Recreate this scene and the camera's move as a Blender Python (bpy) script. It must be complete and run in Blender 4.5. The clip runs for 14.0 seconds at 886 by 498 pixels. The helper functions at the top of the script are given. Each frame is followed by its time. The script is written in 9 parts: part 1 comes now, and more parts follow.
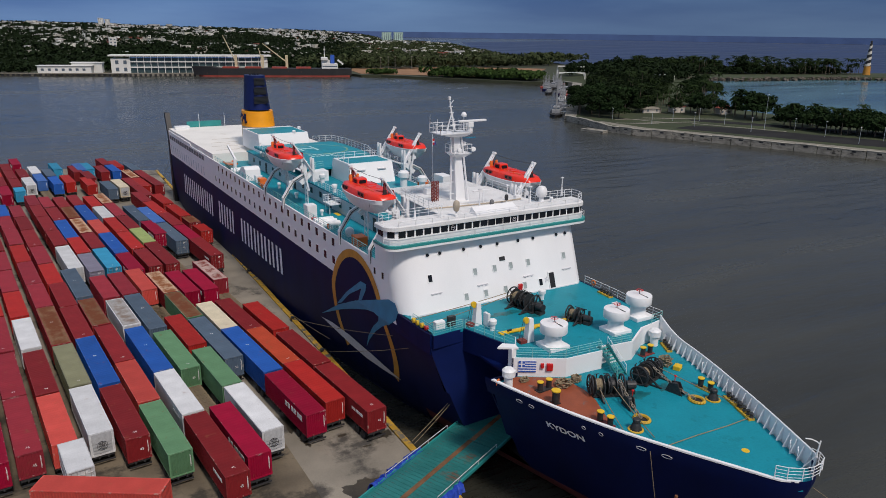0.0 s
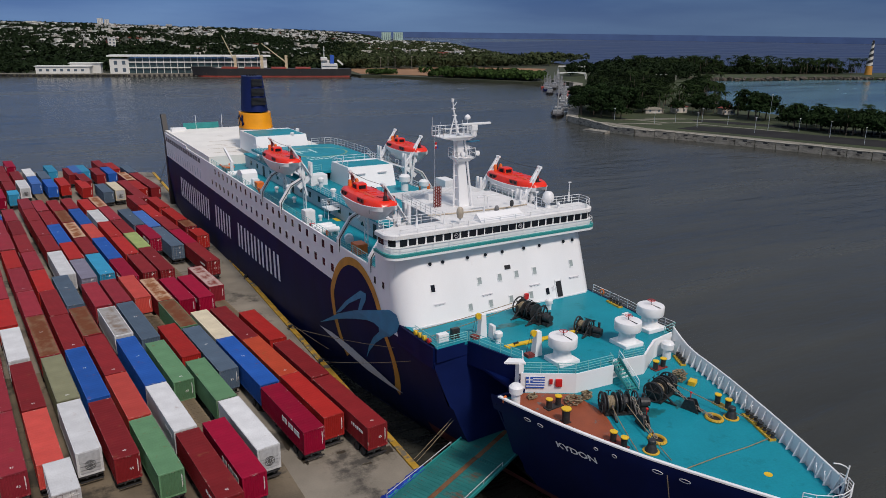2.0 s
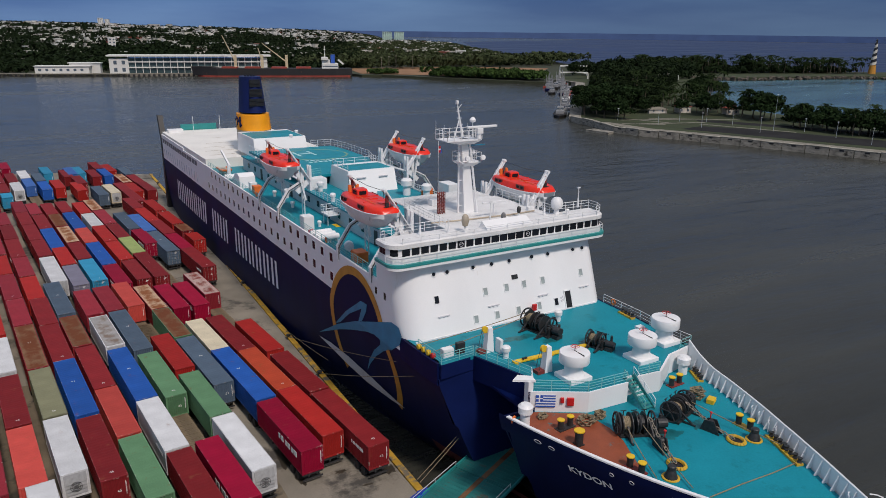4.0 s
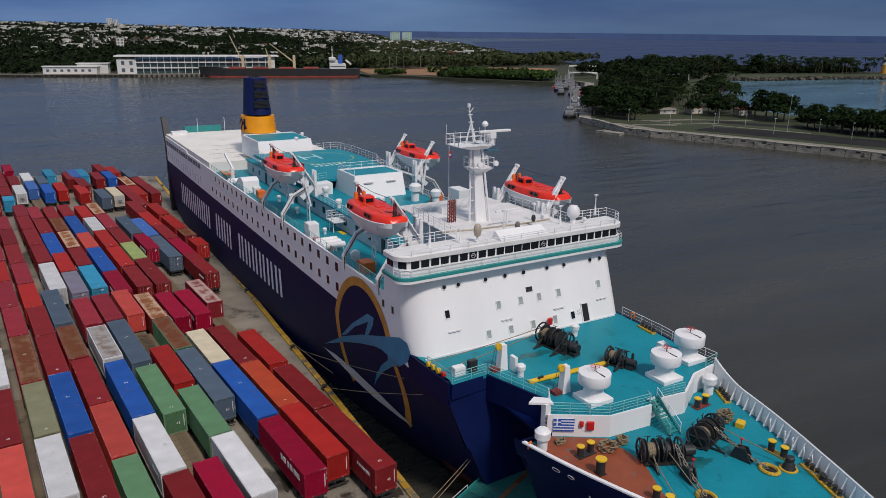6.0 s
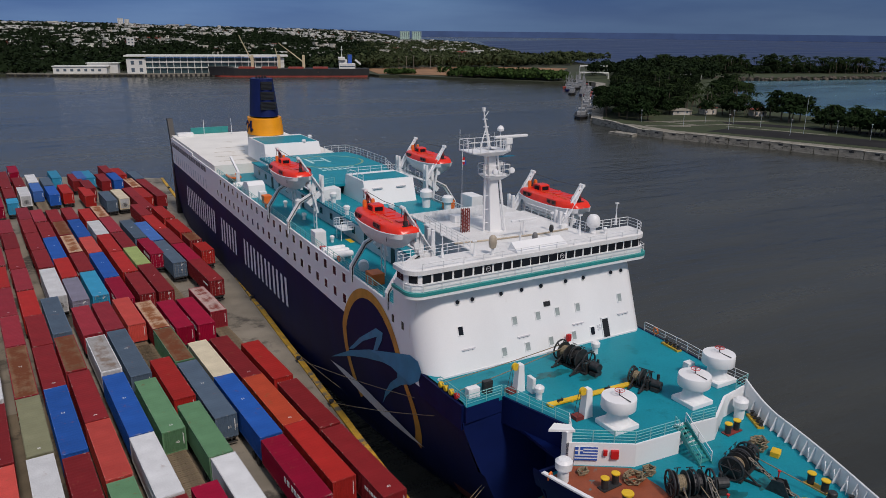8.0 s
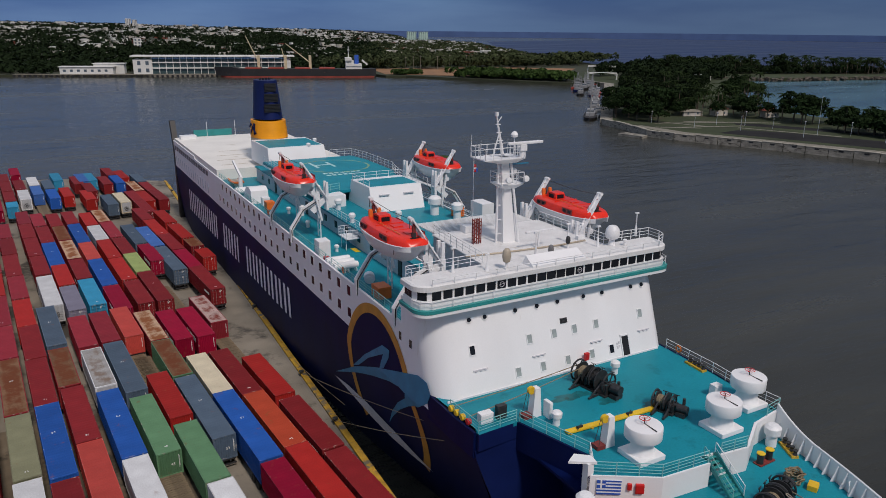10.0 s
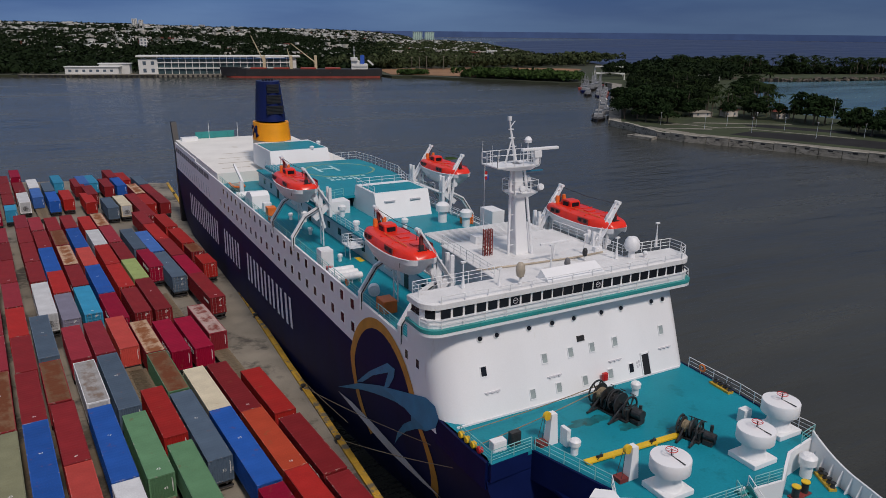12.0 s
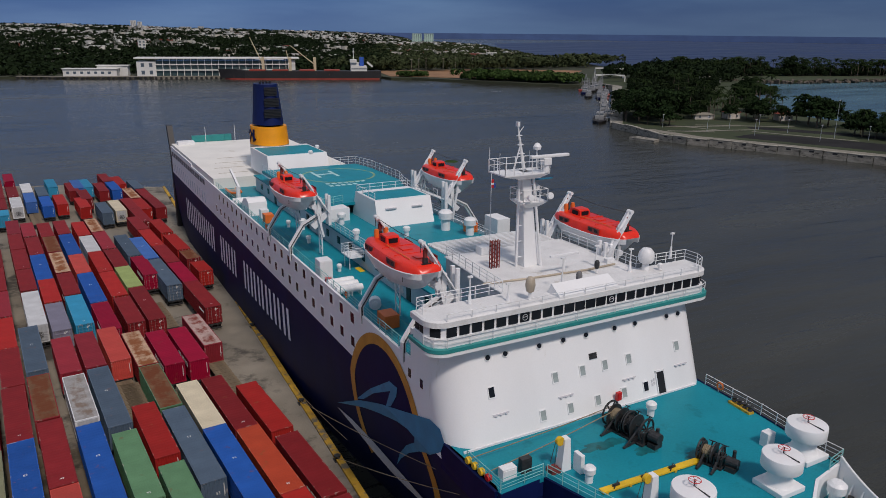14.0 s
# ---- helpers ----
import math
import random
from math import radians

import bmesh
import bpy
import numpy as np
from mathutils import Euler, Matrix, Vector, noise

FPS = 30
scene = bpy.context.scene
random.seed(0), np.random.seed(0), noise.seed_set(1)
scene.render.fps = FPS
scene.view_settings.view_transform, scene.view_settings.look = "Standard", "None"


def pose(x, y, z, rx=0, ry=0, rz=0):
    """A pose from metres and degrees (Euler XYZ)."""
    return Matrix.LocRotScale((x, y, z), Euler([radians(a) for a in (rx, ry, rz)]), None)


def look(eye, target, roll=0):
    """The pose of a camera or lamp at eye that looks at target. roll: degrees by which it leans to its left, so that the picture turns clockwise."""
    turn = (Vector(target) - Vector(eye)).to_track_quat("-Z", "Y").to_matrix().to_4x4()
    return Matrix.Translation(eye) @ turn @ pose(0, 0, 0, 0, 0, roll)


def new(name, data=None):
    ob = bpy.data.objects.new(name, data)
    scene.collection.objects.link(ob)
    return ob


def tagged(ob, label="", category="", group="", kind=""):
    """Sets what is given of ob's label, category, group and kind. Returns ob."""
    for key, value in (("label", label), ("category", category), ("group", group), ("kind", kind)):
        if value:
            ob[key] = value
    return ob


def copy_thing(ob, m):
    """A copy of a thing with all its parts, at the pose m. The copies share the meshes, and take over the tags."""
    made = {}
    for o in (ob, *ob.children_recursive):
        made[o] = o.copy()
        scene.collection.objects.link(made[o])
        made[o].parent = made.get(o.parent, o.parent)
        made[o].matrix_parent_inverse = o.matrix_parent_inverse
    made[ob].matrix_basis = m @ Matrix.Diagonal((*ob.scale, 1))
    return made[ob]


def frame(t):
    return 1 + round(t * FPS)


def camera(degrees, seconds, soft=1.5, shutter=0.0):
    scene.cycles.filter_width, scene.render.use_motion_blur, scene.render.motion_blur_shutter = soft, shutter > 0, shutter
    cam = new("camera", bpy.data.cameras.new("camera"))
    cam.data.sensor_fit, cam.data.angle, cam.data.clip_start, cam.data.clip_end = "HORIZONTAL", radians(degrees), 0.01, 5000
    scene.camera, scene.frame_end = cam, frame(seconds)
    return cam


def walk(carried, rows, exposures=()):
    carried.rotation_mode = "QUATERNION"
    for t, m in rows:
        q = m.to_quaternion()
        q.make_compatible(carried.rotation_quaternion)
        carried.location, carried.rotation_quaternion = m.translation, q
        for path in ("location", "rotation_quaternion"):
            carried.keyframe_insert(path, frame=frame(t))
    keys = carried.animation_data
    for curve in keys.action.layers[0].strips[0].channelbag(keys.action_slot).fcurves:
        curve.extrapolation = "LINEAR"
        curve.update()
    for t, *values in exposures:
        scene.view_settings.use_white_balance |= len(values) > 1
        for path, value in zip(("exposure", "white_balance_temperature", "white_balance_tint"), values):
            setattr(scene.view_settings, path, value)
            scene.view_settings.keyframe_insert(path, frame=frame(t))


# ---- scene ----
# the drone's lens and its way: seconds, place, then yaw, pitch and roll in degrees
cam = camera(62.81, 14.0, soft=0.65)
ROWS = [
    (0.0, -48.192, -37.114, 46.979, -29.211, -16.806, 0.749),
    (0.5, -47.871, -36.354, 46.965, -29.198, -16.790, 0.746),
    (1.0, -47.542, -35.555, 46.947, -29.206, -16.781, 0.736),
    (1.5, -47.174, -34.706, 46.928, -29.212, -16.791, 0.721),
    (2.0, -46.771, -33.821, 46.909, -29.209, -16.806, 0.689),
    (2.5, -46.370, -32.927, 46.880, -29.211, -16.821, 0.683),
    (3.0, -45.981, -32.028, 46.868, -29.222, -16.828, 0.680),
    (5.5, -43.931, -27.357, 46.764, -28.725, -16.857, 0.578),
    (6.0, -43.492, -26.371, 46.765, -28.525, -16.848, 0.569),
    (6.5, -43.078, -25.377, 46.788, -28.294, -16.863, 0.561),
    (7.0, -42.669, -24.381, 46.802, -28.060, -16.878, 0.555),
    (7.5, -42.260, -23.403, 46.783, -27.907, -16.882, 0.561),
    (10.0, -40.172, -18.370, 46.750, -27.277, -16.872, 0.530),
    (10.5, -39.777, -17.390, 46.733, -27.066, -16.866, 0.525),
    (11.0, -39.347, -16.406, 46.706, -26.937, -16.854, 0.516),
    (11.5, -38.909, -15.385, 46.671, -26.837, -16.863, 0.526),
    (12.0, -38.488, -14.345, 46.629, -26.823, -16.867, 0.527),
    (12.5, -38.110, -13.380, 46.593, -26.831, -16.827, 0.528),
    (13.0, -37.805, -12.522, 46.581, -26.850, -16.785, 0.516),
    (13.5, -37.572, -11.744, 46.587, -26.859, -16.760, 0.511),
    (14.0, -37.378, -11.031, 46.573, -26.888, -16.736, 0.517),
]


def aim(x, y, z, yaw, pitch, roll):
    return pose(x, y, z, 90, 0, yaw) @ pose(0, 0, 0, pitch, 0, 0) @ pose(0, 0, 0, 0, 0, roll)


walk(cam, [(t, aim(x, y, z, yaw, pitch, roll)) for t, x, y, z, yaw, pitch, roll in ROWS], [(0, 0.03, 6900, 16), (14, -0.28, 6900, 18)])

# ---- world ----

from mathutils.geometry import tessellate_polygon

# ---- light ----
world = bpy.data.worlds.new("sky")
scene.world = world
world.use_nodes = True
wn, wl = world.node_tree.nodes, world.node_tree.links
wn.clear()
w_out = wn.new("ShaderNodeOutputWorld")
w_bg = wn.new("ShaderNodeBackground")
sky = wn.new("ShaderNodeTexSky")
sky.sky_type, sky.sun_disc = "NISHITA", False
SUN_AZ, SUN_EL = 177.0, 52.0          # degrees clockwise from the bow-to-stern line, and up
sky.sun_elevation, sky.sun_rotation = radians(SUN_EL), radians(SUN_AZ)
sky.air_density, sky.dust_density, sky.ozone_density = 1.4, 0.6, 3.0
# broken rain clouds over the blue
w_co = wn.new("ShaderNodeTexCoord")
w_map = wn.new("ShaderNodeMapping")
w_map.inputs["Scale"].default_value = (1.6, 1.6, 11.0)
w_noise = wn.new("ShaderNodeTexNoise")
w_noise.inputs["Scale"].default_value = 1.7
w_noise.inputs["Detail"].default_value = 7
w_ramp = wn.new("ShaderNodeValToRGB")
w_ramp.color_ramp.elements[0].position, w_ramp.color_ramp.elements[1].position = 0.38, 0.68
w_ramp.color_ramp.elements[0].color, w_ramp.color_ramp.elements[1].color = (0.08, 0.72, 2.45, 1), (0.75, 1.85, 3.8, 1)
w_mix = wn.new("ShaderNodeMixRGB")
w_mix.inputs[0].default_value = 0.96
wl.new(w_co.outputs["Generated"], w_map.inputs["Vector"])
wl.new(w_map.outputs[0], w_noise.inputs["Vector"])
wl.new(w_noise.outputs["Fac"], w_ramp.inputs["Fac"])
# an overcast sky is about three times brighter overhead than at the skyline
w_sep = wn.new("ShaderNodeSeparateXYZ")
w_el = wn.new("ShaderNodeMapRange")
w_el.inputs["From Min"].default_value, w_el.inputs["From Max"].default_value = 0.0, 0.8
w_el.inputs["To Min"].default_value, w_el.inputs["To Max"].default_value = 0.95, 2.0
w_gr = wn.new("ShaderNodeVectorMath")
w_gr.operation = "SCALE"
wl.new(w_co.outputs["Generated"], w_sep.inputs[0])
wl.new(w_sep.outputs["Z"], w_el.inputs["Value"])
wl.new(w_el.outputs[0], w_gr.inputs["Scale"])
w_up = wn.new("ShaderNodeMixRGB")
w_up.inputs[2].default_value = (1.42, 1.75, 2.25, 1)
w_fac = wn.new("ShaderNodeMapRange")
w_fac.inputs["From Min"].default_value, w_fac.inputs["From Max"].default_value = 0.06, 0.28
wl.new(w_sep.outputs["Z"], w_fac.inputs["Value"])
wl.new(w_fac.outputs[0], w_up.inputs[0])
w_low = wn.new("ShaderNodeMixRGB")
w_low.inputs[2].default_value = (1.05, 1.95, 3.5, 1)
w_band = wn.new("ShaderNodeMapRange")          # paler cloud bank low over the skyline
w_band.inputs["From Min"].default_value, w_band.inputs["From Max"].default_value = 0.0, 0.06
w_band.inputs["To Min"].default_value, w_band.inputs["To Max"].default_value = 0.5, 0.0
wl.new(w_sep.outputs["Z"], w_band.inputs["Value"])
wl.new(w_band.outputs[0], w_low.inputs[0])
wl.new(w_ramp.outputs[0], w_low.inputs[1])
wl.new(w_low.outputs[0], w_up.inputs[1])
wl.new(w_up.outputs[0], w_gr.inputs[0])
wl.new(sky.outputs[0], w_mix.inputs[1])
# heavier, darker rain cloud over the sea side
w_side = wn.new("ShaderNodeMapRange")
w_side.interpolation_type = "SMOOTHSTEP"
w_side.inputs["From Min"].default_value, w_side.inputs["From Max"].default_value = 0.1, 0.85
w_side.inputs["To Min"].default_value, w_side.inputs["To Max"].default_value = 1.12, 0.64
w_heavy = wn.new("ShaderNodeVectorMath")
w_heavy.operation = "SCALE"
wl.new(w_sep.outputs["X"], w_side.inputs["Value"])
wl.new(w_side.outputs[0], w_heavy.inputs["Scale"])
wl.new(w_gr.outputs[0], w_heavy.inputs[0])
wl.new(w_heavy.outputs[0], w_mix.inputs[2])
wl.new(w_mix.outputs[0], w_bg.inputs["Color"])
w_bg.inputs["Strength"].default_value = 0.12
wl.new(w_bg.outputs[0], w_out.inputs["Surface"])

sun_data = bpy.data.lights.new("sun", "SUN")
sun_data.energy, sun_data.angle, sun_data.color = 2.5, radians(8), (1.0, 0.95, 0.88)
sun = new("sun", sun_data)
toward = Vector((math.sin(radians(SUN_AZ)) * math.cos(radians(SUN_EL)), math.cos(radians(SUN_AZ)) * math.cos(radians(SUN_EL)), math.sin(radians(SUN_EL))))
sun.matrix_world = look(toward * 300, (0, 0, 0))


# ---- materials ----
def mat(name, rgb, rough=0.5, metal=0.0, var=0.12, scale=0.6, bump=0.15, bscale=8.0, stain=None, stain_at=0.6, stain_scale=0.35, rnd=0.0, streak=1.0, spec=0.5, fine=0.06):
    """Painted or plain surface: colour varied at two scales, optional stains of another colour, fine relief."""
    m = bpy.data.materials.new(name)
    m.use_nodes = True
    n, l = m.node_tree.nodes, m.node_tree.links
    b = n["Principled BSDF"]
    b.inputs["Roughness"].default_value, b.inputs["Metallic"].default_value = rough, metal
    b.inputs["Specular IOR Level"].default_value = spec
    co = n.new("ShaderNodeTexCoord")
    mp = n.new("ShaderNodeMapping")
    mp.inputs["Scale"].default_value = (1, 1, 1 / streak)
    l.new(co.outputs["Object"], mp.inputs["Vector"])
    big = n.new("ShaderNodeTexNoise")
    big.inputs["Scale"].default_value, big.inputs["Detail"].default_value = scale, 6
    l.new(mp.outputs[0], big.inputs["Vector"])
    fin = n.new("ShaderNodeTexNoise")
    fin.inputs["Scale"].default_value, fin.inputs["Detail"].default_value = bscale, 4
    l.new(co.outputs["Object"], fin.inputs["Vector"])
    ramp = n.new("ShaderNodeMapRange")
    ramp.inputs["From Min"].default_value, ramp.inputs["From Max"].default_value = 0.3, 0.7
    ramp.inputs["To Min"].default_value, ramp.inputs["To Max"].default_value = 1 - var, 1 + var
    l.new(big.outputs["Fac"], ramp.inputs["Value"])
    ramp2 = n.new("ShaderNodeMapRange")
    ramp2.inputs["From Min"].default_value, ramp2.inputs["From Max"].default_value = 0.3, 0.7
    ramp2.inputs["To Min"].default_value, ramp2.inputs["To Max"].default_value = 1 - fine, 1 + fine
    l.new(fin.outputs["Fac"], ramp2.inputs["Value"])
    mul = n.new("ShaderNodeMath")
    mul.operation = "MULTIPLY"
    l.new(ramp.outputs[0], mul.inputs[0])
    l.new(ramp2.outputs[0], mul.inputs[1])
    last = mul.outputs[0]
    if rnd:
        info = n.new("ShaderNodeObjectInfo")
        r = n.new("ShaderNodeMapRange")
        r.inputs["To Min"].default_value, r.inputs["To Max"].default_value = 1 - rnd, 1 + rnd
        l.new(info.outputs["Random"], r.inputs["Value"])
        mul2 = n.new("ShaderNodeMath")
        mul2.operation = "MULTIPLY"
        l.new(last, mul2.inputs[0])
        l.new(r.outputs[0], mul2.inputs[1])
        last = mul2.outputs[0]
    tint = n.new("ShaderNodeVectorMath")
    tint.operation = "SCALE"
    tint.inputs[0].default_value = rgb
    l.new(last, tint.inputs["Scale"])
    col = tint.outputs[0]
    if stain:
        sn = n.new("ShaderNodeTexNoise")
        sn.inputs["Scale"].default_value, sn.inputs["Detail"].default_value, sn.inputs["Roughness"].default_value = stain_scale, 8, 0.65
        if rnd:
            off = n.new("ShaderNodeVectorMath")
            off.operation = "ADD"
            l.new(mp.outputs[0], off.inputs[0])
            sc = n.new("ShaderNodeVectorMath")
            sc.operation = "SCALE"
            sc.inputs[0].default_value = (40, 70, 30)
            l.new(info.outputs["Random"], sc.inputs["Scale"])
            l.new(sc.outputs[0], off.inputs[1])
            l.new(off.outputs[0], sn.inputs["Vector"])
        else:
            l.new(mp.outputs[0], sn.inputs["Vector"])
        sr = n.new("ShaderNodeMapRange")
        sr.inputs["From Min"].default_value, sr.inputs["From Max"].default_value = stain_at, stain_at + 0.09
        l.new(sn.outputs["Fac"], sr.inputs["Value"])
        mx = n.new("ShaderNodeMixRGB")
        mx.inputs[2].default_value = (*stain, 1)
        l.new(sr.outputs[0], mx.inputs[0])
        l.new(col, mx.inputs[1])
        col = mx.outputs[0]
    l.new(col, b.inputs["Base Color"])
    if bump:
        bp = n.new("ShaderNodeBump")
        bp.inputs["Strength"].default_value, bp.inputs["Distance"].default_value = bump, 0.03
        l.new(fin.outputs["Fac"], bp.inputs["Height"])
        l.new(bp.outputs[0], b.inputs["Normal"])
    return m


RUST = (0.19, 0.065, 0.025)
M_WHITE = mat("white_ship_paint", (0.78, 0.79, 0.8), 0.42, var=0.04, scale=0.25, bump=0.0, fine=0.015, stain=(0.56, 0.53, 0.48), stain_at=0.68, streak=6)
M_WHITE2 = mat("white_fittings_paint", (0.76, 0.77, 0.78), 0.45, var=0.05, bump=0.05, stain=(0.5, 0.42, 0.34), stain_at=0.7, stain_scale=1.2)
M_CREAMDECK = mat("cream_roof_paint", (0.76, 0.745, 0.7), 0.6, var=0.06, scale=0.2, bump=0.05, stain=(0.56, 0.52, 0.45), stain_at=0.62, stain_scale=0.25)
M_ROOFGREY = mat("walked_white_roof_paint", (0.68, 0.685, 0.685), 0.6, var=0.08, scale=0.5, bump=0.08, stain=(0.52, 0.5, 0.47), stain_at=0.6, stain_scale=0.8)
M_GREYWALL = mat("grey_deckhouse_paint", (0.42, 0.47, 0.52), 0.5, var=0.06, bump=0.05)
M_NAVY = mat("navy_hull_paint", (0.0007, 0.0058, 0.05), 0.55, var=0.3, scale=0.2, bump=0.08, bscale=3, stain=(0.001, 0.006, 0.036), stain_at=0.6, streak=5, spec=0.14)
M_ROYAL = mat("royal_blue_hull_paint", (0.005, 0.013, 0.078), 0.45, var=0.2, scale=0.25, bump=0.08, spec=0.2)
M_RED_BOOT = mat("red_bottom_paint", (0.16, 0.03, 0.025), 0.6, var=0.25)
M_TEAL = mat("teal_deck_paint", (0.001, 0.23, 0.3), 0.42, var=0.08, scale=0.3, bump=0.1, bscale=5, stain=(0.002, 0.185, 0.235), stain_at=0.58, stain_scale=0.5, spec=0.1)
M_TEAL2 = mat("teal_trim_paint", (0.015, 0.25, 0.245), 0.45, var=0.1)
M_RAILTEAL = mat("pale_teal_rail_paint", (0.2, 0.47, 0.46), 0.5, var=0.12, bump=0.05)
M_RAMP = mat("worn_green_ramp_paint", (0.012, 0.15, 0.145), 0.55, var=0.2, bump=0.25, stain=(0.1, 0.07, 0.05), stain_at=0.58, stain_scale=0.3)
M_ORANGEDECK = mat("red_oxide_primer", (0.26, 0.062, 0.026), 0.6, var=0.14, scale=0.8, stain=(0.012, 0.18, 0.2), stain_at=0.63, stain_scale=1.1)
M_ORANGE = mat("lifeboat_orange", (0.78, 0.028, 0.01), 0.28, var=0.12, bump=0.05)
M_ORANGE2 = mat("safety_orange", (0.78, 0.17, 0.03), 0.45, var=0.1, bump=0.05)
M_YELLOW = mat("funnel_yellow", (0.88, 0.33, 0.006), 0.42, var=0.07, bump=0.04)
M_MARKYEL = mat("worn_yellow_paint", (0.55, 0.33, 0.03), 0.55, var=0.2, stain=(0.12, 0.09, 0.05), stain_at=0.6, stain_scale=1.5)
M_KERB = mat("worn_yellow_kerb", (0.46, 0.27, 0.035), 0.8, var=0.25, scale=0.7, bump=0.3, stain=(0.14, 0.125, 0.1), stain_at=0.52, stain_scale=0.6, spec=0.2, rnd=0.15)
M_TANRING = mat("stained_ring_paint", (0.42, 0.36, 0.28), 0.5, var=0.2)
M_BLACK = mat("black_rubber_paint", (0.012, 0.012, 0.014), 0.5, var=0.3)
M_STEEL = mat("greasy_dark_steel", (0.035, 0.036, 0.038), 0.5, 0.3, var=0.4, scale=3, stain=(0.07, 0.035, 0.02), stain_at=0.62, stain_scale=2)
M_ROPE = mat("old_mooring_rope", (0.24, 0.19, 0.12), 0.9, var=0.25, scale=6, bump=0.6, bscale=40)
M_COVERGREY = mat("grey_canvas_cover", (0.16, 0.16, 0.165), 0.9, var=0.2, scale=3, bump=0.4)
M_WIRE = mat("dark_wire", (0.05, 0.05, 0.05), 0.6)
M_GLASS = mat("dark_window_glass", (0.012, 0.015, 0.02), 0.2, var=0.2, bump=0.0, spec=0.2)
M_GLASS2 = mat("pale_window_glass", (0.3, 0.35, 0.35), 0.4, var=0.25, bump=0.0, spec=0.1)
M_SIGNRED = mat("signal_red", (0.55, 0.015, 0.015), 0.45)
M_FLAGBLUE = mat("flag_blue", (0.02, 0.09, 0.42), 0.5)
M_NAME = mat("fresh_white_lettering", (0.86, 0.86, 0.86), 0.5, var=0.05)
M_MARLIN = mat("marlin_blue", (0.01, 0.21, 0.36), 0.45, var=0.14, stain=(0.01, 0.1, 0.22), stain_at=0.62, stain_scale=0.5)
M_ARCH = mat("arch_ochre", (0.5, 0.23, 0.03), 0.5, var=0.2, stain=(0.2, 0.09, 0.02), stain_at=0.66)
M_SILVER = mat("pale_silver_paint", (0.55, 0.55, 0.58), 0.5, var=0.1)
M_LETTER = mat("pale_lettering_paint", (0.78, 0.78, 0.82), 0.5, var=0.12, stain=(0.3, 0.3, 0.36), stain_at=0.66)
M_CONCRETE = mat("stained_quay_concrete", (0.21, 0.187, 0.15), 0.85, var=0.28, scale=0.16, bump=0.35, bscale=6, stain=(0.06, 0.054, 0.046), stain_at=0.52, stain_scale=0.13)
M_OLDSLAB = mat("old_brown_concrete", (0.135, 0.108, 0.074), 0.85, var=0.35, scale=0.2, bump=0.4, bscale=5, stain=(0.045, 0.038, 0.028), stain_at=0.5, stain_scale=0.18)
M_WETCONC = mat("wet_dark_concrete", (0.05, 0.042, 0.031), 0.35, var=0.3, scale=0.5, bump=0.15, stain=(0.11, 0.09, 0.065), stain_at=0.6, stain_scale=0.6)
M_QUAYWALL = mat("weathered_quay_wall", (0.25, 0.235, 0.2), 0.85, var=0.4, scale=0.4, bump=0.4, stain=(0.035, 0.033, 0.028), stain_at=0.55, streak=0.4)
M_LAND = mat("scrub_ground", (0.03, 0.036, 0.018), 0.95, var=0.35, scale=0.03, bump=0.3, bscale=1.0, stain=(0.13, 0.1, 0.06), stain_at=0.6, stain_scale=0.02)
M_GRASS = mat("park_grass", (0.03, 0.042, 0.014), 0.95, var=0.3, scale=0.08, bump=0.3, bscale=2.0, stain=(0.06, 0.05, 0.027), stain_at=0.6, stain_scale=0.06)
M_COPING = mat("pale_worn_coping", (0.32, 0.3, 0.25), 0.85, var=0.35, scale=0.25, stain=(0.08, 0.075, 0.06), stain_at=0.58, stain_scale=0.2)
M_ASPHALT = mat("asphalt", (0.025, 0.025, 0.026), 0.95, var=0.25, scale=0.1, bump=0.2, bscale=3.0, spec=0.1)
M_PATH = mat("pale_paving", (0.2, 0.185, 0.15), 0.85, var=0.2, scale=0.3)
M_EARTH = mat("bare_red_earth", (0.24, 0.13, 0.065), 0.95, var=0.25, scale=0.05)
M_ROCK = mat("dark_shore_rock", (0.09, 0.075, 0.06), 0.9, var=0.5, scale=0.3, bump=0.8, bscale=1.0)
M_TREE = mat("tree_leaves", (0.013, 0.026, 0.009), 0.8, var=0.45, scale=0.35, bump=0.0, rnd=0.25, fine=0.3, bscale=3, spec=0.05)
M_TREE2 = mat("dark_tree_leaves", (0.011, 0.02, 0.008), 0.8, var=0.5, scale=0.12, bump=0.0, rnd=0.2, fine=0.35, bscale=1.5, spec=0.05)
M_MANGROVE = mat("mangrove_leaves", (0.032, 0.06, 0.016), 0.8, var=0.4, scale=0.1, bump=0.0, fine=0.3, bscale=1.0, spec=0.05)
M_AVENUE = mat("avenue_leaves", (0.042, 0.055, 0.025), 0.85, var=0.45, scale=0.1, bump=0.0, fine=0.3, bscale=1.0, spec=0.05)
M_PALM = mat("palm_fronds", (0.016, 0.028, 0.009), 0.9, var=0.3, rnd=0.2, bump=0.0, spec=0.05)
M_BARK = mat("tree_bark", (0.13, 0.1, 0.075), 0.9, var=0.3, scale=2)
M_HOUSE = mat("house_walls", (0.5, 0.47, 0.42), 0.8, var=0.25, scale=0.02, bump=0.0, fine=0.25, bscale=0.2)
M_HOUSE2 = mat("white_house_walls", (0.66, 0.65, 0.62), 0.8, var=0.15, scale=0.02, bump=0.0, fine=0.2, bscale=0.2)
M_ROOFRED = mat("red_roof", (0.25, 0.06, 0.04), 0.8, var=0.2)
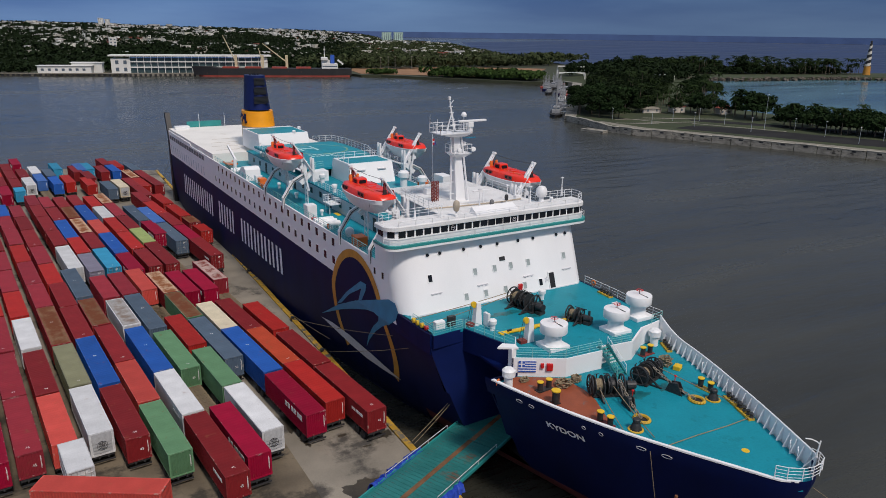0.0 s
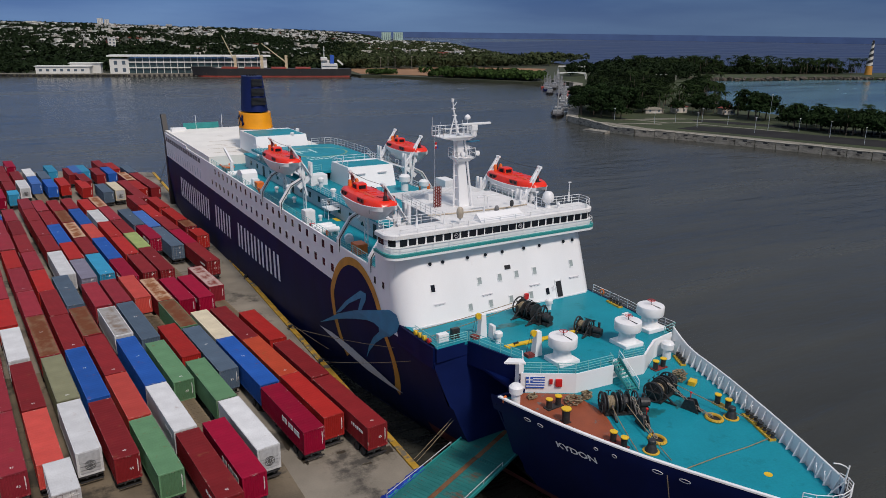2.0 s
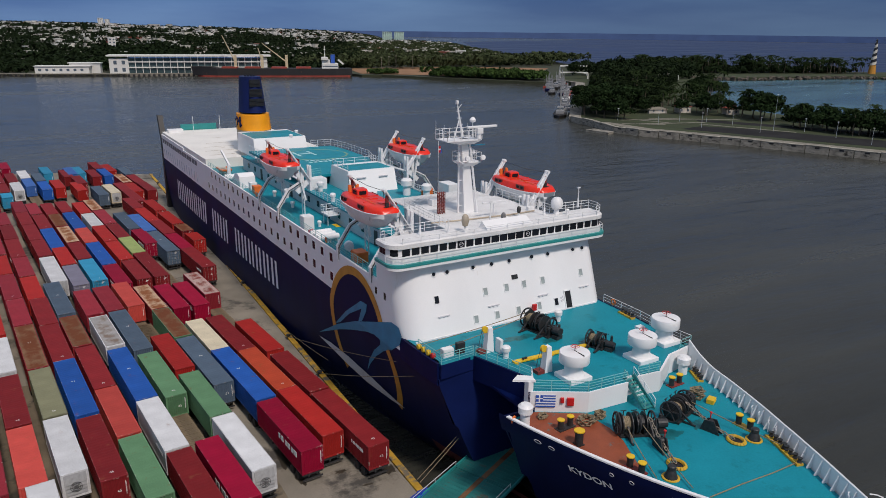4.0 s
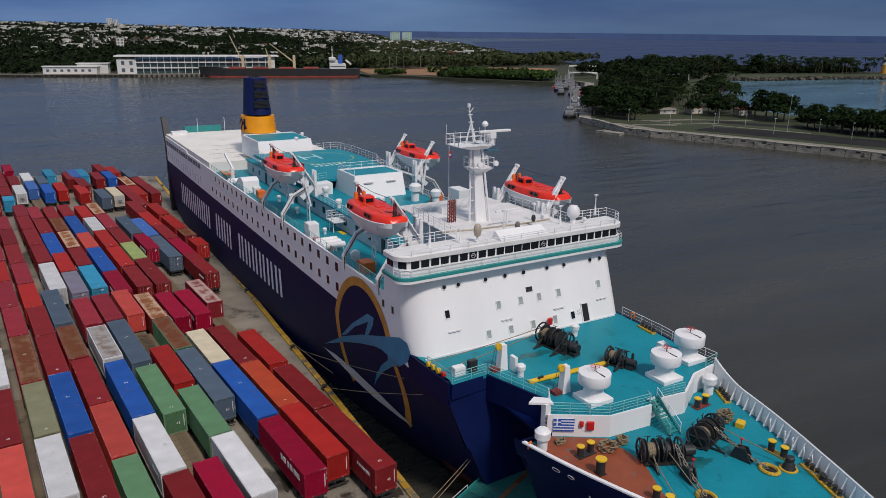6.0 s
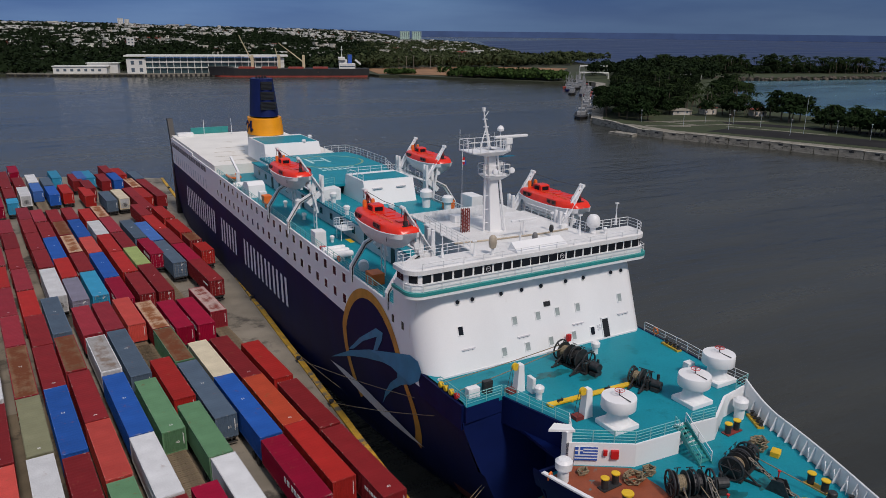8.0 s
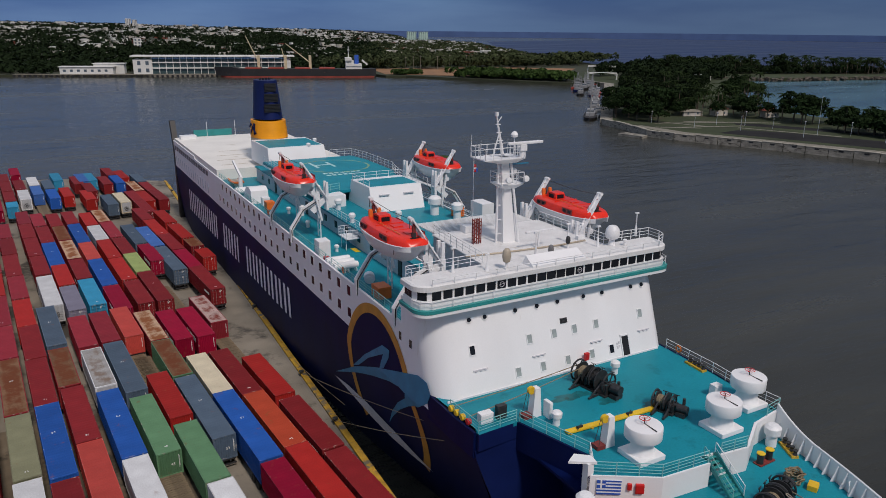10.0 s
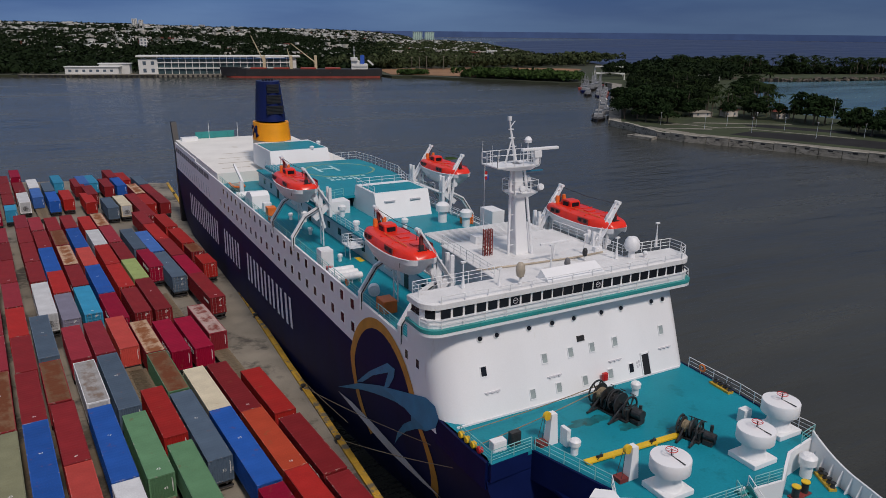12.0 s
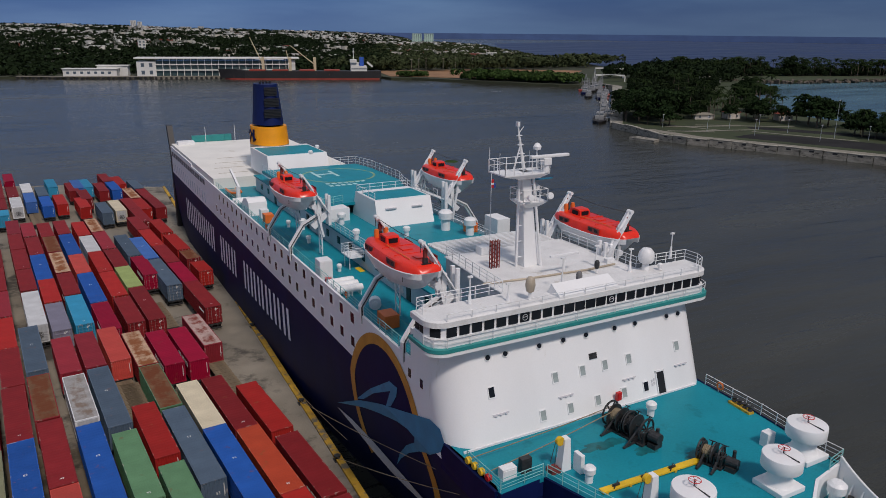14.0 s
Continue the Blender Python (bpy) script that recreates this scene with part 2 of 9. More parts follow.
M_GREENBLDG = mat("pale_green_walls", (0.42, 0.58, 0.5), 0.8, var=0.1)
M_TERMWHITE = mat("terminal_white", (0.66, 0.66, 0.63), 0.6, var=0.08, scale=0.1)
M_TERMGLASS = mat("terminal_glass", (0.05, 0.085, 0.09), 0.12, var=0.4, scale=0.1, bump=0.0)
M_CARGOBLACK = mat("cargo_hull_black", (0.014, 0.013, 0.014), 0.6, var=0.3, scale=0.1, stain=(0.1, 0.05, 0.035), stain_at=0.62, stain_scale=0.15)
M_CARGORED = mat("cargo_hull_red", (0.27, 0.04, 0.025), 0.65, var=0.25, scale=0.1)
M_CRANE = mat("crane_cream", (0.55, 0.46, 0.3), 0.6, var=0.15)
M_CAPYEL = mat("bright_yellow_paint", (0.72, 0.45, 0.02), 0.45, var=0.15)
M_REDBASE = mat("red_lead_paint", (0.2, 0.03, 0.025), 0.6, var=0.2)
M_GALVROPE = mat("salty_chain_steel", (0.28, 0.24, 0.19), 0.6, 0.3, var=0.3)
M_BRIGHTBLUE = mat("tarpaulin_blue", (0.012, 0.05, 0.36), 0.5, var=0.25, scale=2)


def water_material(name, rgb, rough, wave, dist):
    m = bpy.data.materials.new(name)
    m.use_nodes = True
    n, l = m.node_tree.nodes, m.node_tree.links
    b = n["Principled BSDF"]
    b.inputs["Roughness"].default_value, b.inputs["IOR"].default_value = rough, 1.5
    geo = n.new("ShaderNodeNewGeometry")
    mp = n.new("ShaderNodeMapping")
    mp.inputs["Rotation"].default_value = (0, 0, radians(-35))
    mp.inputs["Scale"].default_value = (0.22, 1.0, 1.0)
    l.new(geo.outputs["Position"], mp.inputs["Vector"])
    a = n.new("ShaderNodeTexNoise")
    a.inputs["Scale"].default_value, a.inputs["Detail"].default_value = 0.16, 6
    l.new(mp.outputs[0], a.inputs["Vector"])
    c = n.new("ShaderNodeTexNoise")
    c.inputs["Scale"].default_value, c.inputs["Detail"].default_value, c.inputs["Roughness"].default_value = 0.02, 7, 0.68
    l.new(mp.outputs[0], c.inputs["Vector"])
    e = n.new("ShaderNodeTexNoise")
    e.inputs["Scale"].default_value, e.inputs["Detail"].default_value = 1.1, 3
    l.new(mp.outputs[0], e.inputs["Vector"])
    add = n.new("ShaderNodeMath")
    add.operation = "MULTIPLY_ADD"
    add.inputs[1].default_value = 0.25
    l.new(e.outputs["Fac"], add.inputs[0])
    l.new(a.outputs["Fac"], add.inputs[2])
    bp = n.new("ShaderNodeBump")
    bp.inputs["Strength"].default_value, bp.inputs["Distance"].default_value = wave, dist
    l.new(add.outputs[0], bp.inputs["Height"])
    l.new(bp.outputs[0], b.inputs["Normal"])
    ramp = n.new("ShaderNodeMixRGB")
    ramp.inputs[1].default_value = (*[v * 0.62 for v in rgb], 1)
    ramp.inputs[2].default_value = (*[v * 1.4 for v in rgb], 1)
    mr = n.new("ShaderNodeMapRange")
    mr.inputs["From Min"].default_value, mr.inputs["From Max"].default_value = 0.35, 0.65
    l.new(c.outputs["Fac"], mr.inputs["Value"])
    l.new(mr.outputs[0], ramp.inputs[0])
    l.new(ramp.outputs[0], b.inputs["Base Color"])
    mr2 = n.new("ShaderNodeMapRange")
    mr2.inputs["From Min"].default_value, mr2.inputs["From Max"].default_value = 0.35, 0.65
    mr2.inputs["To Min"].default_value, mr2.inputs["To Max"].default_value = rough * 0.7, rough * 1.5
    l.new(c.outputs["Fac"], mr2.inputs["Value"])
    l.new(mr2.outputs[0], b.inputs["Roughness"])
    return m


M_WATER = water_material("river_water", (0.035, 0.036, 0.03), 0.2, 0.8, 0.8)
M_SEA = water_material("sea_water", (0.007, 0.027, 0.09), 0.5, 0.5, 0.8)
M_CABIN = mat("boat_cabin_paint", (0.26, 0.27, 0.28), 0.6, var=0.25, scale=0.3)
# sky reflection on far water is put into this paler blue
M_SEABACKDROP = mat("sea_backdrop_tone", (0.06, 0.115, 0.27), 0.8, var=0.12, scale=0.004, bump=0.0, fine=0.08, bscale=0.02)
M_LAGOON = water_material("lagoon_water", (0.05, 0.12, 0.15), 0.2, 0.4, 0.4)


# ---- building helpers ----
def box(bm, x0, x1, y0, y1, z0, z1, bevel=0.0):
    vs = [bm.verts.new(p) for p in ((x0, y0, z0), (x1, y0, z0), (x1, y1, z0), (x0, y1, z0), (x0, y0, z1), (x1, y0, z1), (x1, y1, z1), (x0, y1, z1))]
    fs = [bm.faces.new([vs[i] for i in q]) for q in ((3, 2, 1, 0), (4, 5, 6, 7), (0, 1, 5, 4), (1, 2, 6, 5), (2, 3, 7, 6), (3, 0, 4, 7))]
    if bevel:
        es = list({e for f in fs for e in f.edges})
        bmesh.ops.bevel(bm, geom=es, offset=bevel, segments=2, affect="EDGES", profile=0.6)
    return vs


def turned_box(bm, centre, size, rot):
    """A box of that size about its centre, turned by the matrix rot."""
    n = len(bm.verts)
    sx, sy, sz = (s / 2 for s in size)
    vs = box(bm, -sx, sx, -sy, sy, -sz, sz)
    for v in vs:
        v.co = rot @ v.co + Vector(centre)


def cyl(bm, p0, p1, r0, r1=None, seg=12, caps=True):
    p0, p1 = Vector(p0), Vector(p1)
    r1 = r0 if r1 is None else r1
    d = p1 - p0
    q = d.to_track_quat("Z", "Y").to_matrix()
    rings = []
    for p, r in ((p0, r0), (p1, r1)):
        rings.append([bm.verts.new(p + q @ Vector((r * math.cos(2 * math.pi * k / seg), r * math.sin(2 * math.pi * k / seg), 0))) for k in range(seg)])
    for k in range(seg):
        bm.faces.new((rings[0][k], rings[0][(k + 1) % seg], rings[1][(k + 1) % seg], rings[1][k]))
    if caps:
        bm.faces.new(rings[0][::-1])
        bm.faces.new(rings[1])


def tube(bm, pts, r, seg=6):
    """One bent pipe along the points."""
    pts = [Vector(p) for p in pts]
    rings = []
    side = None
    for k, p in enumerate(pts):
        d = (pts[min(k + 1, len(pts) - 1)] - pts[max(k - 1, 0)]).normalized()
        if side is None:
            side = d.orthogonal().normalized()
        side = (side - d * side.dot(d)).normalized()
        up = d.cross(side)
        rings.append([p + (side * math.cos(2 * math.pi * j / seg) + up * math.sin(2 * math.pi * j / seg)) * r for j in range(seg)])
    loft(bm, rings)


def lathe(bm, profile, centre=(0, 0, 0), seg=24):
    """A turned shape about the z axis: profile of (radius, z)."""
    cx, cy, cz = centre
    rings = [[bm.verts.new((cx + r * math.cos(2 * math.pi * k / seg), cy + r * math.sin(2 * math.pi * k / seg), cz + z)) for k in range(seg)] for r, z in profile]
    for a, b in zip(rings[:-1], rings[1:]):
        for k in range(seg):
            bm.faces.new((a[k], a[(k + 1) % seg], b[(k + 1) % seg], b[k]))
    bm.faces.new(rings[0][::-1])
    bm.faces.new(rings[-1])


def loft(bm, rings, closed=True, caps=True):
    vs = [[bm.verts.new(p) for p in ring] for ring in rings]
    n = len(vs[0])
    for a, b in zip(vs[:-1], vs[1:]):
        for k in range(n if closed else n - 1):
            bm.faces.new((a[k], a[(k + 1) % n], b[(k + 1) % n], b[k]))
    if caps and closed:
        bm.faces.new(vs[0][::-1])
        bm.faces.new(vs[-1])
    return vs


def prism(bm, outline, z0, z1):
    """An upright block over a plan outline."""
    lo = [bm.verts.new((x, y, z0)) for x, y in outline]
    hi = [bm.verts.new((x, y, z1)) for x, y in outline]
    n = len(outline)
    for k in range(n):
        bm.faces.new((lo[k], lo[(k + 1) % n], hi[(k + 1) % n], hi[k]))
    bm.faces.new(hi)
    bm.faces.new(lo[::-1])


def mesh_of(name, bm, material, smooth=False):
    bmesh.ops.recalc_face_normals(bm, faces=bm.faces)
    me = bpy.data.meshes.new(name)
    bm.to_mesh(me)
    bm.free()
    for m in material if isinstance(material, (list, tuple)) else [material]:
        me.materials.append(m)
    if smooth:
        me.polygons.foreach_set("use_smooth", [True] * len(me.polygons))
        me.set_sharp_from_angle(angle=radians(35))
    return me


def part(name, bm, material, parent=None, label="", smooth=False):
    me = bm if isinstance(bm, bpy.types.Mesh) else mesh_of(name, bm, material, smooth)
    ob = new(name, me)
    if parent:
        ob.parent = parent
    if label:
        ob["label"] = label
    return ob


def thing(name, label, category, m=None, group="", kind=""):
    ob = new(name)
    ob.empty_display_size = 0.2
    if m is not None:
        ob.matrix_basis = m
    return tagged(ob, label, category, group, kind)


def single(name, bm, material, label, category="", m=None, group="", kind="", smooth=False):
    ob = part(name, bm, material, None, "", smooth)
    if m is not None:
        ob.matrix_basis = m
    return tagged(ob, label, category, group, kind)


def B():
    return bmesh.new()


TEXTS = {}


def text_mesh(body, size, material, depth=0.0, bold=0.0):
    key = (body, size, material.name)
    if key not in TEXTS:
        cu = bpy.data.curves.new("lettering", "FONT")
        cu.body, cu.size, cu.align_x, cu.align_y, cu.extrude, cu.offset = body, size, "CENTER", "CENTER", depth, bold
        tmp = bpy.data.objects.new("lettering", cu)
        scene.collection.objects.link(tmp)
        bpy.context.view_layer.update()
        me = bpy.data.meshes.new_from_object(tmp.evaluated_get(bpy.context.evaluated_depsgraph_get()))
        bpy.data.objects.remove(tmp)
        me.materials.clear()
        me.materials.append(material)
        TEXTS[key] = me
    return TEXTS[key]


WATER = -0.6
QUAY = 2.0
LAND = 1.6


# ---- setting: water, quay, shores ----
def sheet(name, outline, z, material, label, kind="structure", skirt=3.0, cat="ground"):
    bm = B()
    prism(bm, outline, z - skirt, z)
    return single(name, bm, material, label, cat, kind=kind)


bm = B()
NR, NA = 26, 96
rad = [0.0] + [8 * (4700 / 8) ** (k / (NR - 1)) for k in range(NR)]
centre = bm.verts.new((0, 0, WATER))
prev = None
for r in rad[1:]:
    ring = [bm.verts.new((r * math.cos(2 * math.pi * k / NA), r * math.sin(2 * math.pi * k / NA), WATER)) for k in range(NA)]
    for k in range(NA):
        bm.faces.new((centre, ring[k], ring[(k + 1) % NA]) if prev is None else (prev[k], ring[k], ring[(k + 1) % NA], prev[(k + 1) % NA]))
    prev = ring
single("water", bm, M_WATER, "grey-brown river water with light ripples, out to the horizon", "water", kind="structure")

# open sea beyond the river mouth, then an upright backdrop wall up to the skyline
bm = B()
prism(bm, [(560, 610), (1000, 430), (1600, 250), (4450, -490), (3900, 2060), (3000, 3400), (1500, 2600), (900, 1500), (640, 900)], WATER - 0.5, WATER + 0.05)
single("sea", bm, M_SEA, "blue open sea beyond the river mouth", "sea", kind="structure")
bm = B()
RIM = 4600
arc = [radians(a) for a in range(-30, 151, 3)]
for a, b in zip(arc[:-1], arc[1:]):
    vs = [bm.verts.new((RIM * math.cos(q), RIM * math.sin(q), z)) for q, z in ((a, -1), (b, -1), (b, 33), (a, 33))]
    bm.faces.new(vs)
single("sea_backdrop", bm, M_SEABACKDROP, "upright backdrop wall coloured as far blue sea up to the skyline", "sea", kind="structure")

# container quay, its edge kerb and fenders
QX = -15.8
bm = B()
prism(bm, [(-300, -160), (QX, -160), (QX, 212), (-40, 226), (-60, 233), (-300, 244)], -6, QUAY)
single("quay", bm, M_CONCRETE, "stained grey concrete quay apron", "quay", kind="structure")
bm = B()
prism(bm, [(-120, -40), (-27.6, -40), (-28.1, 22), (-28.3, 34), (-29.6, 46), (-33, 70), (-120, 70)], QUAY - 0.2, QUAY + 0.006)
single("old_slab", bm, M_OLDSLAB, "older brown stained concrete of the yard", "ground", kind="structure")
kerb = thing("quay_kerb", "worn yellow painted kerb along the quay edge", "kerb", kind="structure")
for k in range(62):
    y0 = -160 + 6 * k
    bm = B()
    box(bm, QX - 0.75, QX + 0.02, y0 + 0.02, y0 + 5.97, QUAY - 0.1, QUAY + 0.22 + 0.02 * ((k * 7) % 3), 0.05)
    part("kerb_block", bm, M_KERB, kerb)
bm = B()
prism(bm, [(QX + 0.01, -160), (QX + 0.12, -160), (QX + 0.12, 212), (QX + 0.01, 212)], -3, QUAY - 0.15)
single("quay_wall", bm, M_QUAYWALL, "dark weathered wall of the quay above the water", "quay wall", kind="structure")

# far bank on the north side
sheet("far_bank", [(-2600, 1560), (-81, 796), (-25, 772), (37, 754), (99, 746), (175, 728), (248, 700), (250, 673), (269, 666), (290, 631), (300, 614), (327, 574), (353, 533), (372, 522), (425, 600), (600, 760), (660, 900), (900, 1480), (1180, 2100), (1240, 2900), (-2600, 2900)], LAND, M_LAND, "scrubby far river bank with trees and houses")
sheet("earth_strip", [(256, 690), (290, 664), (345, 604), (400, 590), (520, 720), (420, 790), (280, 790)], LAND + 0.25, M_EARTH, "strip of bare reddish earth on the far bank")
# marina quay and park on the east side
sheet("park", [(209, 284), (206, 262), (200, 240), (203, 226), (216, 200), (229, 168), (245, 125), (300, 20), (420, -160), (520, -160), (390, 60), (335, 160), (328, 225), (335, 300), (420, 380), (520, 470), (660, 640), (600, 760), (425, 600), (395, 560), (386, 496)], LAND + 0.4, M_GRASS, "riverside park with lawns and paths")
sheet("spit", [(545, 520), (600, 490), (720, 474), (800, 434), (900, 380), (1150, 250), (1180, 330), (900, 480), (760, 560), (600, 650), (540, 600)], LAND + 1.0, M_GRASS, "grassy spit of land in front of the sea")
sheet("lagoon", [(330, 150), (560, -120), (1100, 200), (800, 440), (720, 480), (600, 495), (545, 525), (500, 460), (400, 370), (332, 300)], WATER + 0.04, M_LAGOON, "pale blue-green lagoon between park and spit", skirt=0.5, cat="water")

# ---- the ferry ----
SHIP = Matrix.Translation((-1.1, 32.0, 0)) @ pose(0, 0, 0, 0, 0, 1.7) @ Matrix.Translation((0, -42.4, 0))
HB, LS = 13.3, 176.0
FDECK, UDECK, PAINT, RAIL, BD = 13.35, 15.4, 14.9, 20.3, 19.5


STEM = 1.7      # foremost point of the deck


def stem_y(s):
    """Where the raked stem stands: s from the water to the deck."""
    return STEM + 7.3 * (1 - max(s, 0)) ** 1.2


def skew(sy):
    """The bow leans a little to port of the centre line."""
    return 0.15 * min(1.0, max(0.0, (40 - sy) / 12)) + 0.4 * min(1.0, max(0.0, (14 - sy) / 10))


def hb_at(u, s):
    """Half breadth of the bow: u from stem to midships, s from the water to the deck."""
    low = 7.5 * u ** 1.25
    v = (4.2 + 42.8 * u) / 47
    nose = 1 - (1 - min(1.0, 43.3 * u / 1.6)) ** 2       # blunt round stem at the deck
    high = HB * (1 - (1 - v) ** 2.3) ** 1.26 * math.sqrt(max(0.0, nose))
    k = max(0.0, s) ** 0.7
    return low * (1 - k) + high * k


def bow_point(u, z, side):
    s = min(1.0, (z - WATER) / (FDECK - WATER))
    y = stem_y(s) + (45 - stem_y(s)) * u
    return Vector((side * hb_at(u, s) + skew(y), y, z))


def deck_hb(sy):
    return hb_at(min(1.0, max(0.0, (sy - STEM) / (45 - STEM))), 1.0)


def star_x(sy):
    return skew(sy) - deck_hb(sy)


def port_hb(sy):
    return deck_hb(sy) + skew(sy)


ferry = thing("ferry", "large moored car ferry, navy hull, white superstructure, teal decks", "ferry", SHIP)
ZL = [-3.0, -0.6, 0.6, 2.0, 3.5, 5.0, 6.5, 8.0, 9.5, 11.0, 12.2, 13.5]
US = [0.0, 0.002, 0.006, 0.012] + [k / 45 for k in range(1, 46)]
NU = len(US) - 1
OPEN0, OPEN1, OPENZ = 28.4, 37.3, 2.0
for side, nm in ((-1, "bow_shell"), (1, "bow_shell")):
    bm = B()
    zs = ZL + ([14.0] if side < 0 else [14.2])
    grid = [[bm.verts.new(bow_point(US[k], z, side)) for k in range(NU + 1)] for z in zs]
    for i in range(len(zs) - 1):
        for k in range(NU):
            mid = (grid[i][k].co + grid[i + 1][k + 1].co) / 2
            if side < 0 and OPEN0 < mid.y < OPEN1 and mid.z > OPENZ:
                continue
            bm.faces.new((grid[i][k], grid[i][k + 1], grid[i + 1][k + 1], grid[i + 1][k]))
    bmesh.ops.remove_doubles(bm, verts=bm.verts, dist=0.001)
    for f in bm.faces:
        f.material_index = 1 if f.calc_center_median().z < 2.0 else 0
    part(nm, bm, (M_NAVY, M_RED_BOOT), ferry, "navy painted flared bow plating", smooth=True)
# side plating aft of the bow, blue below and white above
for side in (-1, 1):
    bm = B()
    ys = [45, 48, 51, 54, 57, 60, 64, 68, 73, 80, 88, 98, 110, 125, 140, 160, 170, LS]
    zs = ZL[:-1] + [13.5, PAINT]
    def aft_hb(y, z):
        s = min(1.0, max(0.0, (z - WATER) / (FDECK - WATER)))
        low = 13.4 - 5.9 * math.exp(-(y - 45) / 24)
        k = s ** 0.7
        h = low * (1 - k) + HB * k
        if y > 160:
            h -= (y - 160) / 16 * 1.6 * (1 - s) ** 1.5
        return h
    grid = [[bm.verts.new((side * aft_hb(y, z), y, z)) for y in ys] for z in zs]
    for i in range(len(zs) - 1):
        for k in range(len(ys) - 1):
            bm.faces.new((grid[i][k], grid[i][k + 1], grid[i + 1][k + 1], grid[i + 1][k]))
    part("hull_side", bm, M_NAVY, ferry, "navy painted hull side", smooth=True)
    bm = B()
    x0, x1 = (-HB, -HB + 0.25) if side < 0 else (HB - 0.25, HB)
    box(bm, x0, x1, 47.4, 150, PAINT, RAIL)
    part("upper_shell", bm, M_WHITE, ferry, "white painted upper hull side")
    bm = B()
    box(bm, x0, x1, 150, LS, PAINT, RAIL + 0.5)
    part("stern_shell", bm, M_WHITE, ferry, "white painted side round the stern")
# opening in the starboard bow for the side ramp: inner walls and floor
bm = B()
box(bm, -3.6, -3.3, OPEN0 - 0.4, OPEN1 + 0.6, OPENZ, UDECK - 0.5)
part("recess_wall", bm, M_NAVY, ferry)
bm = B()
box(bm, -5.4, 4.0, OPEN0, OPEN1, OPENZ - 0.3, OPENZ)
part("recess_floor", bm, M_BLACK, ferry)
# bulkheads fore and aft of the opening, cut to the hull's own section
for yb, yt, m, lab in ((OPEN1 - 0.05, OPEN1 + 0.2, M_ROYAL, "royal blue bulkhead in the bow opening"), (OPEN0 - 0.25, OPEN0 + 0.02, M_NAVY, "navy bulkhead in the bow opening")):
    bm = B()
    edge = []
    for k in range(19):
        z = OPENZ + (FDECK + 0.4 - OPENZ) * k / 18
        s_ = min(1.0, (z - WATER) / (FDECK - WATER))
        y0_ = stem_y(s_)
        edge.append((skew(yb) - hb_at((yb - y0_) / (45 - y0_), s_) + 0.02, z))
    lo = [bm.verts.new((x, yb, z)) for x, z in edge] + [bm.verts.new((-3.3, yb, edge[-1][1])), bm.verts.new((-3.3, yb, OPENZ))]
    hi = [bm.verts.new((v.co.x, yt, v.co.z)) for v in lo]
    bm.faces.new(lo)
    bm.faces.new(hi[::-1])
    for k in range(len(lo)):
        bm.faces.new((lo[k], lo[(k + 1) % len(lo)], hi[(k + 1) % len(lo)], hi[k]))
    part("bow_bulkhead", bm, m, ferry, lab)
bm = B()
prism(bm, [(-8.95, OPEN1 - 0.05), (-6.95, 30.5), (-8.75, OPEN0), (-8.5, OPEN0), (-6.7, 30.5), (-8.7, OPEN1 - 0.05)], FDECK - 0.6, UDECK - 0.02)
part("recess_fascia", bm, M_NAVY, ferry)
bm = B()
box(bm, -8.3, -3.3, OPEN0, OPEN1 - 0.05, FDECK - 0.6, FDECK - 0.35)
part("recess_ceiling", bm, M_NAVY, ferry)
bm = B()
prism(bm, [(-12.85, 36.95), (-8.85, 37.25), (-8.85, 37.75), (-12.8, 37.6)], FDECK + 0.5, UDECK - 0.02)
part("deck_fascia", bm, M_ROYAL, ferry)

# decks
bm = B()
deck_ys = [1.9, 2.05, 2.3, 2.6, 3.0, 3.4] + [k * 0.75 for k in range(5, 39)]
ol = [(star_x(y) + 0.25, y) for y in deck_ys] + [(port_hb(y) - 0.25, y) for y in reversed(deck_ys)]
prism(bm, ol, FDECK - 0.3, FDECK)
part("forecastle_deck", bm, M_TEAL, ferry, "teal painted forecastle deck")
bm = B()
prism(bm, [(-10.9, 27.7), (-10.2, 25.2), (-9.5, 22.6), (-8.4, 18.9), (-7.6, 16.6), (-6.2, 16.7), (-5.3, 18.8), (-4.5, 20.5), (-4.1, 22.5), (-4.3, 25.6), (-8.2, 28.1)], FDECK, FDECK + 0.012)
part("primed_patch", bm, M_ORANGEDECK, ferry, "red primer patch on the teal deck")
bm = B()
prism(bm, [(-8.45, 28.5), (-3.9, 25.75), (0.6, 25.45), (0.6, 26.3), (2.1, 26.3), (2.1, 25.8), (4.9, 25.5), (8.5, 27.7), (12.2, 28.35), (port_hb(33) - 0.1, 33), (port_hb(38) - 0.1, 38), (HB - 0.3, 44), (-HB + 0.2, 44), (-12.8, 37.0), (-8.75, 37.25), (-6.75, 30.5)], UDECK - 0.35, UDECK)
part("upper_foredeck", bm, M_TEAL, ferry, "teal painted upper foredeck")
bm = B()
side_ys = [28.2, 30, 32, 34, 36, 38, 40, 42.5, 45]
prism(bm, [(port_hb(y), y) for y in side_ys] + [(port_hb(y) - 0.25, y) for y in reversed(side_ys)], FDECK - 0.2, UDECK)
part("side_plating", bm, M_NAVY, ferry)
bm = B()
prism(bm, [(-HB, 45), (-HB + 0.3, 45), (-12.6, 38), (-12.75, 37.4), (star_x(37.4) - 0.05, 37.4), (star_x(40) - 0.03, 40)], FDECK - 0.3, UDECK)
part("side_plating", bm, M_NAVY, ferry)
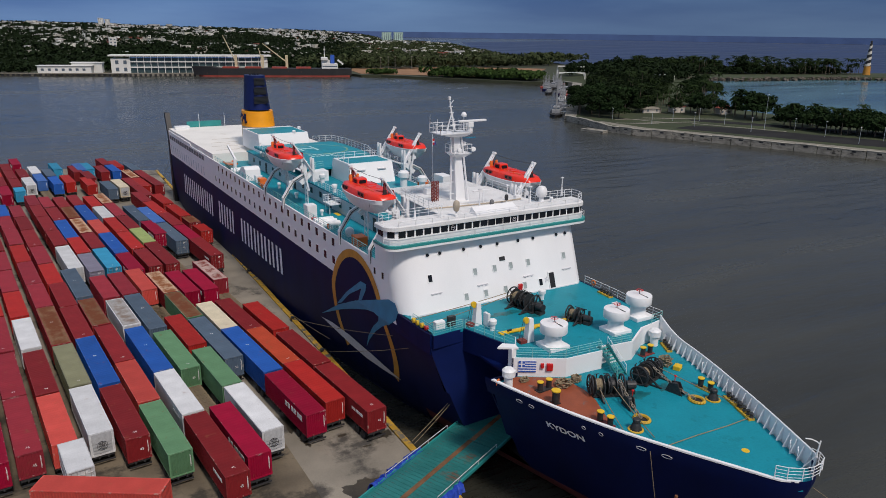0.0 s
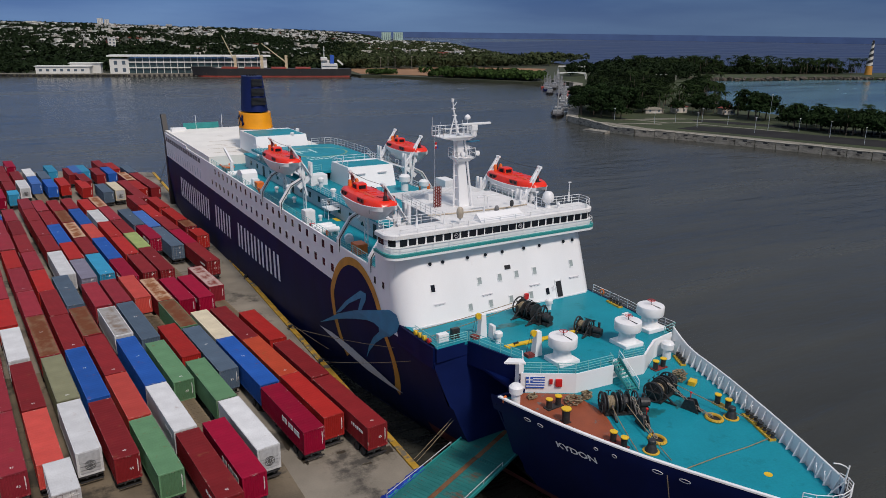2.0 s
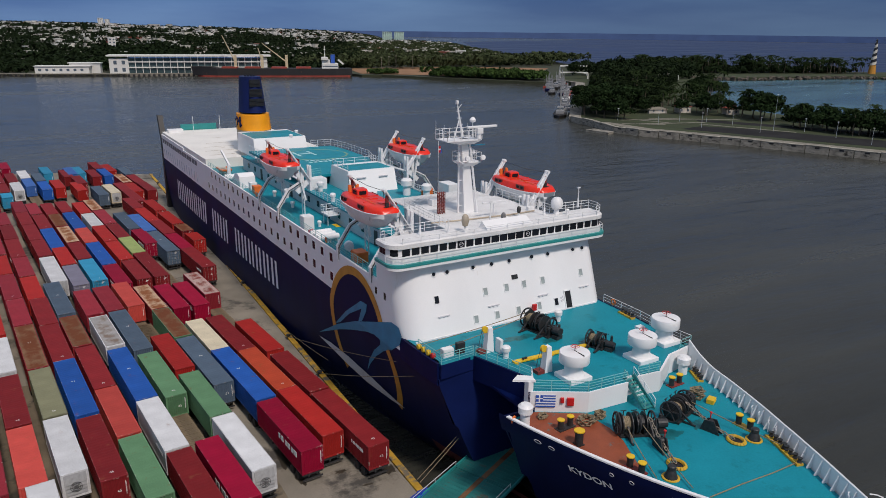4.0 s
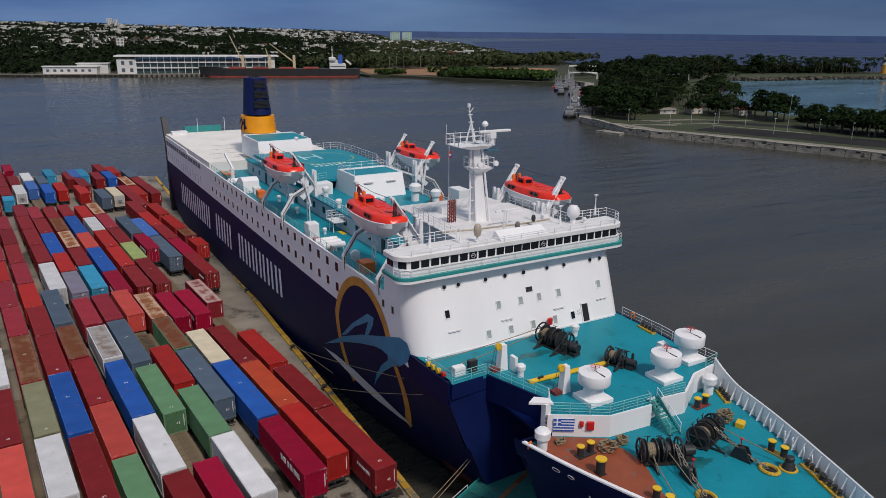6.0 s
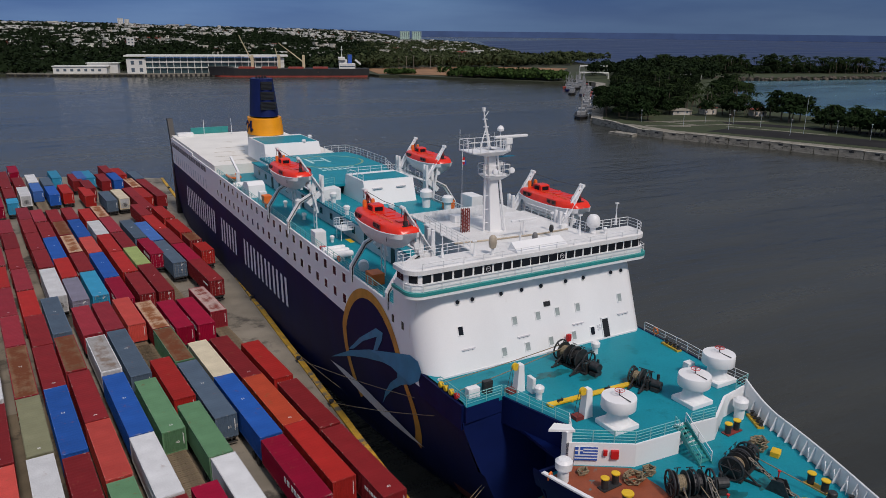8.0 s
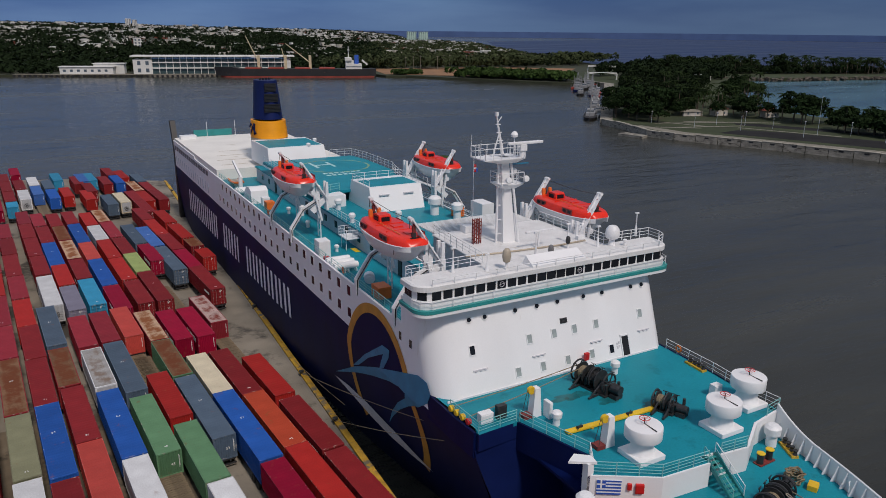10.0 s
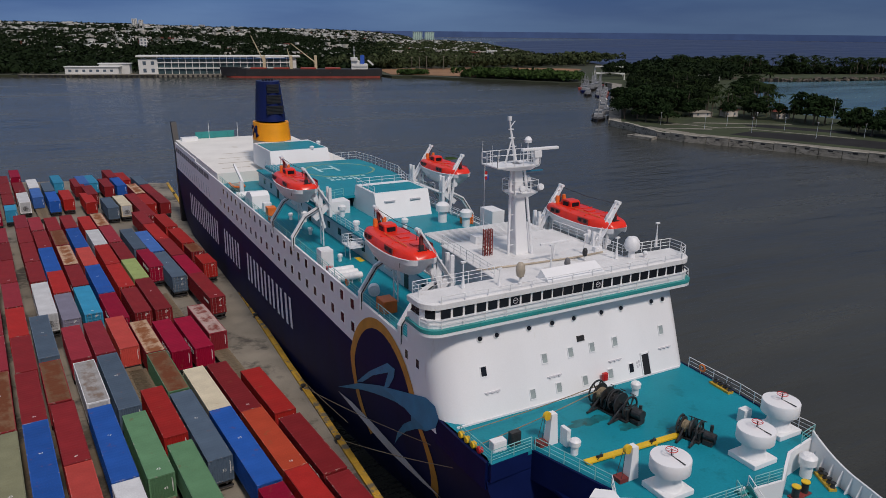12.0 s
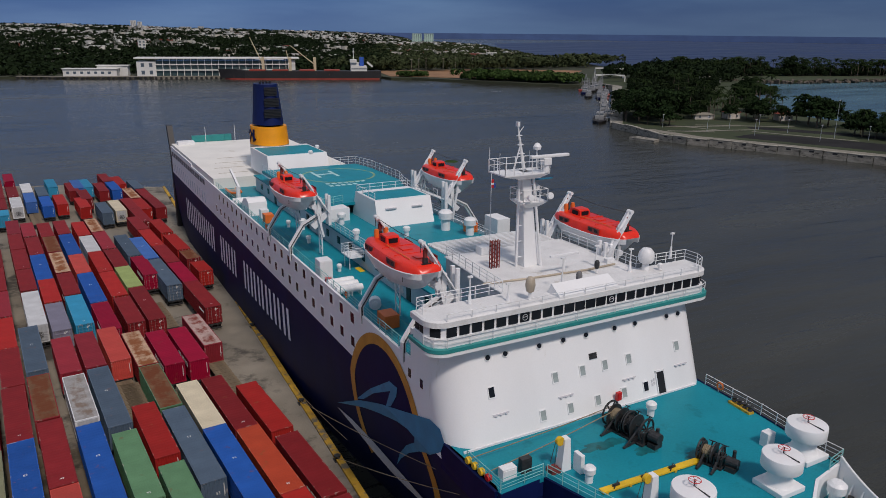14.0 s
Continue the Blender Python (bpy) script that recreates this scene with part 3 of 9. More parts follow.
# white bulkhead front of the upper foredeck, stepped inwards to the stair
bm = B()
prism(bm, [(-8.5, 28.65), (-8.5, 28.4), (-3.95, 25.6), (0.6, 25.3), (0.6, 25.5), (-3.85, 25.8)], FDECK, UDECK - 0.01)
part("foredeck_bulkhead", bm, M_WHITE, ferry, "white bulkhead between the two foredecks")
bm = B()
prism(bm, [(0.6, 26.2), (2.1, 26.2), (2.1, 26.35), (0.6, 26.35)], FDECK, UDECK - 0.01)
part("stair_bulkhead", bm, M_WHITE, ferry)
bm = B()
prism(bm, [(2.1, 25.65), (4.95, 25.35), (8.6, 27.55), (12.4, 28.2), (12.4, 28.4), (8.5, 27.75), (4.85, 25.55), (2.1, 25.85)], FDECK, UDECK + 0.06)
part("foredeck_bulkhead", bm, M_WHITE, ferry, "white bulkhead between the two foredecks")

# superstructure front, leaning aft, with round corners
def rounded(x0, x1, y0, y1, r0, r1, n=8):
    pts = []
    for k in range(n + 1):
        a = math.pi + math.pi / 2 * k / n
        pts.append((x0 + r0 + r0 * math.cos(a), y0 + r0 + r0 * math.sin(a)))
    for k in range(n + 1):
        a = -math.pi / 2 + math.pi / 2 * k / n
        pts.append((x1 - r1 + r1 * math.cos(a), y0 + r1 + r1 * math.sin(a)))
    return pts + [(x1, y1), (x0, y1)]


bm = B()
loft(bm, [[(x, y, z) for x, y in rounded(-HB - 0.02, HB + 0.02, 42.6 + 0.35 * (z - 15.4), 50.4, 3.0, 1.6)] for z in (UDECK - 1.5, 23.15)])
part("front_house", bm, M_WHITE, ferry, "white superstructure front leaning aft", smooth=True)
bm = B()
prism(bm, rounded(-14.7, 14.65, 43.95, 47.9, 1.5, 1.5), 23.1, 23.36)
part("bridge_ledge", bm, M_WHITE, ferry)
bm = B()
prism(bm, rounded(-14.72, 14.67, 43.93, 47.9, 1.5, 1.5), 23.4, 23.7)
part("ledge_stripe", bm, M_TEAL2, ferry, "teal stripe along the bridge ledge")
bm = B()
prism(bm, rounded(-14.5, 14.45, 44.3, 47.5, 1.5, 1.5), 23.36, 24.38)
part("bridge_base", bm, M_WHITE, ferry)
bm = B()
prism(bm, rounded(-14.35, 14.3, 44.55, 47.4, 1.4, 1.4), 24.38, 25.3)
part("bridge", bm, M_WHITE, ferry, "white navigating bridge")
bm = B()
loft(bm, [[(x, y, z) for x, y in rounded(-14.65 + q, 14.6 - q, 44.36 + q, 47.7 - q, 1.6, 1.6)] for z, q in ((25.24, 0.12), (25.28, 0.0), (25.72, 0.0), (25.85, 0.14))])
part("bridge_roof", bm, M_ROOFGREY, ferry, "white overhanging bridge roof with rounded edge")
bm = B()
prism(bm, [(-6.0, 47.35), (8.4, 47.35), (8.2, 58.8), (-5.4, 58.8)], 20.0, 25.7)
part("bridge_aft", bm, M_GREYWALL, ferry, "pale grey house aft of the bridge")
bm = B()
prism(bm, [(-6.2, 47.6), (8.6, 47.6), (8.35, 58.9), (-5.55, 58.9)], 25.7, 25.78)
part("bridge_aft_roof", bm, M_ROOFGREY, ferry)
for k in range(24):
    x = -12.72 + 25.5 * k / 23
    w = 0.43 if not 10 <= k <= 13 else 0.48
    bm = B()
    box(bm, x - w, x + w, 44.46, 44.6, 24.45, 25.2)
    part("bridge_window", bm, M_GLASS, ferry)
    if k in (6, 14):
        bm = B()
        tube(bm, [(x + 0.24 * math.cos(q * math.pi / 8), 44.44, 24.83 + 0.24 * math.sin(q * math.pi / 8)) for q in range(17)], 0.025, 4)
        cyl(bm, (x - 0.2, 44.44, 24.83), (x + 0.2, 44.44, 24.9), 0.025, 0.025, 4)
        part("clear_view_screen", bm, M_SILVER, ferry, "round spinning clear-view screen")
for sx in (-1, 1):
    bm = B()
    box(bm, -0.42, 0.42, -0.06, 0.06, -0.38, 0.38)
    o = part("bridge_window", bm, M_GLASS, ferry)
    o.matrix_basis = pose(sx * 13.86 - 0.02, 44.98, 24.83, 0, 0, sx * 45)
    for y in (46.35, 47.05):
        bm = B()
        box(bm, -0.06, 0.06, -0.3, 0.3, -0.38, 0.38)
        o = part("bridge_window", bm, M_GLASS, ferry)
        o.location = (sx * 14.3 - 0.03, y, 24.83)

# boat deck, deckhouse and roofs
bm = B()
box(bm, -HB + 0.25, HB - 0.25, 50, 152, BD - 0.4, BD)
part("boat_deck", bm, M_TEAL, ferry, "teal painted boat deck")
bm = B()
box(bm, -6.6, 8.2, 50.8, 126, BD, 22.0)
part("deckhouse", bm, M_GREYWALL, ferry, "pale grey deckhouse walls")
bm = B()
box(bm, -6.9, 8.5, 50.9, 126, 22.0, 22.2)
part("deckhouse_roof", bm, M_TEAL, ferry, "teal painted deckhouse roof")
bm = B()
loft(bm, [[(-1.8, 83.4, 22.2), (6.3, 83.4, 22.2), (6.3, 92.3, 22.2), (-1.8, 92.3, 22.2)], [(-1.65, 84.8, 25.5), (6.4, 84.8, 25.5), (6.4, 91.5, 25.5), (-1.65, 91.5, 25.5)]])
part("fan_house", bm, M_WHITE, ferry, "white fan house with sloped front")
bm = B()
box(bm, -1.25, 6.0, 85.3, 90.0, 25.5, 25.54)
part("fan_house_roof", bm, M_TEAL, ferry)
bm = B()
box(bm, -6.4, -3.5, 89.0, 91.4, 22.2, 23.9)
part("vent_plenum", bm, M_WHITE, ferry)
bm = B()
prism(bm, [(-6.6, 90.6), (-3.4, 91.6), (7.6, 91.6), (9.3, 99.5), (10.4, 103), (10.4, 114), (9.6, 119.4), (-7.0, 119.8)], 23.6, 24.0)
part("helideck", bm, M_TEAL, ferry, "teal helicopter deck with painted marks")
bm = B()
loft(bm, [[(-x, y0, z), (x, y0, z), (x, y1, z), (-x, y1, z)] for z, x, y0, y1 in ((22.2, 5.5, 121.0, 133.5), (25.9, 5.3, 122.3, 133.5))])
part("funnel_house", bm, M_WHITE, ferry, "white funnel casing house")
bm = B()
box(bm, -5.0, 5.0, 122.8, 131.8, 25.9, 25.94)
part("funnel_house_roof", bm, M_TEAL, ferry)
bm = B()
box(bm, -HB + 0.2, HB - 0.2, 129.5, LS - 1, BD, 21.4)
part("aft_house", bm, M_CREAMDECK, ferry, "cream flat-topped aft house")
for x0, x1, y in ((-11.2, -6.0, 134.0), (-10.8, -4.6, 139.5), (-9.6, -3.2, 145.0), (-8.0, -2.0, 150.5)):
    bm = B()
    box(bm, x0, x1, y, y + 0.35, 21.38, 21.405)
    part("roof_groove", bm, M_TANRING, ferry, "stained groove across the flat roof")
bm = B()
box(bm, -HB + 1.7, HB - 1.7, LS - 1, LS, -2, 20)
part("transom", bm, M_NAVY, ferry)


def oval(r, ry, n=28):
    return [(r * math.cos(2 * math.pi * k / n), ry * math.sin(2 * math.pi * k / n)) for k in range(n)]


FUN = []
for z, r, ry, dy in ((21.4, 3.5, 4.6, 0), (26.0, 3.5, 4.6, 0), (26.02, 3.55, 4.65, 0), (29.3, 3.3, 4.3, 0.2), (29.6, 2.8, 3.7, 0.2), (36.9, 2.15, 3.0, 0.7)):
    FUN.append([(x - 0.8, 137 + dy + y, z) for x, y in oval(r, ry)])
funnel = thing("funnel", "ferry funnel, navy above yellow, with black louvres", "funnel", SHIP)
for a, b, nm, m in ((0, 1, "base_ring", M_TANRING), (2, 3, "lower_casing", M_YELLOW), (4, 5, "upper_casing", M_ROYAL)):
    bm = B()
    loft(bm, [FUN[a], FUN[b]])
    part(nm, bm, m, funnel, smooth=True)

# ---- containers ----
PHI = 5.735
YARD = pose(0, 0, 0, 0, 0, PHI)
PAINTS = dict(r=(0.36, 0.035, 0.025), m=(0.21, 0.028, 0.028), p=(0.26, 0.04, 0.05), c=(0.27, 0.008, 0.04), s=(0.5, 0.11, 0.075), o=(0.4, 0.09, 0.035), b=(0.016, 0.095, 0.38), l=(0.025, 0.25, 0.42), L=(0.29, 0.36, 0.13), g=(0.1, 0.22, 0.115), y=(0.085, 0.125, 0.175), w=(0.62, 0.63, 0.64), k=(0.66, 0.58, 0.42), z=(0.2, 0.19, 0.25), v=(0.2, 0.2, 0.12), B=(0.05, 0.14, 0.4))
PAINTN = dict(r="red", m="maroon", p="dull crimson", c="deep crimson", s="salmon", o="orange-red", b="blue", l="light blue", L="lime green", g="green", y="slate grey", w="white", k="cream", z="lavender grey", v="olive", B="mid blue")
M_BOX = {k: mat("container_%s" % PAINTN[k].replace(" ", "_"), tuple(q * w for q, w in zip(v, (0.95, 0.58, 0.68) if v[0] > 2 * v[1] else (0.9, 0.9, 0.9))), 0.6, var=0.12, scale=0.4, bump=0.08, rnd=0.18, spec=0.1, stain=tuple(0.55 * c + 0.45 * q for c, q in zip(v, RUST)), stain_at=0.62, stain_scale=0.9, fine=0.1) for k, v in PAINTS.items()}
M_FRAME = {k: mat("worn_%s_rail" % PAINTN[k].replace(" ", "_"), tuple(q * w for q, w in zip(v, (0.95, 0.6, 0.7) if v[0] > 2 * v[1] else (0.95, 0.95, 0.95))), 0.6, var=0.15, scale=1.5, bump=0.1, rnd=0.18, spec=0.18, stain=tuple(0.45 * c + 0.55 * q for c, q in zip(v, (0.42, 0.36, 0.31))), stain_at=0.57, stain_scale=1.6, fine=0.12) for k, v in PAINTS.items()}


def rusted(name, sound, rust, at):
    """A corroded roof: rust spreading from the middle and along the ribs, sound paint left near the rails."""
    m = mat(name, sound, 0.85, var=0.18, scale=0.9, bump=0.15, rnd=0.15, fine=0.12, spec=0.15)
    n, l = m.node_tree.nodes, m.node_tree.links
    b = n["Principled BSDF"]
    base = b.inputs["Base Color"].links[0].from_socket
    co, info = n.new("ShaderNodeTexCoord"), n.new("ShaderNodeObjectInfo")
    shift = n.new("ShaderNodeVectorMath")
    shift.operation = "MULTIPLY_ADD"
    shift.inputs[1].default_value, shift.inputs[2].default_value = (60, 35, 20), (0, 0, 0)
    l.new(info.outputs["Random"], shift.inputs[0])
    l.new(co.outputs["Object"], shift.inputs[2])
    noise = n.new("ShaderNodeTexNoise")
    noise.inputs["Scale"].default_value, noise.inputs["Detail"].default_value, noise.inputs["Roughness"].default_value = 0.55, 9, 0.66
    l.new(shift.outputs[0], noise.inputs["Vector"])
    sep = n.new("ShaderNodeSeparateXYZ")
    l.new(co.outputs["Object"], sep.inputs[0])
    side = n.new("ShaderNodeMath")
    side.operation = "ABSOLUTE"
    l.new(sep.outputs["X"], side.inputs[0])
    edge = n.new("ShaderNodeMapRange")
    edge.inputs["From Min"].default_value, edge.inputs["From Max"].default_value = 0.6, 1.12
    edge.inputs["To Min"].default_value, edge.inputs["To Max"].default_value = 0.06, -0.16
    l.new(side.outputs[0], edge.inputs["Value"])
    rib = n.new("ShaderNodeMath")
    rib.operation = "SINE"
    freq = n.new("ShaderNodeMath")
    freq.operation = "MULTIPLY"
    freq.inputs[1].default_value = 22.0
    l.new(sep.outputs["Y"], freq.inputs[0])
    l.new(freq.outputs[0], rib.inputs[0])
    ribs = n.new("ShaderNodeMath")
    ribs.operation = "MULTIPLY_ADD"
    ribs.inputs[1].default_value = 0.035
    l.new(rib.outputs[0], ribs.inputs[0])
    l.new(edge.outputs[0], ribs.inputs[2])
    total = n.new("ShaderNodeMath")
    l.new(noise.outputs["Fac"], total.inputs[0])
    l.new(ribs.outputs[0], total.inputs[1])
    fac = n.new("ShaderNodeMapRange")
    fac.inputs["From Min"].default_value, fac.inputs["From Max"].default_value = at, at + 0.16
    l.new(total.outputs[0], fac.inputs["Value"])
    mix = n.new("ShaderNodeMixRGB")
    mix.inputs[2].default_value = (*rust, 1)
    l.new(fac.outputs[0], mix.inputs[0])
    l.new(base, mix.inputs[1])
    l.new(mix.outputs[0], b.inputs["Base Color"])
    return m


M_RUSTTOP = rusted("rusted_roof", (0.17, 0.09, 0.05), (0.15, 0.048, 0.022), 0.4)
M_PALERUST = rusted("pale_rusty_roof", (0.36, 0.35, 0.34), (0.2, 0.15, 0.12), 0.5)
M_TANTOP = rusted("tan_rusty_roof", (0.44, 0.3, 0.2), (0.24, 0.085, 0.035), 0.44)
M_PINKTOP = rusted("patchy_red_roof", (0.42, 0.3, 0.27), (0.2, 0.045, 0.035), 0.52)
M_DARKSTEEL = mat("chassis_steel", (0.03, 0.03, 0.032), 0.6, var=0.3, scale=1)
M_TYRE = mat("tyre_rubber", (0.018, 0.018, 0.018), 0.8)
M_GALV = mat("galvanised_rods", (0.3, 0.28, 0.27), 0.5, 0.2)
M_MARK = mat("white_stencil", (0.75, 0.75, 0.73), 0.6)
M_REEF = mat("reefer_grey", (0.4, 0.41, 0.42), 0.5, var=0.15, scale=2)
M_PLANK = mat("weathered_planks", (0.16, 0.12, 0.075), 0.9, var=0.4, scale=1.5)
BW, BH, CH = 2.44, 2.75, 1.25   # container width and height, chassis bed height
BOXES = {}


def corrugated(bm, p, along, out, length, z0, z1, pitch=0.28, depth=0.036):
    """A corrugated panel from the point p, along a direction, ridges pointing out."""
    p, along, out = Vector(p), Vector(along), Vector(out)
    n = max(2, round(length / pitch))
    st = length / n
    row = []
    for k in range(n):
        for f, d in ((0.0, 0), (0.18, 0), (0.32, -depth), (0.68, -depth), (0.82, 0)):
            row.append(p + along * (st * (k + f)) + out * d)
    row.append(p + along * length)
    lo = [bm.verts.new((q.x, q.y, z0)) for q in row]
    hi = [bm.verts.new((q.x, q.y, z1)) for q in row]
    for k in range(len(row) - 1):
        bm.faces.new((lo[k], lo[k + 1], hi[k + 1], hi[k]))


def container_meshes(length, reefer=False):
    """Meshes of a container with its near end at y = 0, in place of its bottom at z = 0."""
    key = (length, reefer)
    if key in BOXES:
        return BOXES[key]
    h = BW / 2
    bm = B()
    for sx in (-1, 1):
        for y in (0, length - 0.16):
            x0, x1 = (-h, -h + 0.16) if sx < 0 else (h - 0.16, h)
            box(bm, x0, x1, y, y + 0.16, 0, BH)
        x0, x1 = (-h, -h + 0.1) if sx < 0 else (h - 0.1, h)
        box(bm, x0, x1, 0.16, length - 0.16, 0, 0.16)
        box(bm, x0, x1, 0.16, length - 0.16, BH - 0.12, BH - 0.004)
    for y in (0.0, length - 0.1):
        box(bm, -h + 0.16, h - 0.16, y, y + 0.1, 0, 0.16)
    for y in (0.0, length - 0.18):
        box(bm, -h + 0.16, h - 0.16, y, y + 0.18, BH - 0.14, BH - 0.004)
    frame_me = mesh_of("frame", bm, M_BOX["m"])
    bm = B()
    if reefer:
        box(bm, -h + 0.03, h - 0.03, 0.12, length - 0.03, 0.1, BH - 0.05)
    else:
        corrugated(bm, (-h + 0.01, 0.16, 0), (0, 1, 0), (-1, 0, 0), length - 0.32, 0.14, BH - 0.1)
        corrugated(bm, (h - 0.01, 0.16, 0), (0, 1, 0), (1, 0, 0), length - 0.32, 0.14, BH - 0.1)
        corrugated(bm, (-h + 0.16, length - 0.02, 0), (1, 0, 0), (0, 1, 0), BW - 0.32, 0.14, BH - 0.1)
    box(bm, -h + 0.12, h - 0.12, 0.2, length - 0.2, 0.05, 0.12)
    walls_me = mesh_of("wall_panel", bm, M_BOX["m"])
    bm = B()
    n = max(4, round(length / 0.55))
    row = []
    for k in range(n):
        y0 = 0.16 + (length - 0.32) * k / n
        st = (length - 0.32) / n
        for f, z in ((0.0, 0.0), (0.12, 0.005), (0.5, 0.005), (0.62, 0.0)):
            row.append((y0 + f * st, BH + z - 0.002))
    row.append((length - 0.16, BH - 0.002))
    a = [bm.verts.new((-h + 0.09, y, z)) for y, z in row]
    b = [bm.verts.new((h - 0.09, y, z)) for y, z in row]
    for k in range(len(row) - 1):
        bm.faces.new((a[k], a[k + 1], b[k + 1], b[k]))
    roof_me = mesh_of("roof", bm, M_BOX["m"])
    bm = B()
    x0, x1 = -h + 0.17, -0.012
    rows = []
    for zz in range(5):
        za, zb = 0.18 + zz * 0.48, 0.18 + zz * 0.48 + 0.46
        rows += [(0.03, za), (0.03, za + 0.05), (0.065, za + 0.1), (0.065, zb - 0.06), (0.03, zb - 0.01)]
    va = [bm.verts.new((x0, y, z)) for y, z in rows]
    vb = [bm.verts.new((x1, y, z)) for y, z in rows]
    for k in range(len(rows) - 1):
        bm.faces.new((va[k], vb[k], vb[k + 1], va[k + 1]))
    door_me = mesh_of("door", bm, M_BOX["m"])
    bm = B()
    for x in (-0.85, -0.35, 0.35, 0.85):
        cyl(bm, (x, -0.012, 0.1), (x, -0.012, BH - 0.08), 0.016, 0.016, 6)
        for z in (0.2, BH - 0.25):
            box(bm, x - 0.05, x + 0.05, -0.025, 0.02, z, z + 0.08)
    rods_me = mesh_of("lock_rod", bm, M_GALV)
    bm = B()
    corrugated(bm, (-h + 0.16, 0.05, 0), (1, 0, 0), (0, -1, 0), BW - 0.32, 0.14, BH - 0.12, 0.235, 0.03)
    end_me = mesh_of("end_wall", bm, M_BOX["m"])
    bm = B()
    box(bm, h - 0.34, h - 0.3, -0.012, 0.03, 0.75, 2.2)
    box(bm, h - 0.27, h - 0.25, -0.012, 0.03, 0.95, 2.05)
    strip_me = mesh_of("marking_strip", bm, M_MARK)
    bm = B()
    for z, x0, x1 in ((2.3, 0.2, 0.62), (2.18, 0.2, 0.48), (2.06, 0.2, 0.36)):
        box(bm, x0, x1, 0.0, 0.025, z, z + 0.07)
    serial_me = mesh_of("serial_mark", bm, M_MARK)
    BOXES[key] = dict(frame=frame_me, wall_panel=walls_me, roof=roof_me, door=door_me, lock_rod=rods_me, end_wall=end_me, marking_strip=strip_me, serial_mark=serial_me)
    return BOXES[key]


def recoloured(me, material):
    key = (me.name, material.name)
    if key not in BOXES:
        c = me.copy()
        c.materials.clear()
        c.materials.append(material)
        BOXES[key] = c
    return BOXES[key]


def container(v, u, code, length, roof=None, lift=CH, mark=""):
    m = YARD @ Matrix.Translation((v, u, QUAY + lift))
    reefer = code in "wk"
    ms = container_meshes(length, reefer)
    size = {6.1: "short", 12.2: "forty-foot", 13.7: "forty-five-foot", 16.15: "fifty-three-foot"}.get(length, "long")
    extra = " with rusted roof" if roof else ""
    ob = thing("shipping_container", "%s %s shipping container%s on a trailer chassis" % (PAINTN[code], size, extra), "container", m, "containers on the quay")
    doors = 96 < u < 168 or reefer and length < 10
    for nm in ("frame", "wall_panel", "roof") + (("door", "door") if doors else ("end_wall",)):
        o = part(nm, recoloured(ms[nm], roof if (roof and nm == "roof") else M_FRAME[code] if nm == "frame" else M_BOX[code]), None, ob)
    if doors:
        o.location.x = BW / 2 - 0.16
        part("lock_rod", ms["lock_rod"], None, ob, "galvanised locking rods")
        part("serial_mark", ms["serial_mark"], None, ob, "small white serial bars")
    elif not reefer:
        part("marking_strip", ms["marking_strip"], None, ob, "thin pale marking strip")
    if reefer and length > 10:
        if "reefer" not in BOXES:
            bm = B()
            box(bm, -1.0, 1.0, -0.03, 0.02, 1.5, 2.6)
            for z in (0.35, 0.75, 1.15):
                box(bm, -0.95, 0.95, -0.05, 0.02, z, z + 0.3)
            pan = mesh_of("machine_panel", bm, M_REEF)
            bm = B()
            n = 16
            for ring in (0.52, 0.36, 0.2):
                tube(bm, [(ring * math.cos(2 * math.pi * j / n), -0.06, 1.15 + ring * math.sin(2 * math.pi * j / n)) for j in range(n + 1)], 0.03, 4)
            for j in range(8):
                cyl(bm, (0, -0.06, 1.15), (0.5 * math.cos(j * 0.785), -0.06, 1.15 + 0.5 * math.sin(j * 0.785)), 0.025, 0.025, 4)
            BOXES["reefer"] = (pan, mesh_of("fan_grille", bm, M_DARKSTEEL))
        part("machine_panel", BOXES["reefer"][0], None, ob, "pale grey refrigeration unit")
        part("fan_grille", BOXES["reefer"][1], None, ob)
    if code == "c" and length > 12 or code in "mw" and int(u * 7) % 3 == 0:
        high = 0.62 if code == "c" else 0.34
        for k, wl in enumerate((0.7, 0.5, 0.6, 0.35, 0.55, 0.4)):
            key = ("bar", wl, high, code == "w")
            if key not in BOXES:
                bm = B()
                box(bm, -BW / 2 - 0.015, -BW / 2 + 0.02, 0, wl * high / 0.62, 0, high)
                BOXES[key] = mesh_of("marking_bar", bm, M_REEF if code == "w" else M_MARK)
            o = part("marking_bar", BOXES[key], None, ob)
            o.location = (0, 1.2 + k * 0.85 * (high / 0.62), 1.5)
    if mark:
        t = part("number_mark", text_mesh(mark, 0.42, M_MARK), None, ob)
        t.matrix_basis = pose(0, length * (0.09 if mark == "45" else 0.56), BH + 0.012)
        t = part("number_mark", text_mesh(mark, 0.42, M_MARK), None, ob)
        t.matrix_basis = pose(0.3, -0.004, 1.25, 90, 0, 0)
    return ob


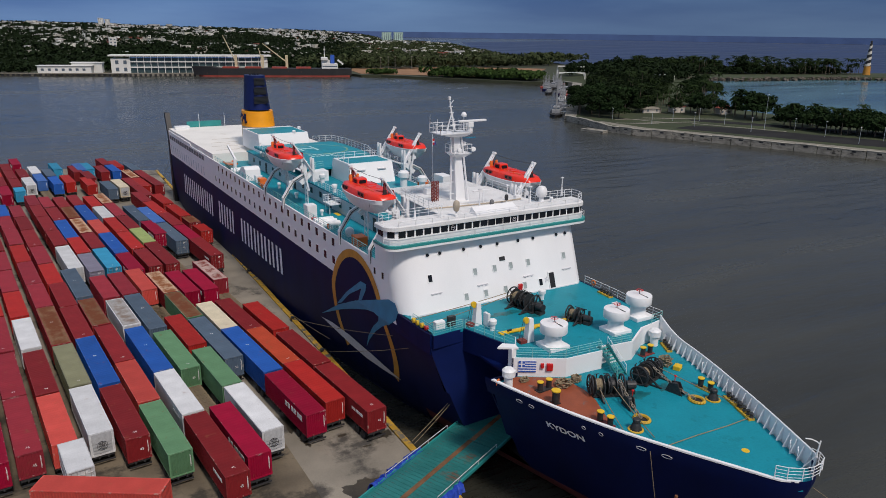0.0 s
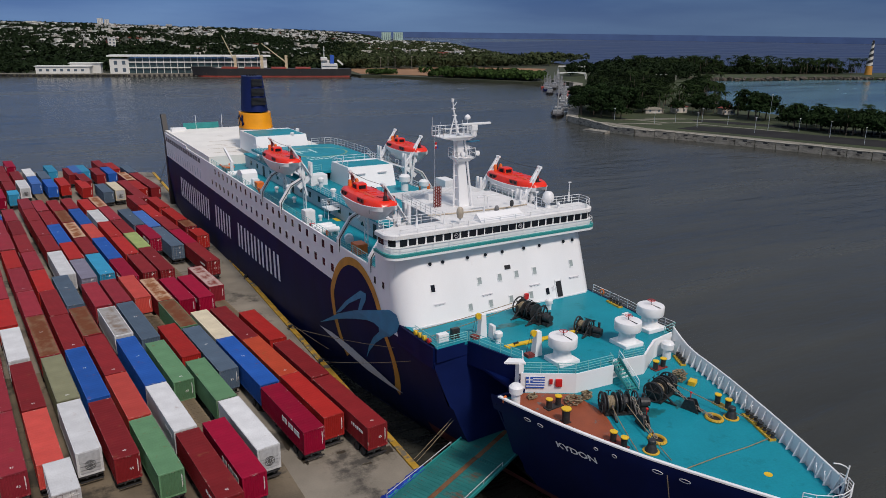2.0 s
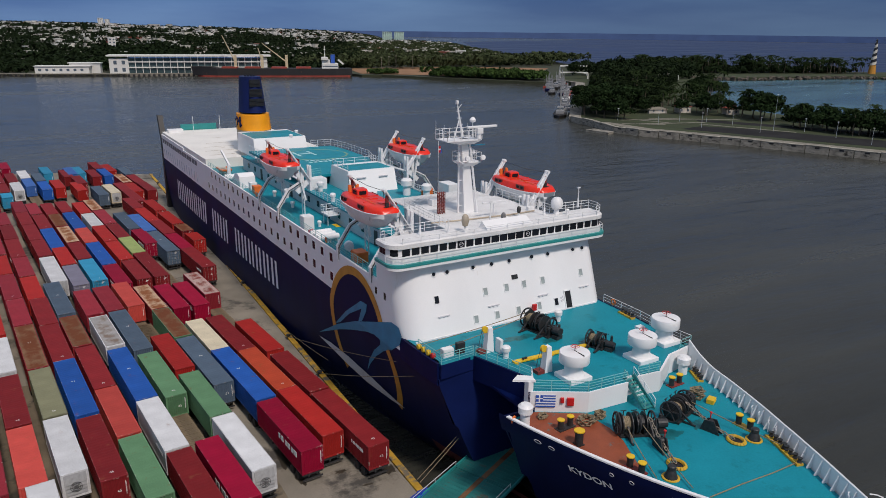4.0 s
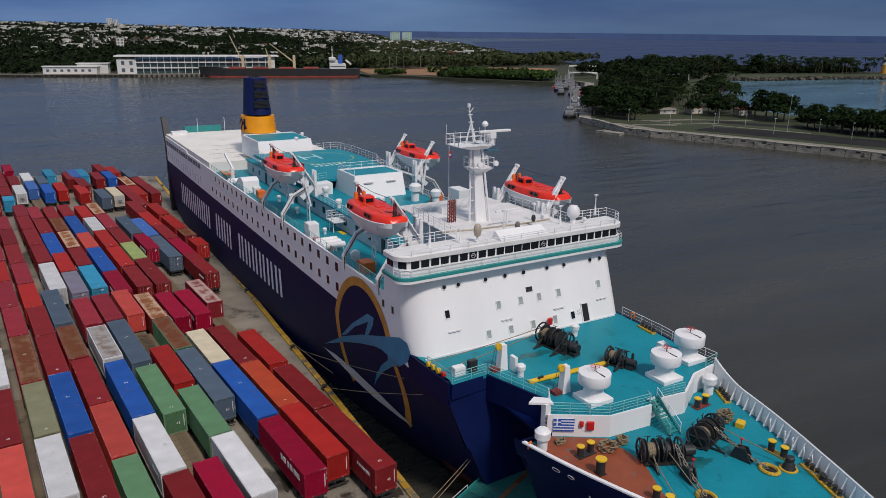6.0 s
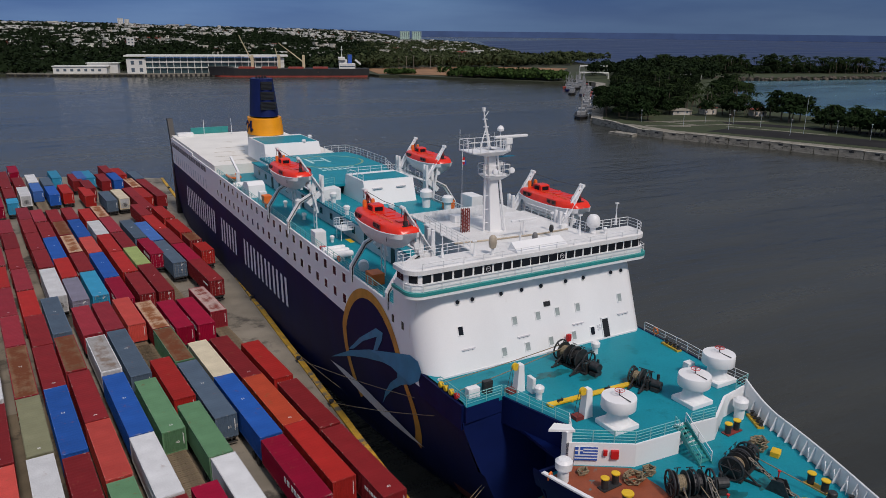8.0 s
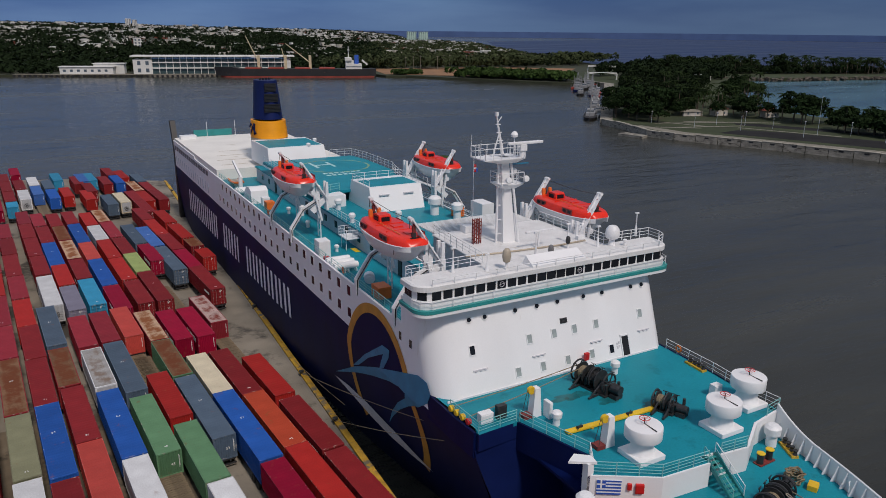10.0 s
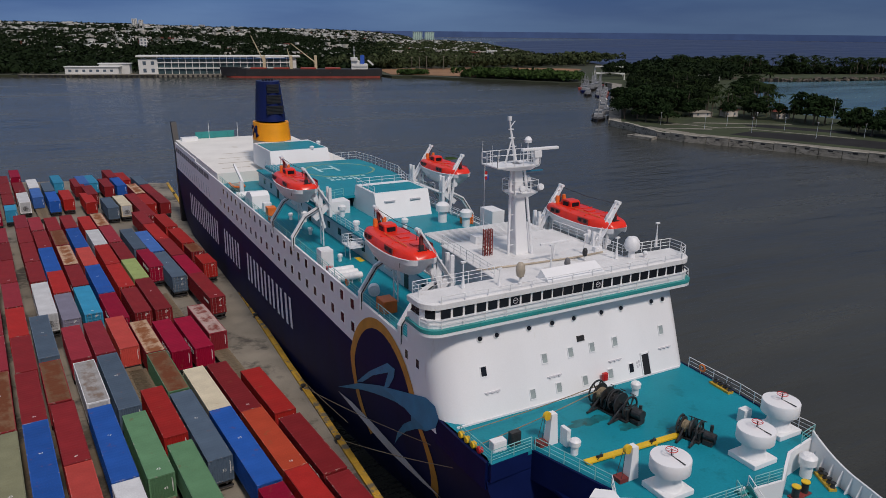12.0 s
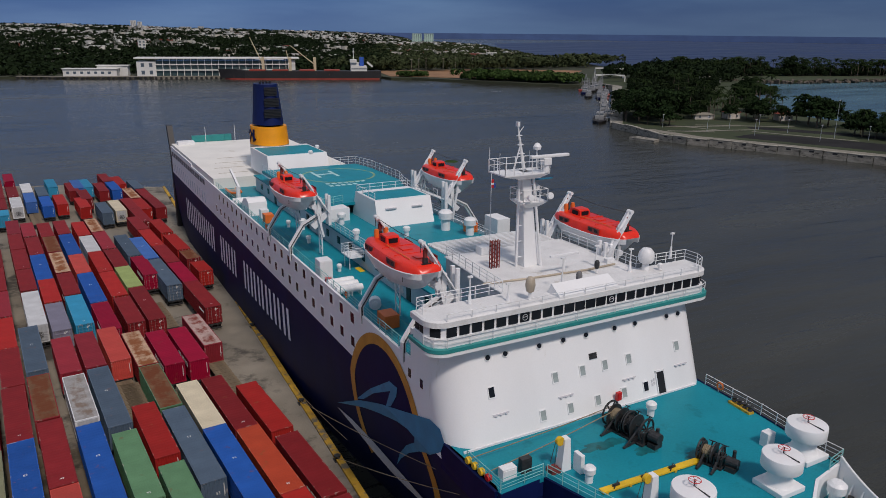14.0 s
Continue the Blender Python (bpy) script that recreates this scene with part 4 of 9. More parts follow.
def chassis_proto(length):
    ch = thing("trailer_chassis", "black steel container chassis with double wheels", "trailer", pose(0, 0, 0), "chassis under the containers")
    bm = B()
    for x in (-0.45, 0.45):
        box(bm, x - 0.08, x + 0.08, 0, length, CH - 0.42, CH - 0.12)
    for k in range(7):
        y = 0.1 + (length - 0.3) * k / 6
        box(bm, -1.1, 1.1, y, y + 0.12, CH - 0.3, CH - 0.02)
    part("bed_frame", bm, M_DARKSTEEL, ch)
    bm = B()
    lathe(bm, [(0.2, -0.14), (0.44, -0.14), (0.5, -0.08), (0.5, 0.08), (0.44, 0.14), (0.2, 0.14)], seg=14)
    wheel_me = mesh_of("wheel", bm, M_TYRE, True)
    for y in (1.4, 2.75):
        for x in (-1.05, -0.72, 0.72, 1.05):
            w = part("wheel", wheel_me, None, ch)
            w.matrix_basis = pose(x, y, 0.5, 0, 90, 0)
    for x in (-0.6, 0.6):
        bm = B()
        box(bm, x - 0.07, x + 0.07, length - 3.0, length - 2.86, 0.05, CH - 0.3)
        box(bm, x - 0.15, x + 0.15, length - 3.08, length - 2.78, 0, 0.06)
        part("landing_leg", bm, M_DARKSTEEL, ch)
    bm = B()
    box(bm, -1.1, 1.1, 0.0, 0.1, 0.45, 0.62)
    part("rear_bumper", bm, M_DARKSTEEL, ch)
    return ch


CHASSIS = {}
# rows of the yard: across, then the boxes along it as start, paint, length in feet and roof
ROWS_OF_BOXES = """
-15.8 | 31.8m45 45.9m40 59.2r40 84.9p40q
-18.8 | 36.3r40 48.6o45 61.7m45 80.9c40
-21.7 | 34.9c40 47.4b53 63.4k40 81.5c40
-24.5 | 53.9y53 70.3g40u 82.9m40t
-27.2 | 34.2w40 46.6g40 60.4r40 85.9s40
-30.1 | 30.4c40 53.9g45 69.2y53 85.9p40
-33.0 | 28.4m45 42.5w40 55.0b53 72.3w40j 85.6p40
-36.5 | 35.4g40 48.1s40 60.3m45 74.5m40u 88.2y53
-39.3 | 40.6m45 54.8b53 71.0m45 85.0m40 97.6r40 110.3p40 123.0m45 137.1m40 150.0p40
-42.3 | 43.7w40 56.2v45 70.2m53n 86.8p40 99.4p45 113.5r40 126.2p40 138.9p45 152.6b40
-45.8 | 43.6s40 56.1m45 71.1w40 84.2r40 97.0p40 110.0p40 123.0m40 136.0p45 150.2m40
-49.0 | 43.2p45 57.3p45 71.6p45 86.0r40 98.6m40 111.2o40 124.0m40 137.0r45 151.1m40
-52.1 | 42.8c45 57.0m45 71.3m40 84.0p40 97.0r40 110.0m45 124.2m40 137.0p40 150.0m40
-55.2 | 44.0m40 57.0p45 71.3p40 84.0m40 97.0m45 111.2r40 124.0p40 137.0m40
-12.0 | 98.6m45 112.1c40 124.6m40 137.1r45 151.0m40
-8.3 | 116.8r20 124.9m20n 132.2r40 146.2r40
-14.7 | 112.0y53 129.0B53
-16.9 | 119.4c40 132.8y53
-20.3 | 97.9m53 114.4L40 127.0m40 140.0p45 154.2m40o
-23.1 | 98.3m40 111.4r45 125.3r45 139.4w40 152.2r40
-26.4 | 97.3c40 110.0b53 126.4s40 139.2b53 155.9m40
-29.5 | 101.4l45 115.4m40 128.4m45t 142.6m40u 155.4m40
-32.5 | 100.6z40 113.4r40 126.1b53 142.6m45 157.0p40
-35.2 | 104.4w53 121.2m40 134.0m45 148.2m40 160.8p40
-4.6 | 169.2m40 182.0m40 195.0y40
-7.6 | 170.0r40 183.0m45o 202.8r40
-10.0 | 158.0m45 172.0m40 195.5b40 209.0m40
-13.0 | 170.8k40 196.0m40
-15.9 | 170.4y40 203.0l40
-18.0 | 188.0m40 203.0B40
-19.6 | 178.8r40 200.0m40
-23.8 | 184.9r40 207.5l40
-26.9 | 184.4b40 197.6y40
-29.9 | 191.0B40 204.0w40
-33.2 | 186.6w40 199.6m45 222.0c40
-36.4 | 178.9l20 185.8m40 199.0m45 213.4m40
-39.6 | 176.0c40 189.0m45 203.4r40
-42.8 | 180.0m40 193.0b45 207.4m40
-46.0 | 182.0r40 195.0m40 208.0p40
-49.2 | 180.0m45 194.4m40 208.0r40
"""
ROOFS = dict(u=M_RUSTTOP, t=M_TANTOP, j=M_PALERUST, n=M_RUSTTOP, o=M_TANTOP, q=M_PINKTOP)
FEET = {"20": 6.1, "40": 12.2, "45": 13.7, "53": 16.15}
random.seed(5)
for line in ROWS_OF_BOXES.strip().splitlines():
    across, boxes = line.split("|")
    for word in boxes.split():
        i = next(k for k, ch in enumerate(word) if ch.isalpha())
        u, code, feet, roof = float(word[:i]), word[i], word[i + 1:i + 3], word[i + 3:]
        ln = FEET[feet]
        v = float(across) + random.uniform(-0.08, 0.08)
        lift = CH + random.uniform(-0.08, 0.06)
        container(v, u, code, ln, ROOFS.get(roof), lift, feet if feet in ("45", "53") and code not in "wkc" else "")
        if ln not in CHASSIS:
            CHASSIS[ln] = chassis_proto(ln)
            CHASSIS[ln].matrix_basis = YARD @ Matrix.Translation((v, u, QUAY))
        else:
            copy_thing(CHASSIS[ln], YARD @ Matrix.Translation((v, u, QUAY)))


# ---- ferry details ----
def at(x, y, z, rx=0, ry=0, rz=0):
    return SHIP @ pose(x, y, z, rx, ry, rz)


POST = {}


def railing(pts, h=1.05, material=M_WHITE2, bars=3, step=1.6, owner=None, r=0.035):
    """A pipe railing along points on a deck: bars in one bent part, each post under it."""
    owner = owner or ferry
    pts = [Vector(p) for p in pts]
    rail = None
    for k in range(bars - 1, -1, -1):
        bm = B()
        up = Vector((0, 0, h * (k + 1) / bars))
        tube(bm, [p + up for p in pts], r if k == bars - 1 else r * 0.7, 5)
        bar = part("rail_bar" if rail else "railing", bm, material, rail or owner)
        rail = rail or bar
    key = (h, material.name)
    if key not in POST:
        pb = B()
        cyl(pb, (0, 0, 0), (0, 0, h), r * 1.1, r * 1.1, 5)
        POST[key] = mesh_of("post", pb, material)
    for a, b in zip(pts[:-1], pts[1:]):
        n = max(1, round((b - a).length / step))
        for k in range(n + 1 if b is pts[-1] else n):
            p = part("post", POST[key], None, rail)
            p.matrix_basis = Matrix.Translation(a.lerp(b, k / n))
    return rail


# windows of the superstructure front
def front_y(z):
    return 42.6 + 0.35 * (z - 15.4)


FRONT_TILT = -math.degrees(math.atan(0.35))


def window_me(w, h, name="window_pane", material=M_GLASS2):
    bm = B()
    box(bm, -w / 2, w / 2, -0.02, 0.05, -h / 2, h / 2)
    return mesh_of(name, bm, material)


def frame_me(w, h):
    bm = B()
    t = 0.08
    for x0, x1, z0, z1 in ((-w / 2 - t, -w / 2, -h / 2 - t, h / 2 + t), (w / 2, w / 2 + t, -h / 2 - t, h / 2 + t), (-w / 2, w / 2, -h / 2 - t, -h / 2), (-w / 2, w / 2, h / 2, h / 2 + t)):
        box(bm, x0, x1, -0.05, 0.06, z0, z1)
    return mesh_of("window_frame", bm, M_WHITE2)


W_FRONT, WF_FRONT = window_me(0.52, 0.8), frame_me(0.52, 0.8)
W_DARK = window_me(0.52, 0.8, material=M_GLASS)
for x, z, dark in ((-9.38, 19.25, 1), (-3.17, 19.12, 0), (-0.32, 19.1, 0), (2.11, 19.1, 0), (4.79, 19.1, 0), (10.52, 19.15, 0), (-4.89, 16.5, 0), (-2.09, 16.47, 0), (0.83, 16.47, 0), (3.77, 16.47, 0), (6.27, 16.47, 1)):
    f = part("front_window", WF_FRONT, None, ferry)
    f.matrix_basis = pose(x, front_y(z) - 0.02, z, FRONT_TILT, 0, 0)
    p = part("pane", W_DARK if dark else W_FRONT, None, f)
bm = B()
cyl(bm, (0, -0.05, 0), (0, 0.06, 0), 0.2, 0.2, 14)
PORT = mesh_of("porthole", bm, M_GLASS)
bm = B()
for k in range(14):
    a0, a1 = 2 * math.pi * k / 14, 2 * math.pi * (k + 1) / 14
    cyl(bm, (0.29 * math.cos(a0), -0.05, 0.29 * math.sin(a0)), (0.29 * math.cos(a1), -0.05, 0.29 * math.sin(a1)), 0.03, 0.03, 4)
PORTRIM = mesh_of("rim", bm, M_WHITE2)
for x in (-9.26, -7.6, -4.28, -1.82, 0.59, 3.75, 6.1, 9.87, 11.3):
    p = part("porthole", PORT, None, ferry)
    p.matrix_basis = pose(x, front_y(21.84) - 0.02, 21.84, FRONT_TILT, 0, 0)
    part("rim", PORTRIM, None, p)
bm = B()
box(bm, -0.4, 0.4, -0.05, 0.04, -0.25, 0.25)
for k in range(5):
    box(bm, -0.4, 0.4, -0.08, -0.04, -0.24 + 0.1 * k, -0.18 + 0.1 * k)
p = part("louvre", bm, M_STEEL, ferry)
p.matrix_basis = pose(0.97, front_y(20.06) - 0.02, 20.06, FRONT_TILT, 0, 0)
for x in (-2.4, -8.83, 4.49, 10.66):
    bm = B()
    box(bm, -0.75, 0.75, -0.1, 0.02, -0.05, 0.05)
    for k in range(3):
        box(bm, -0.6 + 0.5 * k, -0.4 + 0.5 * k, -0.13, 0, -0.12, -0.04)
    p = part("lamp_bracket", bm, M_SILVER, ferry)
    p.matrix_basis = pose(x, front_y(17.52) - 0.02, 17.52, FRONT_TILT, 0, 0)
bm = B()
box(bm, -0.42, 0.42, -0.05, 0.06, -0.95, 1.0)
fd = part("front_door", bm, M_BLACK, ferry, "open dark doorway in the front")
fd.matrix_basis = pose(8.05, front_y(16.45) - 0.02, 16.45, FRONT_TILT, 0, 0)
bm = B()
box(bm, -0.54, -0.42, -0.09, 0.05, -1.05, 1.14)
box(bm, 0.42, 0.54, -0.09, 0.05, -1.05, 1.14)
box(bm, -0.54, 0.54, -0.09, 0.05, 1.0, 1.14)
part("door_frame", bm, M_WHITE2, fd)
for k, (dx, dz) in enumerate(((-1.0, 0.35), (-0.75, 0.45), (-1.0, 0.0), (-0.75, 0.1))):
    bm = B()
    box(bm, -0.08, 0.08, -0.03, 0.03, -0.12, 0.12)
    o = part("notice_plate", bm, M_SILVER, fd)
    o.location = (dx, 0, dz)
bm = B()
box(bm, -12.6, 12.2, front_y(UDECK + 0.1) - 0.1, front_y(UDECK + 0.1) + 0.05, UDECK, UDECK + 0.16)
part("skirting", bm, M_WHITE2, ferry)

# windows in the white upper side
W_SIDE, WF_SIDE = window_me(1.0, 1.1, material=M_GLASS), frame_me(1.0, 1.1)
for row, z, y0, n, st in ((0, 19.2, 60.6, 22, 3.03), (1, 16.65, 60.6, 23, 3.03)):
    for k in range(n):
        y = y0 + st * k
        if y < 63.0:
            continue
        f = part("side_window", WF_SIDE, None, ferry)
        f.matrix_basis = pose(-HB + 0.01, y, z, 0, 0, -90)
        part("pane", W_SIDE, None, f)
        if k % 2 == 0:
            f = part("side_window", WF_SIDE, None, ferry)
            f.matrix_basis = pose(HB - 0.01, y, z, 0, 0, 90)
            part("pane", W_SIDE, None, f)
for y, z in ((50.6, 18.9), (48.4, 18.9)):
    p = part("porthole", W_DARK, None, ferry)
    p.matrix_basis = pose(-HB - 0.01, y, z, 0, 0, -90)
# open rows of slots round the stern
for k in range(15):
    y = 137 + k * 2.5
    bm = B()
    box(bm, -HB - 0.03, -HB + 0.05, y, y + 2.05, 18.9, 19.9)
    part("gallery_opening", bm, M_COVERGREY, ferry)
    bm = B()
    box(bm, -HB - 0.03, -HB + 0.05, y + 0.4, y + 0.9, 15.5, 17.4)
    part("stern_slot", bm, M_GREYWALL, ferry)

def hull_x(sy, z):
    """Starboard plating just outside its paint, at a place along the side."""
    if sy < 45:
        s = min(1.0, max(0.0, (z - WATER) / (FDECK - WATER)))
        y0 = stem_y(s)
        return skew(sy) - hb_at(max(0.0, (sy - y0) / (45 - y0)), s)
    s = min(1.0, max(0.0, (z - WATER) / (FDECK - WATER)))
    low = 13.4 - 5.9 * math.exp(-(sy - 45) / 24)
    k = s ** 0.7
    return -(low * (1 - k) + HB * k)


def decal(name, outline, material, label, lift=0.05):
    """A painted shape on the starboard side, cut from strips that follow the plating."""
    bm = B()
    vs = [bm.verts.new((0, p[0], p[1])) for p in outline]
    for tri in tessellate_polygon([[Vector((p[0], p[1], 0)) for p in outline]]):
        bm.faces.new([vs[q] for q in tri])
    for _ in range(2):
        bmesh.ops.subdivide_edges(bm, edges=[e for e in bm.edges if e.calc_length() > 0.8], cuts=1, use_grid_fill=True)
        bmesh.ops.triangulate(bm, faces=bm.faces)
    for v in bm.verts:
        v.co.x = hull_x(v.co.y, v.co.z) - lift
    return part(name, bm, material, ferry, label)


# painted company lettering on the side, as plain slanted bars
sy = 159.8
for n_bars in (7, 3, 6):
    for k in range(n_bars):
        for y0, y1, z0, z1 in ((0.0, 0.95, 7.4, 12.1), (1.95, 2.9, 7.4, 12.1)):
            q = [(sy - y - 0.1 * (z - 7.6), z) for y, z in ((y0, z0), (y1, z0), (y1, z1), (y0, z1))]
            decal("lettering_bar", q, M_LETTER, "pale bar of the side lettering", 0.06)
        sy -= 4.12
    sy -= 4.12
CY, CZ, RY, RZ = 56.2, 10.1, 8.8, 9.8
ring_o = [(CY + RY * math.cos(a), CZ + RZ * math.sin(a)) for a in [radians(-40 + k * 5) for k in range(53)]]
ring_i = [(CY + (RY - 1.15) * math.cos(a), CZ + (RZ - 1.05) * math.sin(a)) for a in [radians(-40 + k * 5) for k in range(53)]]
for k in range(0, 52, 4):
    seg = ring_o[k:k + 5] + ring_i[k:k + 5][::-1]
    decal("emblem_ring", seg, M_ARCH, "ochre ring of the side emblem")
inner = [(CY + (RY - 0.9) * math.cos(radians(a)), CZ + (RZ - 0.8) * math.sin(radians(a))) for a in range(22, 160, 6)]
decal("emblem_ground", inner, M_NAVY, "navy ground of the emblem", 0.035)
for nm, pts in (("emblem_wing", [(64.0, 10.0), (59.3, 13.4), (54.7, 16.3), (53.0, 16.4), (53.2, 15.5), (54.4, 13.9), (55.5, 13.4), (54.5, 15.4), (58.3, 13.4), (62.0, 10.9)]),
                ("emblem_fish", [(70.9, 6.1), (63.4, 10.1), (56.7, 13.0), (46.7, 16.5), (45.0, 16.5), (44.3, 15.7), (44.9, 14.5), (46.9, 13.1), (50.2, 12.1), (49.6, 13.3), (51.0, 13.4), (53.3, 12.9), (58.4, 11.2), (62.7, 9.6)]),
                ("emblem_tail", [(46.8, 13.3), (49.3, 12.0), (52.2, 10.1), (54.8, 7.9), (56.3, 6.3), (54.6, 8.7), (52.3, 10.9), (49.9, 12.6)])):
    decal(nm, pts, M_MARLIN, "bright blue leaping fish shape of the emblem", 0.09)
decal("emblem_blade", [(71.1, 5.5), (66.9, 6.05), (61.4, 6.15), (55.1, 5.65), (48.3, 4.6), (51.4, 4.3), (57.2, 4.2), (62.0, 4.6), (66.1, 5.1)], M_SILVER, "pale blade shape of the emblem", 0.12)
# ship's name on the bow plating
tm = text_mesh("KYDON", 1.15, M_NAME, bold=0.035).copy()
for v in tm.vertices:
    z = 11.5 + v.co.y * 0.8
    y = 19.8 - v.co.x * 0.95
    v.co = (hull_x(y, z) - 0.1, y, z)
part("name_lettering", tm, None, ferry, "white painted ship's name")
# white rim of the forecastle on the quay side, and mooring openings
bm = B()
for k in range(4, 38):
    a, b = k * 0.78 - 1.1, (k + 1) * 0.78 - 1.1
    pts = [(star_x(a) - 0.06, a), (star_x(b) - 0.06, b), (star_x(b) + 0.28, b), (star_x(a) + 0.28, a)]
    if b < 28.4:
        prism(bm, pts, 13.92, 14.06)
part("rim_rail", bm, M_WHITE2, ferry, "white rim along the forecastle edge")
for sy_, ln in ((24.4, 1.0), (23.0, 0.8), (17.6, 0.5), (16.0, 0.5), (12.6, 1.1), (10.6, 1.1)):
    bm = B()
    loop = [(ln * 0.36 * math.cos(math.pi * k / 7), 0.17 * math.sin(math.pi * k / 7)) for k in range(15)]
    tube(bm, [Vector((hull_x(sy_ + dy, 13.0 + dz) - 0.03, sy_ + dy, 13.0 + dz)) for dy, dz in loop], 0.03, 5)
    part("fairlead", bm, M_SILVER, ferry, "worn oval mooring opening")

# port bulwark of the forecastle, with brackets
bm = B()
N = 60
top = []
for k in range(N + 1):
    y = 2.7 + 25.5 * k / N
    h = 14.75 + (1.3 * max(0, (y - 23.4) / 4.8) ** 2)
    top.append((y, h))
for (ya, ha), (yb, hb) in zip(top[:-1], top[1:]):
    quad = [(port_hb(ya) + 0.02, ya, FDECK - 0.2), (port_hb(yb) + 0.02, yb, FDECK - 0.2), (port_hb(yb) + 0.12, yb, hb), (port_hb(ya) + 0.12, ya, ha)]
    inn = [(x - 0.12, y, z) for x, y, z in quad]
    a = [bm.verts.new(p) for p in quad]
    b = [bm.verts.new(p) for p in inn]
    for q in ((0, 1, 2, 3),):
        bm.faces.new([a[i] for i in q])
        bm.faces.new([b[i] for i in q[::-1]])
    bm.faces.new((a[3], a[2], b[2], b[3]))
bmesh.ops.remove_doubles(bm, verts=bm.verts, dist=0.002)
part("bulwark", bm, M_WHITE, ferry, "white bulwark of the forecastle")
bm = B()
tube(bm, [(port_hb(y) + 0.06, y, h + 0.03) for y, h in top], 0.09, 6)
part("bulwark_rail", bm, M_WHITE2, ferry)
bm = B()
prism(bm, [(0, -0.03), (-0.55, -0.03), (-0.55, 0.03), (0, 0.03)], 0, 0.1)
v8 = [bm.verts.new(p) for p in ((0, -0.03, 0.1), (-0.55, -0.03, 0.1), (-0.1, -0.03, 1.3), (0, -0.03, 1.3), (0, 0.03, 0.1), (-0.55, 0.03, 0.1), (-0.1, 0.03, 1.3), (0, 0.03, 1.3))]
for q in ((0, 1, 2, 3), (7, 6, 5, 4), (1, 5, 6, 2), (2, 6, 7, 3)):
    bm.faces.new([v8[i] for i in q])
BRK = mesh_of("bulwark_bracket", bm, M_WHITE)
for k in range(27):
    y = 3.4 + k * 0.93
    slope = math.degrees(math.atan2(port_hb(y + 0.3) - port_hb(y - 0.3), 0.6))
    b = part("bulwark_bracket", BRK, None, ferry)
    b.matrix_basis = pose(port_hb(y) - 0.02, y, FDECK, 0, 0, -slope)
for y in (4.6, 5.6, 14.2, 15.2, 16.6, 17.6, 19.5):
    bm = B()
    x = port_hb(y) - 0.5
    tube(bm, [(x, y, FDECK), (x, y, FDECK + 0.85), (x + 0.08, y + 0.12, FDECK + 1.0), (x + 0.3, y + 0.2, FDECK + 1.0), (x + 0.42, y + 0.2, FDECK + 0.9)], 0.04, 6)
    part("bulwark_hoop", bm, M_WHITE2, ferry)
# bow tip rails and jackstaff
railing([(star_x(k) + 0.1, k, 14.0) for k in (3.3, 2.6)] + [(-0.3, 1.95, 14.0), (0.6, 1.7, 14.0), (1.6, 1.75, 14.0), (2.5, 2.1, 14.0), (2.9, 2.7, 14.0), (2.9, 3.4, 14.0)], 1.15, M_WHITE2, 4, 0.8)
bm = B()
cyl(bm, (2.5, 2.9, FDECK), (2.75, 2.75, 16.2), 0.08, 0.06, 8)
tube(bm, [(2.72, 2.77, 15.9), (2.5, 2.9, 16.15), (2.1, 3.15, 16.35), (1.7, 3.4, 16.4)], 0.05, 6)
cyl(bm, (2.55, 2.85, 14.8), (2.1, 3.6, FDECK), 0.04, 0.04, 5)
part("jackstaff", bm, M_WHITE2, ferry)

# rails on the decks
railing([(-8.7, 37.2, UDECK), (-6.75, 30.6, UDECK)], 1.05, M_RAILTEAL, 3, 1.3)
railing([(-6.75, 30.6, UDECK), (-7.9, 28.9, UDECK)], 1.05, M_WHITE2, 3, 1.0)
railing([(-8.2, 28.45, UDECK), (-3.95, 25.75, UDECK), (0.5, 25.45, UDECK)], 1.05, M_RAILTEAL, 4)
railing([(2.2, 25.75, UDECK), (4.85, 25.5, UDECK)], 1.05, M_RAILTEAL, 4)
railing([(12.45, 28.4, UDECK), (port_hb(31) - 0.15, 31, UDECK), (port_hb(36) - 0.15, 36, UDECK), (HB - 0.3, 42.2, UDECK)], 1.05, M_WHITE2, 3)
railing([(12.4, 28.35, UDECK), (10.4, 28.0, UDECK)], 1.05, M_RAILTEAL, 3)
railing([(-HB + 0.35, 41.5, UDECK), (-12.75, 37.15, UDECK), (-10.6, 37.3, UDECK), (-8.9, 37.4, UDECK)], 1.05, M_RAILTEAL, 4)
# wave guard nose beside the ramp opening
bm = B()
box(bm, -8.75, -8.2, 28.4, 29.0, FDECK, UDECK + 0.95)
prism(bm, [(-9.9, 29.3), (-8.1, 28.2), (-7.9, 29.1), (-8.9, 29.9)], UDECK + 0.9, UDECK + 1.1)
part("bulkhead_nose", bm, M_WHITE, ferry)
# teal stair from the forecastle to the upper foredeck
bm = B()
for x in (0.68, 1.9):
    v = [bm.verts.new(p) for p in ((x, 22.9, FDECK), (x, 23.2, FDECK), (x, 26.3, UDECK), (x, 25.9, UDECK + 0.25), (x + 0.12, 22.9, FDECK), (x + 0.12, 23.2, FDECK), (x + 0.12, 26.3, UDECK), (x + 0.12, 25.9, UDECK + 0.25))]
    for q in ((0, 1, 2, 3), (7, 6, 5, 4), (0, 4, 5, 1), (1, 5, 6, 2), (2, 6, 7, 3), (3, 7, 4, 0)):
        bm.faces.new([v[i] for i in q])
stair = part("stair", bm, M_TEAL2, ferry, "steep teal steel stair")
